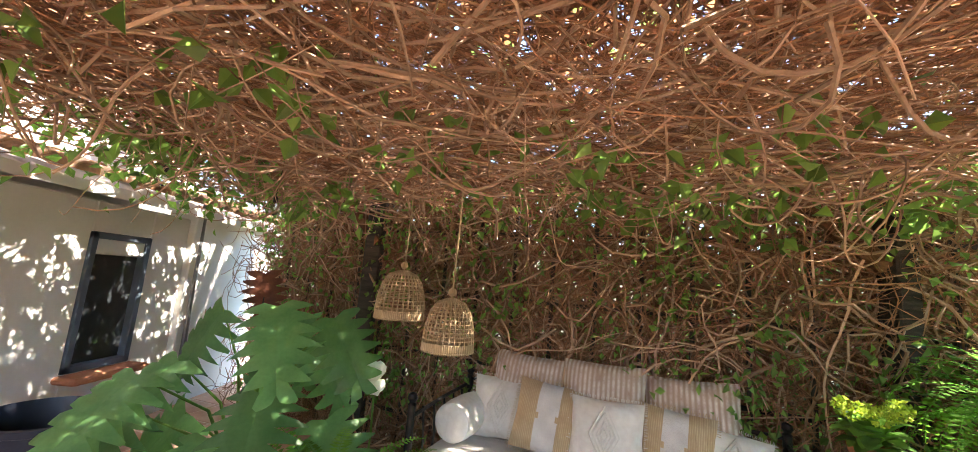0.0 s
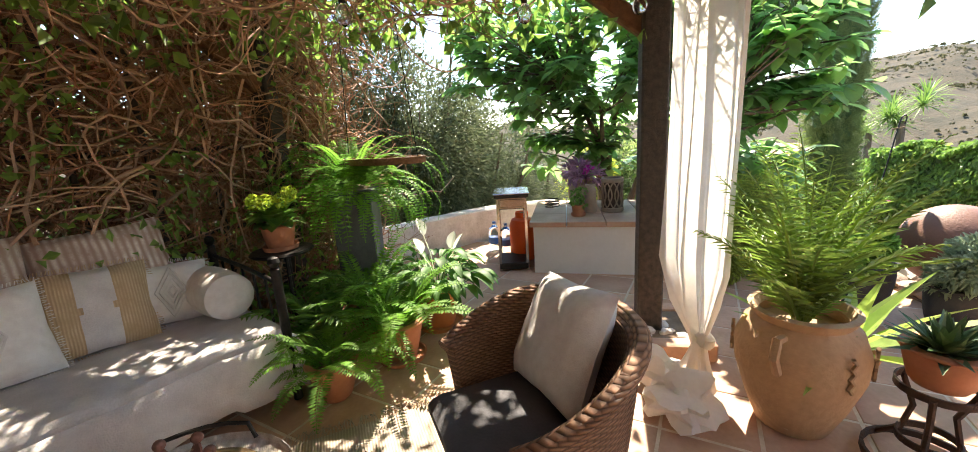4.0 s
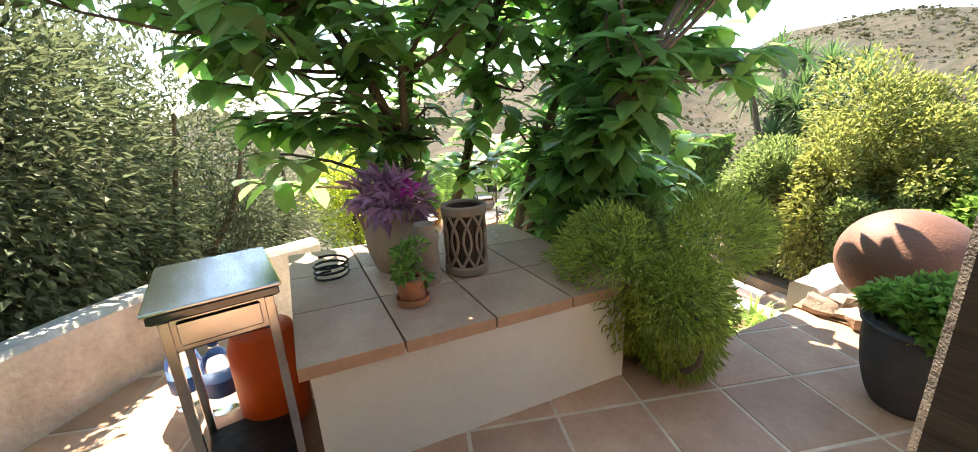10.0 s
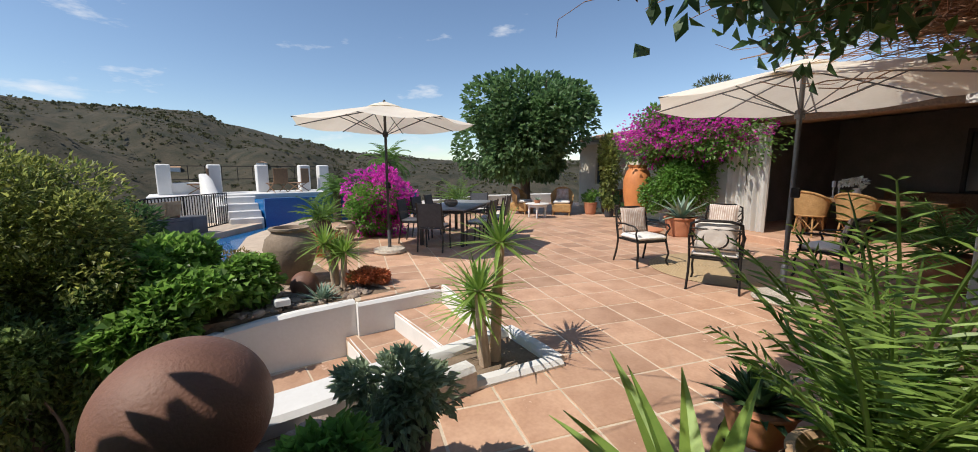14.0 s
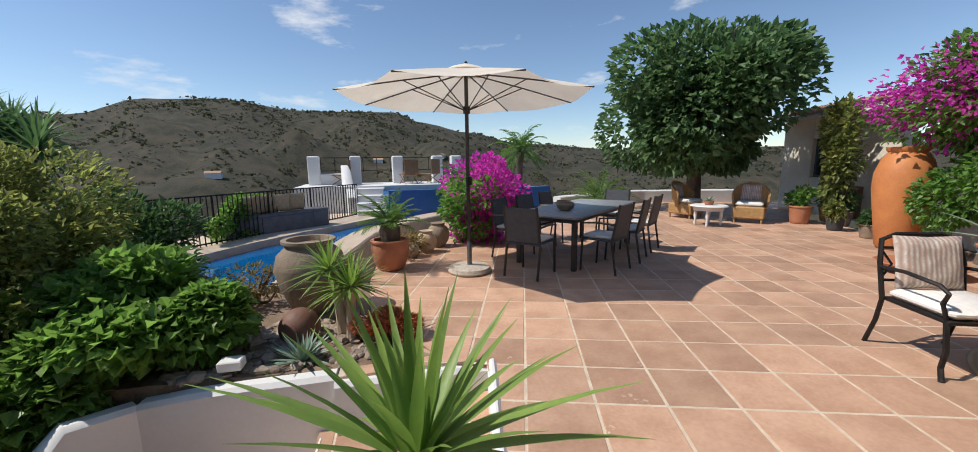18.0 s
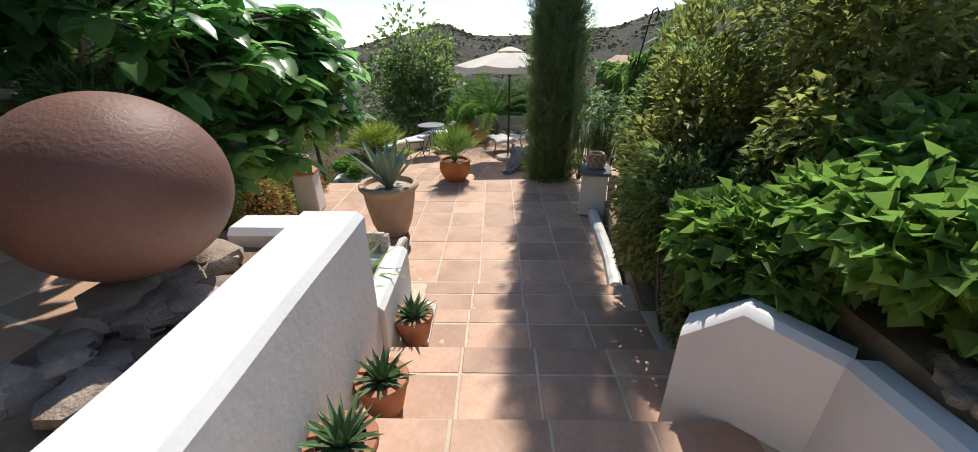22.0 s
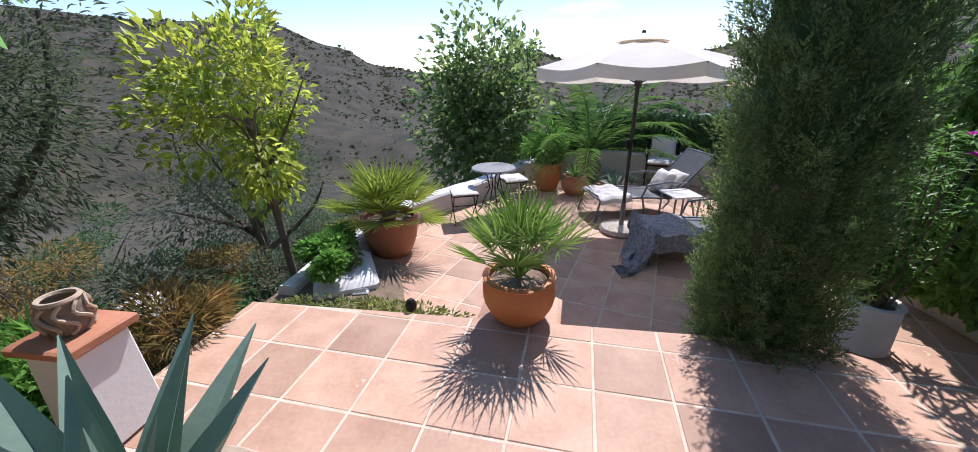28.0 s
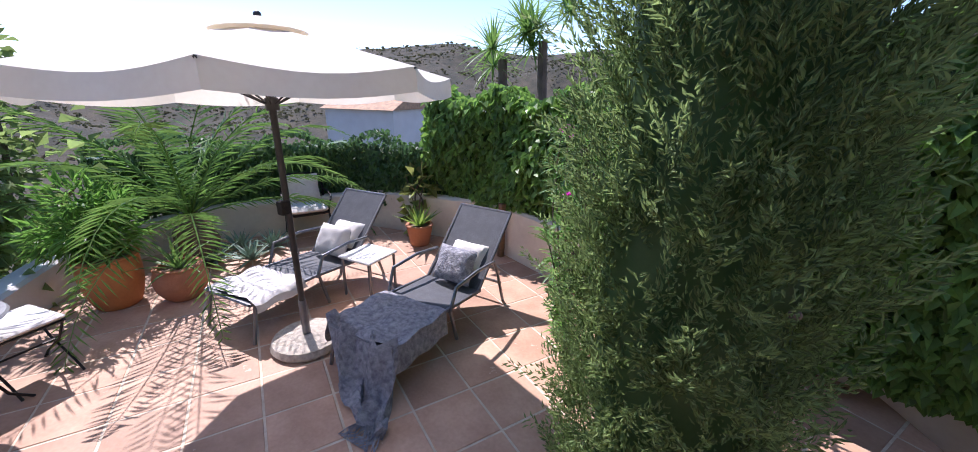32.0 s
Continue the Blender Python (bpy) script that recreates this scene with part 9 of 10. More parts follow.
t = potted("oleander_pot", 9.36, -5.97, LOW, "pink flowering oleander in a white cylindrical pot", 0.17, 0.42, "plaster", 1.05, rim=0.02)
oleander(t, 0.4, 14, 0.5, 1.35, 241)
t = thing("oleander_bush", 9.75, -5.85, LOW, "open oleander bush beside the cypress", "shrub")
oleander(t, 0.05, 26, 0.6, 1.75, 245, 0.2)
t = thing("garden_crook", 9.5, -6.15, LOW, "dark iron garden crook leaning beside the oleander", "garden tool")
part("shaft", Geo().tube([(0, 0, 0), (0.05, -0.2, 1.5), (0.1, -0.42, 2.9), (0.11, -0.46, 3.06), (0.13, -0.53, 3.1), (0.14, -0.57, 3.04), (0.13, -0.54, 2.9)], 0.014, 8), M["iron"], t)
part("cross_handle", Geo().tube([(0.07, -0.3, 2.82), (0.11, -0.53, 2.85)], 0.016, 8), M["wood"], t)


def ivy_wall(name, points, z0, z1, thick, count, seed, label, L=0.1, mt="ivy"):
    r = np.random.RandomState(seed)
    seg = [(np.array(a), np.array(b)) for a, b in zip(points, points[1:])]
    w = np.array([np.linalg.norm(b - a) for a, b in seg])
    pick = r.choice(len(seg), count, p=w / w.sum())
    u = r.rand(count)
    A = np.array([s[0] for s in seg])[pick]
    B = np.array([s[1] for s in seg])[pick]
    d = B - A
    nrm = np.column_stack([-d[:, 1], d[:, 0]]) / np.linalg.norm(d, axis=1)[:, None]
    P = A + d * u[:, None]
    z = z0 + (z1 - z0) * r.rand(count)
    bump = 0.12 * np.sin(P[:, 0] * 3.1 + z * 4) + 0.1 * np.sin(P[:, 1] * 4.3 - z * 2.7)
    side = np.where(r.rand(count) < 0.6, 1.0, -1.0) * (0.6 + 0.4 * r.rand(count))
    top = r.rand(count) < 0.18
    z = np.where(top, z1 + 0.12 * np.sin(P[:, 0] * 5 + P[:, 1] * 3) + 0.06 * r.rand(count), z)
    off = side * (thick / 2 + bump * 0.5)
    off = np.where(top, off * r.rand(count), off)
    xyz = np.column_stack([P + nrm * off[:, None], z])
    dirs = np.column_stack([nrm * np.sign(off)[:, None] * 0.4, np.full(count, -0.7)]) + r.normal(size=(count, 3)) * 0.35
    ups = np.column_stack([nrm * np.sign(off)[:, None], np.full(count, 0.5)]) + r.normal(size=(count, 3)) * 0.3
    t = thing(name, 0, 0, 0, label, "hedge")
    part("foliage", Geo().leaves(xyz, dirs, ups, L * (0.7 + 0.6 * r.rand(count)), L * 0.8), M[mt], t)
    # solid slab added within the hedge, coloured dark as the shade between leaves
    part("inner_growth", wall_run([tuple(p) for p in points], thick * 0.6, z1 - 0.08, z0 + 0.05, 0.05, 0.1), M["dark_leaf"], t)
    return t


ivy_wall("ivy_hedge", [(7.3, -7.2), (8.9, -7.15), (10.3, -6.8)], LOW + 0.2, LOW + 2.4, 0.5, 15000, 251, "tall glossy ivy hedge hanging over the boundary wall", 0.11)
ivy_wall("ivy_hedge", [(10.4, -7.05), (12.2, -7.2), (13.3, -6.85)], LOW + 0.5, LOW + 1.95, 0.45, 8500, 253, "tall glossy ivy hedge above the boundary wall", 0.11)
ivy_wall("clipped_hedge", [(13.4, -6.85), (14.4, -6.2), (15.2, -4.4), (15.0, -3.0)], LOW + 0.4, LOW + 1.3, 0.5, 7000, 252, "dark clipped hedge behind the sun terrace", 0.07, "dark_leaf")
t = thing("fence_post", 11.8, -6.82, LOW, "square wooden post against the boundary wall", "post")
part("shaft", Geo().box(0, 0, 0, 0.07, 0.07, 0.72), M["wood"], t, smooth=False)

# ---- palms on the lower terrace ----
solid("pot_ledge", Geo().box(8.72, -3.28, LOW - 0.1, 0.5, 0.62, MID - 0.004 - LOW + 0.1, b=0.03), M["tile"], "small terracotta ledge under the palm pot", "ledge", kind="structure")
t = potted("fan_palm_pot", 8.62, -3.28, MID, "dwarf fan palm in a rounded orange clay pot", 0.25, 0.36, "orange_clay", 0.66, 0.05, rim=0.06)
fan_palm(t, 0.32, 24, 0.4, 0.36, 261, "yucca", (0.6, 1.55), 18, width=0.011)
t = potted("fan_palm_pot", 10.25, -1.45, LOW, "yellowing dwarf fan palm in a large clay pot", 0.33, 0.5, "clay", 0.66, 0.04, rim=0.05)
fan_palm(t, 0.47, 26, 0.4, 0.46, 262, "yellow_palm", (-0.1, 1.35), 24, width=0.02)
part("trunk", Geo().ball(0, 0, 0.55, 0.1, 0.1, 0.16), M["bark"], t)
t = thing("trough_planter", 9.42, -1.3, LOW, "low white trough planter with green shrub", "planter", 35)
part("trough", Geo().box(0, 0.0, 0, 0.82, 0.62, 0.2, b=0.05), M["plaster"], t)
shrub("trough_shrub", 9.36, -1.22, LOW + 0.14, 0.42, 0.38, 0.24, 3600, 0.06, 0.035, "leaf", "dense round green shrub in the lemon bed", 263, 10, inner=0.5)
shrub("ground_cover", 8.66, -2.0, LOW + 0.05, 0.2, 0.95, 0.17, 2600, 0.045, 0.02, "yellow_leaf", "yellow green ground cover along the step edge", 264, 20, "ground cover", 2, inner=0.6)
t = thing("stone_lamp", 8.55, -2.45, MID - 0.02, "small dark garden lamp at the step edge", "lamp")
part("lamp_head", Geo().ball(0, 0, 0.05, 0.045, 0.045, 0.06), M["iron"], t)
t = thing("vent_grille", 9.2, -1.62, LOW + 0.1, "small white slotted grille lying in the bed", "grille", 20)
for k in range(5):
    part("slat", Geo().box(-0.08 + k * 0.04, 0, 0.02, 0.02, 0.12, 0.02), M["plaster"], t, smooth=False)
part("frame", Geo().box(0, 0, 0, 0.22, 0.15, 0.02), M["plaster"], t, smooth=False)
tree("lemon_tree", 9.5, -0.6, LOW - 0.1, 2.9, 0.8, 0.85, 1.0, 2900, 0.1, 0.05, "lemon", "slim lemon tree with yellow green leaves", 265, 0.05, 14, 6, (0.1, 0.25), 0.4)
shrub("lavender", 8.0, -0.85, MID - 0.25, 0.55, 0.35, 0.26, 2400, 0.12, 0.008, "dry_leaf", "dry grey brown lavender bush", 266, 9, inner=0.5)
shrub("oleander_shrub", 7.3, -0.3, -1.9, 0.7, 0.5, 0.5, 2400, 0.13, 0.024, "leaf", "oleander bush below the terrace edge", 267, 10)
tree("olive_tree", 8.0, 1.6, -2.6, 4.4, 1.8, 1.5, 1.6, 13000, 0.08, 0.018, "olive", "old olive tree beyond the lemon bed", 268, 0.16, 16, 8)
solid("chimney_block", Geo().box(0, 0, 0, 0.5, 0.4, 0.7, b=0.02), M["plaster"], "small white masonry block with clay top", "block", at=pose(8.9, 0.95, -2.6, 0, 0, 20))
tree("olive_tree", 12.2, 2.4, -4.6, 4.6, 2.0, 1.8, 1.7, 9000, 0.09, 0.022, "olive", "grey olive tree on the slope", 269, 0.14)
tree("fig_tree", 15.4, -1.7, -4.4, 6.3, 1.9, 1.9, 2.5, 6500, 0.15, 0.11, "pitt", "leafy tree beyond the sun terrace", 270, 0.1, 26, 7, inner=0.15)
for i, (x, y, s) in enumerate(((10.5, 0.6, 0.6), (11.8, 0.2, 0.7), (13.0, -0.6, 0.7), (9.8, 2.2, 0.8), (11.2, 3.0, 0.9), (14.0, 0.8, 0.9), (16.2, -3.0, 1.0), (17, 1.0, 1.2), (6.9, 1.0, 0.6), (6.2, 0.3, 0.5), (7.6, 3.4, 1.0), (9.6, 4.6, 1.2), (8.6, 0.5, 0.55), (9.7, 0.6, 0.5), (10.6, 1.6, 0.7), (12.4, 1.2, 0.8), (13.4, 2.4, 1.0), (8.4, 2.6, 0.7), (15.5, 2.2, 1.1), (18.5, -0.5, 1.3), (19.0, 3.0, 1.5), (14.8, 5.0, 1.5), (11.6, 6.2, 1.4), (21, -3.5, 1.4))):
    shrub("slope_bush", x, y, land(x, y) - 0.1, s, s, s * 0.6, int(2200 * s), 0.08, 0.03, ("olive", "dark_leaf", "dry_leaf")[i % 3], "wild scrub bush on the slope", 280 + i, 9, "bush")

# ---- sun terrace furniture ----
parasol(11.5, -4.28, LOW, 20, "cream parasol with scalloped valance over the loungers", 1.26, 2.11, 2.44, 0.13, tilt=3)


def lounger(m, label):
    t = thing("sun_lounger", 0, 0, 0, label, "lounger", group="sun loungers")
    t.matrix_world = m
    # local: foot end at y -0.95, head end towards +y
    W = 0.3
    part("seat_sling", Geo().add([(-W, -0.95, 0.36), (W, -0.95, 0.36), (W, -0.4, 0.34), (-W, -0.4, 0.34), (W, 0.2, 0.3), (-W, 0.2, 0.3), (-W, -0.95, 0.345), (W, -0.95, 0.345), (W, -0.4, 0.325), (-W, -0.4, 0.325), (W, 0.2, 0.285), (-W, 0.2, 0.285)], [(0, 1, 2, 3), (3, 2, 4, 5), (9, 8, 7, 6), (11, 10, 8, 9), (0, 6, 7, 1), (5, 4, 10, 11)]), M["mesh_fabric"], t)
    part("back_sling", Geo().add([(-W, 0.2, 0.3), (W, 0.2, 0.3), (W, 0.5, 0.6), (-W, 0.5, 0.6), (W, 0.78, 0.9), (-W, 0.78, 0.9), (-W, 0.22, 0.285), (W, 0.22, 0.285), (W, 0.52, 0.585), (-W, 0.52, 0.585), (W, 0.8, 0.885), (-W, 0.8, 0.885)], [(0, 1, 2, 3), (3, 2, 4, 5), (9, 8, 7, 6), (11, 10, 8, 9), (0, 6, 7, 1), (5, 4, 10, 11)]), M["mesh_fabric"], t)
    for s in (-1, 1):
        part("side_rail", Geo().tube([(s * W, -0.95, 0.35), (s * W, -0.3, 0.335), (s * W, 0.22, 0.29)], 0.016, 7), M["grey_metal"], t)
        part("back_rail", Geo().tube([(s * W, 0.2, 0.3), (s * W, 0.5, 0.6), (s * W, 0.79, 0.9)], 0.015, 7), M["grey_metal"], t)
        part("armrest", Geo().tube([(s * (W + 0.04), -0.3, 0.33), (s * (W + 0.05), -0.22, 0.53), (s * (W + 0.05), 0.1, 0.55), (s * (W + 0.04), 0.4, 0.52), (s * (W + 0.03), 0.48, 0.4), (s * (W + 0.03), 0.62, 0.0)], 0.016, 7), M["grey_metal"], t)
        part("front_leg", Geo().tube([(s * W, -0.9, 0.35), (s * (W + 0.02), -0.98, 0)], 0.016, 7), M["grey_metal"], t)
        part("middle_leg", Geo().tube([(s * W, -0.25, 0.33), (s * (W + 0.02), -0.18, 0)], 0.016, 7), M["grey_metal"], t)
    for y, z in ((-0.95, 0.352), (0.79, 0.9), (0.62, 0.2)):
        part("cross_bar", Geo().tube([(-W, y, z), (W, y, z)], 0.014, 6), M["grey_metal"], t)
    return t


LB, LA = pose(11.08, -5.35, LOW, 0, 0, 197), pose(12.42, -4.72, LOW, 0, 0, 202)
lounger(LB, "grey mesh sun lounger with a knitted throw")
lounger(LA, "grey mesh sun lounger with a pale towel")
for i, (m, c) in enumerate(((LB, "cushion"), (LB, "knit"), (LA, "cushion"), (LA, "linen"))):
    solid("lounger_cushion", pillow(0.42, 0.34, 0.16, 21 + i), M[c], ("off-white cotton cushion on the lounger", "cushion with knitted pattern on the lounger")[i % 2], "cushion", "lounger cushions", at=m @ pose(0.02, 0.3 - 0.17 * (i % 2), 0.36 - 0.02 * (i % 2), -42 + 12 * (i % 2), 0, 180 * 0))


def blanket(w, d, drop, seed, tail=0.0):
    """A throw over the foot of a lounger, hanging on both sides with a tail on the floor."""
    n, m = 26, 26
    v, f = [], []
    for i in range(n + 1):
        u = i / n * 2 - 1
        for j in range(m + 1):
            y = (j / m - 0.5) * d
            a = abs(u) * (w / 2 + drop)
            x, z = (a, 0.375) if a < w / 2 else (w / 2 + 0.03 + 0.12 * (a - w / 2), 0.375 - (a - w / 2))
            x *= 1 if u > 0 else -1
            wv = 0.02 * noise.noise(Vector((u * 4, y * 7, seed)))
            v.append((x + wv, y + 0.04 * noise.noise(Vector((u * 3, y * 3, seed + 4))), max(0.012, z + wv + 0.012 * math.sin(y * 22 + u * 3))))
    for i in range(n):
        for j in range(m):
            a = i * (m + 1) + j
            f.append((a, a + m + 1, a + m + 2, a + 1))
    return Geo().add(v, f)


t = thing("knitted_throw", 0, 0, 0, "grey and white knitted throw trailing from the lounger to the floor", "throw")
t.matrix_world = LB
part("throw_body", blanket(0.62, 0.6, 0.2, 3), M["knit"], t).matrix_local = pose(0, -0.66, 0)
rings = []
for i in range(16):
    q = i / 15
    x, y, w = -0.02 + 0.46 * q, -0.93 - 0.36 * q, 0.72 - 0.5 * q
    z = 0.36 * (1 - smooth(q * 2.2)) + 0.05
    rings.append([(x + w * (k / 12 - 0.5), y + 0.05 * math.sin(k * 1.1 + i * 0.5), z + 0.03 * math.sin(k * 1.7 + i) + 0.02 * math.sin(k * 0.6)) for k in range(13)] + [(x + w * (k / 12 - 0.5), y, max(0.004, z - 0.05)) for k in range(12, -1, -1)])
part("throw_tail", Geo().loft(rings), M["knit"], t)
g = Geo()
rf = random.Random(4)
for i in range(40):
    x = 0.44 + rf.uniform(-0.1, 0.1)
    g.tube([(x, -1.27, 0.04), (x + rf.uniform(-0.06, 0.06), -1.34, 0.015), (x + rf.uniform(-0.1, 0.1), -1.4, 0.008)], 0.004, 3, False)
part("fringe", g, M["knit"], t)
solid("towel", blanket(0.62, 0.5, 0.09, 8), M["linen"], "pale fringed towel over the lounger foot", "towel", at=LA @ pose(0, -0.68, 0.0))
t = thing("side_table", 12.0, -5.1, LOW, "small square white topped metal side table", "table", 20)
part("tabletop", Geo().box(0, 0, 0.42, 0.42, 0.42, 0.025, b=0.006), M["marble"], t, smooth=False)
for x in (-0.18, 0.18):
    for y in (-0.18, 0.18):
        part("leg", Geo().box(x, y, 0, 0.022, 0.022, 0.42, b=0.003), M["grey_metal"], t, smooth=False)


def bistro_chair(m):
    t = thing("bistro_stool", 0, 0, 0, "scrolled iron stool with white seat pad", "stool", group="bistro stools")
    t.matrix_world = m
    part("seat", Geo().box(0, 0, 0.42, 0.42, 0.38, 0.015), M["iron"], t)
    part("seat_pad", Geo().box(0, 0, 0.435, 0.42, 0.38, 0.04, b=0.015), M["cushion"], t, "white seat pad")
    for y in (-0.17, 0.17):
        for s in (-1, 1):
            part("leg", Geo().tube([(s * 0.19, y, 0.42), (s * 0.06, y, 0.24), (-s * 0.16, y, 0.08), (-s * 0.24, y, 0.0), (-s * 0.2, y, 0.03)], 0.009, 6), M["iron"], t)
    part("brace", Geo().tube([(0, -0.17, 0.22), (0, 0.17, 0.22)], 0.008, 5), M["iron"], t)
    return t


bistro_chair(pose(11.52, -2.02, LOW, 0, 0, 25))
bistro_chair(pose(12.36, -2.62, LOW, 0, 0, 30))
t = thing("bistro_table", 11.95, -2.38, LOW, "round grey bistro table on scrolled iron legs", "table")
part("tabletop", Geo().lathe([(0.001, 0.7), (0.33, 0.7), (0.34, 0.71), (0.33, 0.725), (0.001, 0.728)], 32), M["grey_stone"], t)
for i in range(4):
    a = 0.5 + i * 1.571
    c, s = math.cos(a), math.sin(a)
    part("leg", Geo().tube([(0.22 * c, 0.22 * s, 0.7), (0.1 * c, 0.1 * s, 0.6), (0.06 * c, 0.06 * s, 0.4), (0.16 * c, 0.16 * s, 0.22), (0.2 * c, 0.2 * s, 0.1), (0.3 * c, 0.3 * s, 0.0)], 0.01, 6), M["iron"], t)
    part("scroll", Geo().tube([((0.13 + 0.06 * math.cos(q)) * c, (0.13 + 0.06 * math.cos(q)) * s, 0.47 + 0.06 * math.sin(q)) for q in (k * 0.6 for k in range(9))], 0.007, 5), M["iron"], t)
t = potted("oleander_pot", 13.35, -3.1, LOW, "oleander in a large orange clay pot by the parapet", 0.24, 0.52, "orange_clay", 0.72, 0.03, rim=0.05)
mound(t, 0.85, 0.45, 0.4, 1300, 0.14, 0.026, "leaf", 291, 10)
t = potted("round_pot", 13.12, -3.6, LOW, "spiky plant in a round brown clay pot", 0.2, 0.36, "clay", 0.7, 0.06, rim=0.05)
rosette(t, 0.32, 22, 0.5, 0.04, "palm", 292, (0.2, 1.4), 0.7)
t = thing("date_palm", 14.0, -3.85, LOW, "feathery young date palm with arching fronds", "palm")
part("trunk", Geo().ball(0, 0, 0.3, 0.22, 0.22, 0.35, 14, 10, 0.2), M["bark"], t)
feather_palm(t, 0.6, 26, 2.5, 293, "palm", (0.15, 1.4), 1.5, 0.3, 0.015, 40)
t = thing("agave_clump", 13.9, -4.3, LOW, "clump of dark blue agaves by the back wall", "plant")
for i in range(4):
    rosette(t, 0.03, 26, 0.34, 0.06, "agave", 294 + i, (0.1, 1.4), 0.15, 4, 0.4, "agave", 0.4, 0.25 * math.cos(i * 1.6), 0.35 * math.sin(i * 1.6))
t = potted("agave_pot", 12.85, -6.25, LOW, "striped agave in a terracotta pot by the wall", 0.18, 0.3, "clay", 0.72)
rosette(t, 0.26, 20, 0.42, 0.055, "yucca", 298, (0.4, 1.4), 0.2, 5, 0.4)
t = garden_chair(pose(14.15, -5.2, LOW, 0, 0, -100), False)
shrub("young_fig", 13.3, -6.45, LOW, 0.3, 0.3, 0.6, 90, 0.2, 0.15, "yellow_leaf", "young tree with large yellow green leaves by the wall", 299, 7)
t = thing("neighbour_house", 23.4, -11.1, -3.7, "white neighbouring house with clay tile roof", "house", 28)
part("wall", Geo().box(0, 0, 0, 3, 2.6, 3.4), M["plaster"], t, smooth=False)
part("roof", Geo().add([(-1.6, -1.45, 3.35), (1.6, -1.45, 3.35), (1.6, 1.45, 3.35), (-1.6, 1.45, 3.35), (-1.6, 0, 3.95), (1.6, 0, 3.95)], [(0, 1, 5, 4), (2, 3, 4, 5), (0, 4, 3), (1, 2, 5), (3, 2, 1, 0)]), M["roof"], t, smooth=False)
part("window", Geo().box(-0.6, -1.3, 1.2, 0.6, 0.06, 0.9), M["pane"], t, smooth=False)
for i, (x, y, h) in enumerate(((13.9, -8.9, 3.3), (13.3, -9.3, 3.6))):
    t = thing("dragon_palm", x, y, -2.4, "tall spiky dracaena behind the ivy hedge", "tree")
    part("trunk", Geo().tube([(0, 0, 0), (0.1, 0.05, h)], [0.12, 0.08], 8), M["bark"], t)
    for k in range(4):
        rosette(t, h - 0.1 + 0.25 * k, 46, 0.8, 0.05, "palm", 300 + 9 * i + k, (-0.5, 1.45), 0.5, 5, 0.3, "leaf_rosette", 0.3, 0.4 * math.cos(k * 1.6), 0.4 * math.sin(k * 1.6))

# ---- scrub on the hills ----
rs = np.random.RandomState(9)
P, D, U, S = [], [], [], []
while len(P) < 200000:
    a, q = rs.rand() * 2 * math.pi, 60 + 640 * rs.rand() ** 0.7
    x, y = 3 - q * math.sin(a), -4 + q * math.cos(a)
    az = math.degrees(math.atan2(-(x - 3), y + 4))
    if noise.noise(Vector((x * 0.02, y * 0.02, 1))) < -0.45 + 0.6 * rs.rand():
        continue
    z = land(x, y)
    s = (0.35 + 1.1 * rs.rand() ** 3) * (0.6 + q / 450)
    for k in range(4):
        P.append((x + rs.normal() * s * 0.25, y + rs.normal() * s * 0.25, z - 0.2))
        D.append((rs.normal() * 0.6, rs.normal() * 0.6, 1))
        U.append((rs.normal(), rs.normal(), 0.2))
        S.append(s)
S = np.array(S)
solid("hill_scrub", Geo().leaves(P, D, U, S * 1.3, S * 1.4, fold=0.3), M["scrub"], "dark green scrub scattered over the hillsides", "scrub", kind="stuff", smooth=False)
for i, (x, y, rz) in enumerate(((60, -330, 20), (-40, -380, 70), (120, -300, 10), (-95, -260, 40), (330, -170, 60), (300, 60, 30), (20, -430, 0))):
    t = thing("hill_house", x, y, land(x, y) - 0.5, "small white house far off on the hillside", "house", rz, group="houses on the hills")
    part("wall", Geo().box(0, 0, 0, 9, 6, 4), M["plaster"], t, smooth=False)
    part("roof", Geo().add([(-4.8, -3.3, 4), (4.8, -3.3, 4), (4.8, 3.3, 4), (-4.8, 3.3, 4), (-4.8, 0, 5.4), (4.8, 0, 5.4)], [(0, 1, 5, 4), (2, 3, 4, 5), (0, 4, 3), (1, 2, 5), (3, 2, 1, 0)]), M["roof"], t, smooth=False)

# ---- floor tiles ----
def clip(poly, sq):
    """The part of a polygon inside a convex square."""
    out = list(poly)
    for i in range(4):
        a, b = sq[i], sq[(i + 1) % 4]
        src, out = out, []
        for j in range(len(src)):
            p, q = src[j], src[(j + 1) % len(src)]
            sp = (b[0] - a[0]) * (p[1] - a[1]) - (b[1] - a[1]) * (p[0] - a[0])
            sq_ = (b[0] - a[0]) * (q[1] - a[1]) - (b[1] - a[1]) * (q[0] - a[0])
            if sp >= 0:
                out.append(p)
            if (sp >= 0) != (sq_ >= 0):
                t = sp / (sp - sq_)
                out.append((p[0] + (q[0] - p[0]) * t, p[1] + (q[1] - p[1]) * t))
        if not out:
            return []
    return out


def area(p):
    return abs(sum(a[0] * b[1] - b[0] * a[1] for a, b in zip(p, p[1:] + p[:1]))) / 2


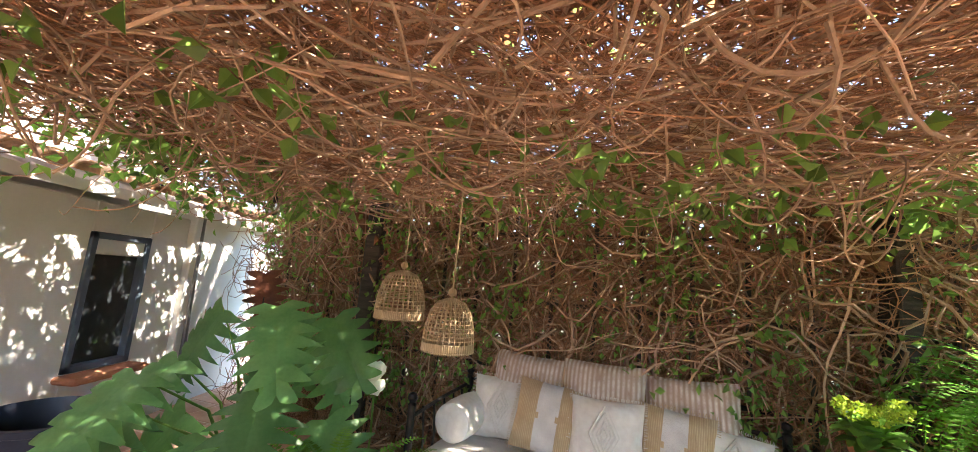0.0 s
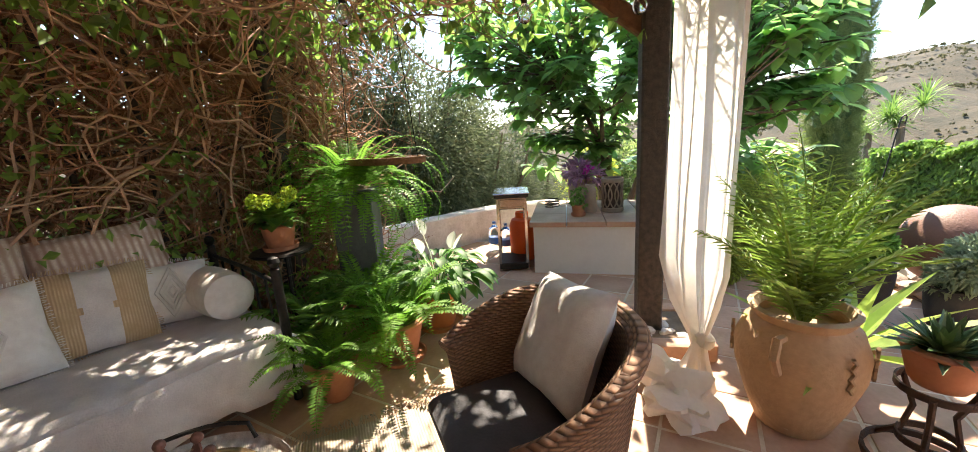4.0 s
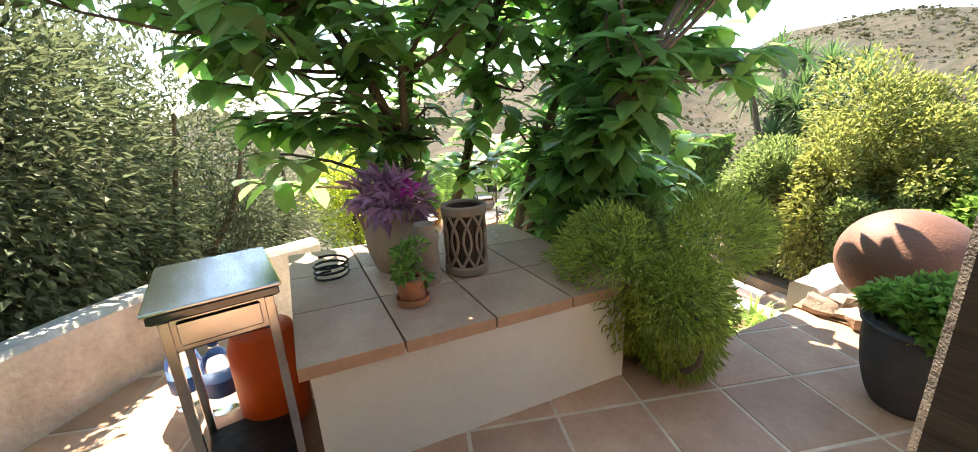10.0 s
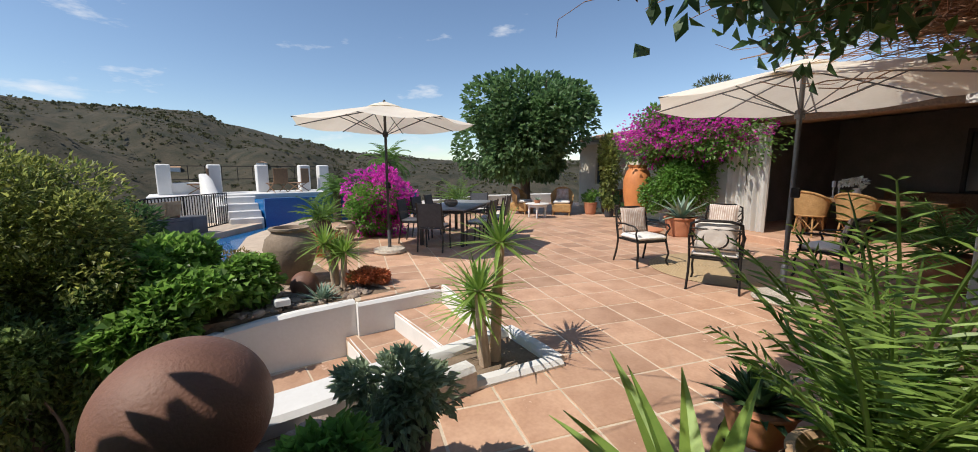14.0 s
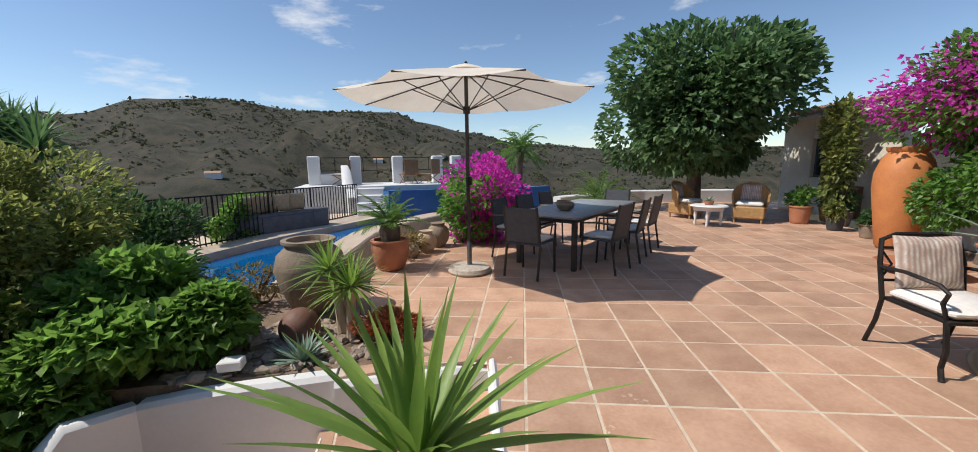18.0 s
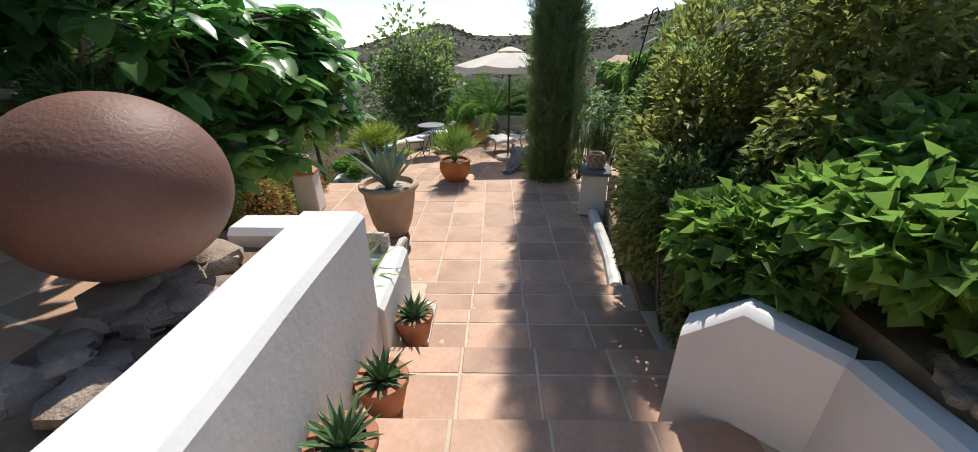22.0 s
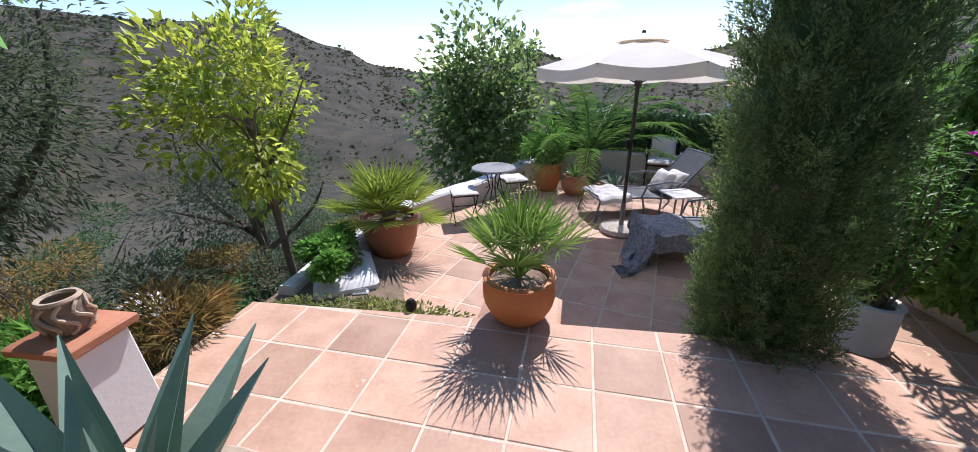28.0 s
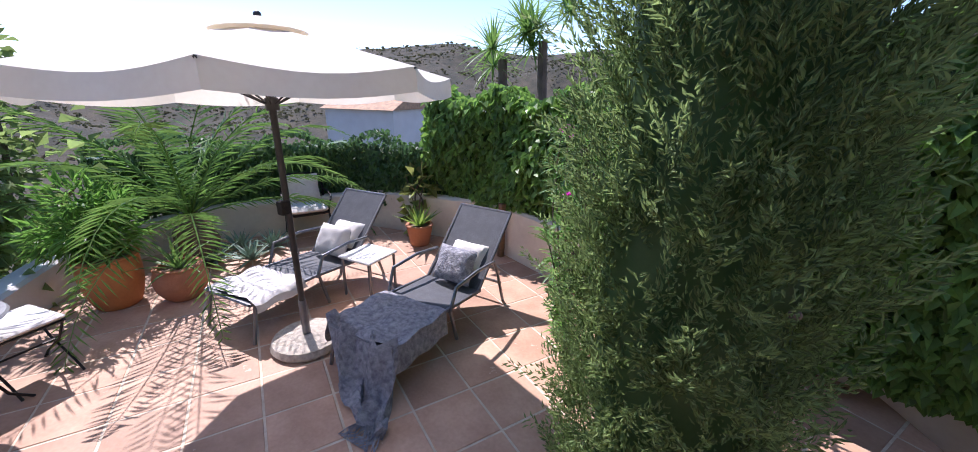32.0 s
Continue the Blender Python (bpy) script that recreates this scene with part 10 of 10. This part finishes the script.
def slab_piece(points, top, thick, b=0.006):
    """A thin tile with a softened upper edge, about its own centre."""
    n = len(points)
    cx, cy = sum(p[0] for p in points) / n, sum(p[1] for p in points) / n
    q = [(p[0] - cx, p[1] - cy) for p in points]
    r = [tuple(c * (1 - b / max(0.05, math.hypot(*p))) for c in p) for p in q]
    v = [(x, y, -thick) for x, y in q] + [(x, y, -b * 0.6) for x, y in q] + [(x, y, 0) for x, y in r]
    f = [tuple(range(2 * n, 3 * n))] + [(k * n + i, k * n + (i + 1) % n, (k + 1) * n + (i + 1) % n, (k + 1) * n + i) for k in range(2) for i in range(n)]
    return v, f, (cx, cy, top)


def pave(floor, poly, angle, pitch, top, near, keep=300, ox=0.0, oy=0.0, joint=0.015, material="tile", across=None):
    c, s = math.cos(radians(angle)), math.sin(radians(angle))
    rot = [((x * c + y * s), (-x * s + y * c)) for x, y in poly]
    x0, x1 = min(p[0] for p in rot), max(p[0] for p in rot)
    y0, y1 = min(p[1] for p in rot), max(p[1] for p in rot)
    r = random.Random(5)
    cells = []
    for i in range(math.floor((x0 - ox) / (across or pitch)) - 1, math.ceil((x1 - ox) / (across or pitch)) + 1):
        for j in range(math.floor((y0 - oy) / pitch) - 1, math.ceil((y1 - oy) / pitch) + 1):
            h, k = (across or pitch) - joint, pitch - joint
            ax, ay = ox + i * (across or pitch), oy + j * pitch
            sq = [(ax, ay), (ax + h, ay), (ax + h, ay + k), (ax, ay + k)]
            p = clip(rot, sq)
            if len(p) < 3 or area(p) < 0.01:
                continue
            full = area(p) > 0.999 * h * k
            w = [(x * c - y * s, x * s + y * c) for x, y in p]
            m = (sum(q[0] for q in w) / len(w), sum(q[1] for q in w) / len(w))
            cells.append((math.dist(m, near), full, w if not full else [(x * c - y * s, x * s + y * c) for x, y in sq]))
    cells.sort(key=lambda e: e[0])
    shared, rest = None, Geo()
    for n, (d, full, w) in enumerate(cells):
        z = top + r.uniform(-0.0025, 0.0015)
        v, f, at = slab_piece(w, z, 0.03)
        if n < keep:
            if full and shared is not None:
                ob = new("tile", shared)
            else:
                g = Geo()
                g.add(v, f)
                ob = link("tile", g, M[material], None, False)
                if full:
                    shared = ob.data
            ob.parent = floor
            ob.matrix_world = pose(*at, r.uniform(-0.15, 0.15), r.uniform(-0.15, 0.15), 0)
        else:
            rest.add([(x + at[0], y + at[1], q + at[2]) for x, y, q in v], f)
    if rest.v:
        tagged(link("tile", rest, M["tile_far"], floor, False), "far terracotta tiles of the same floor", "", "", "stuff")


M["tile_far"] = mat("terracotta_tile_joined", (0.56, 0.35, 0.235), (0.41, 0.235, 0.15), rough=0.62, scale=3.6, bump=0.1, rnd=0.0, island=0.34, fine=11, spots=(0.60, 0.43, 0.32), dist=0.006)
TILE = 0.434
pave(floor_upper, UPPER, -17.7, TILE, 0.0, (0.2, -3.6), 300, ox=0.745, oy=-3.2, across=0.419)
pave(floor_mid, MIDP, 0.0, TILE, MID, (6.5, -3.5), 300, ox=7.12, oy=-3.37)
pave(floor_low, LOWP, -11.0, TILE, LOW, (10.0, -4.5), 300, ox=0.1, oy=0.1)
for ob, x0, x1, z in floor_steps:
    pave(ob, [(x0, -5.08), (x1, -5.08), (x1, -3.3), (x0, -3.3)], 0.0, TILE, z, (x0, -4), 60, ox=x0 + 0.01, oy=-5.07)
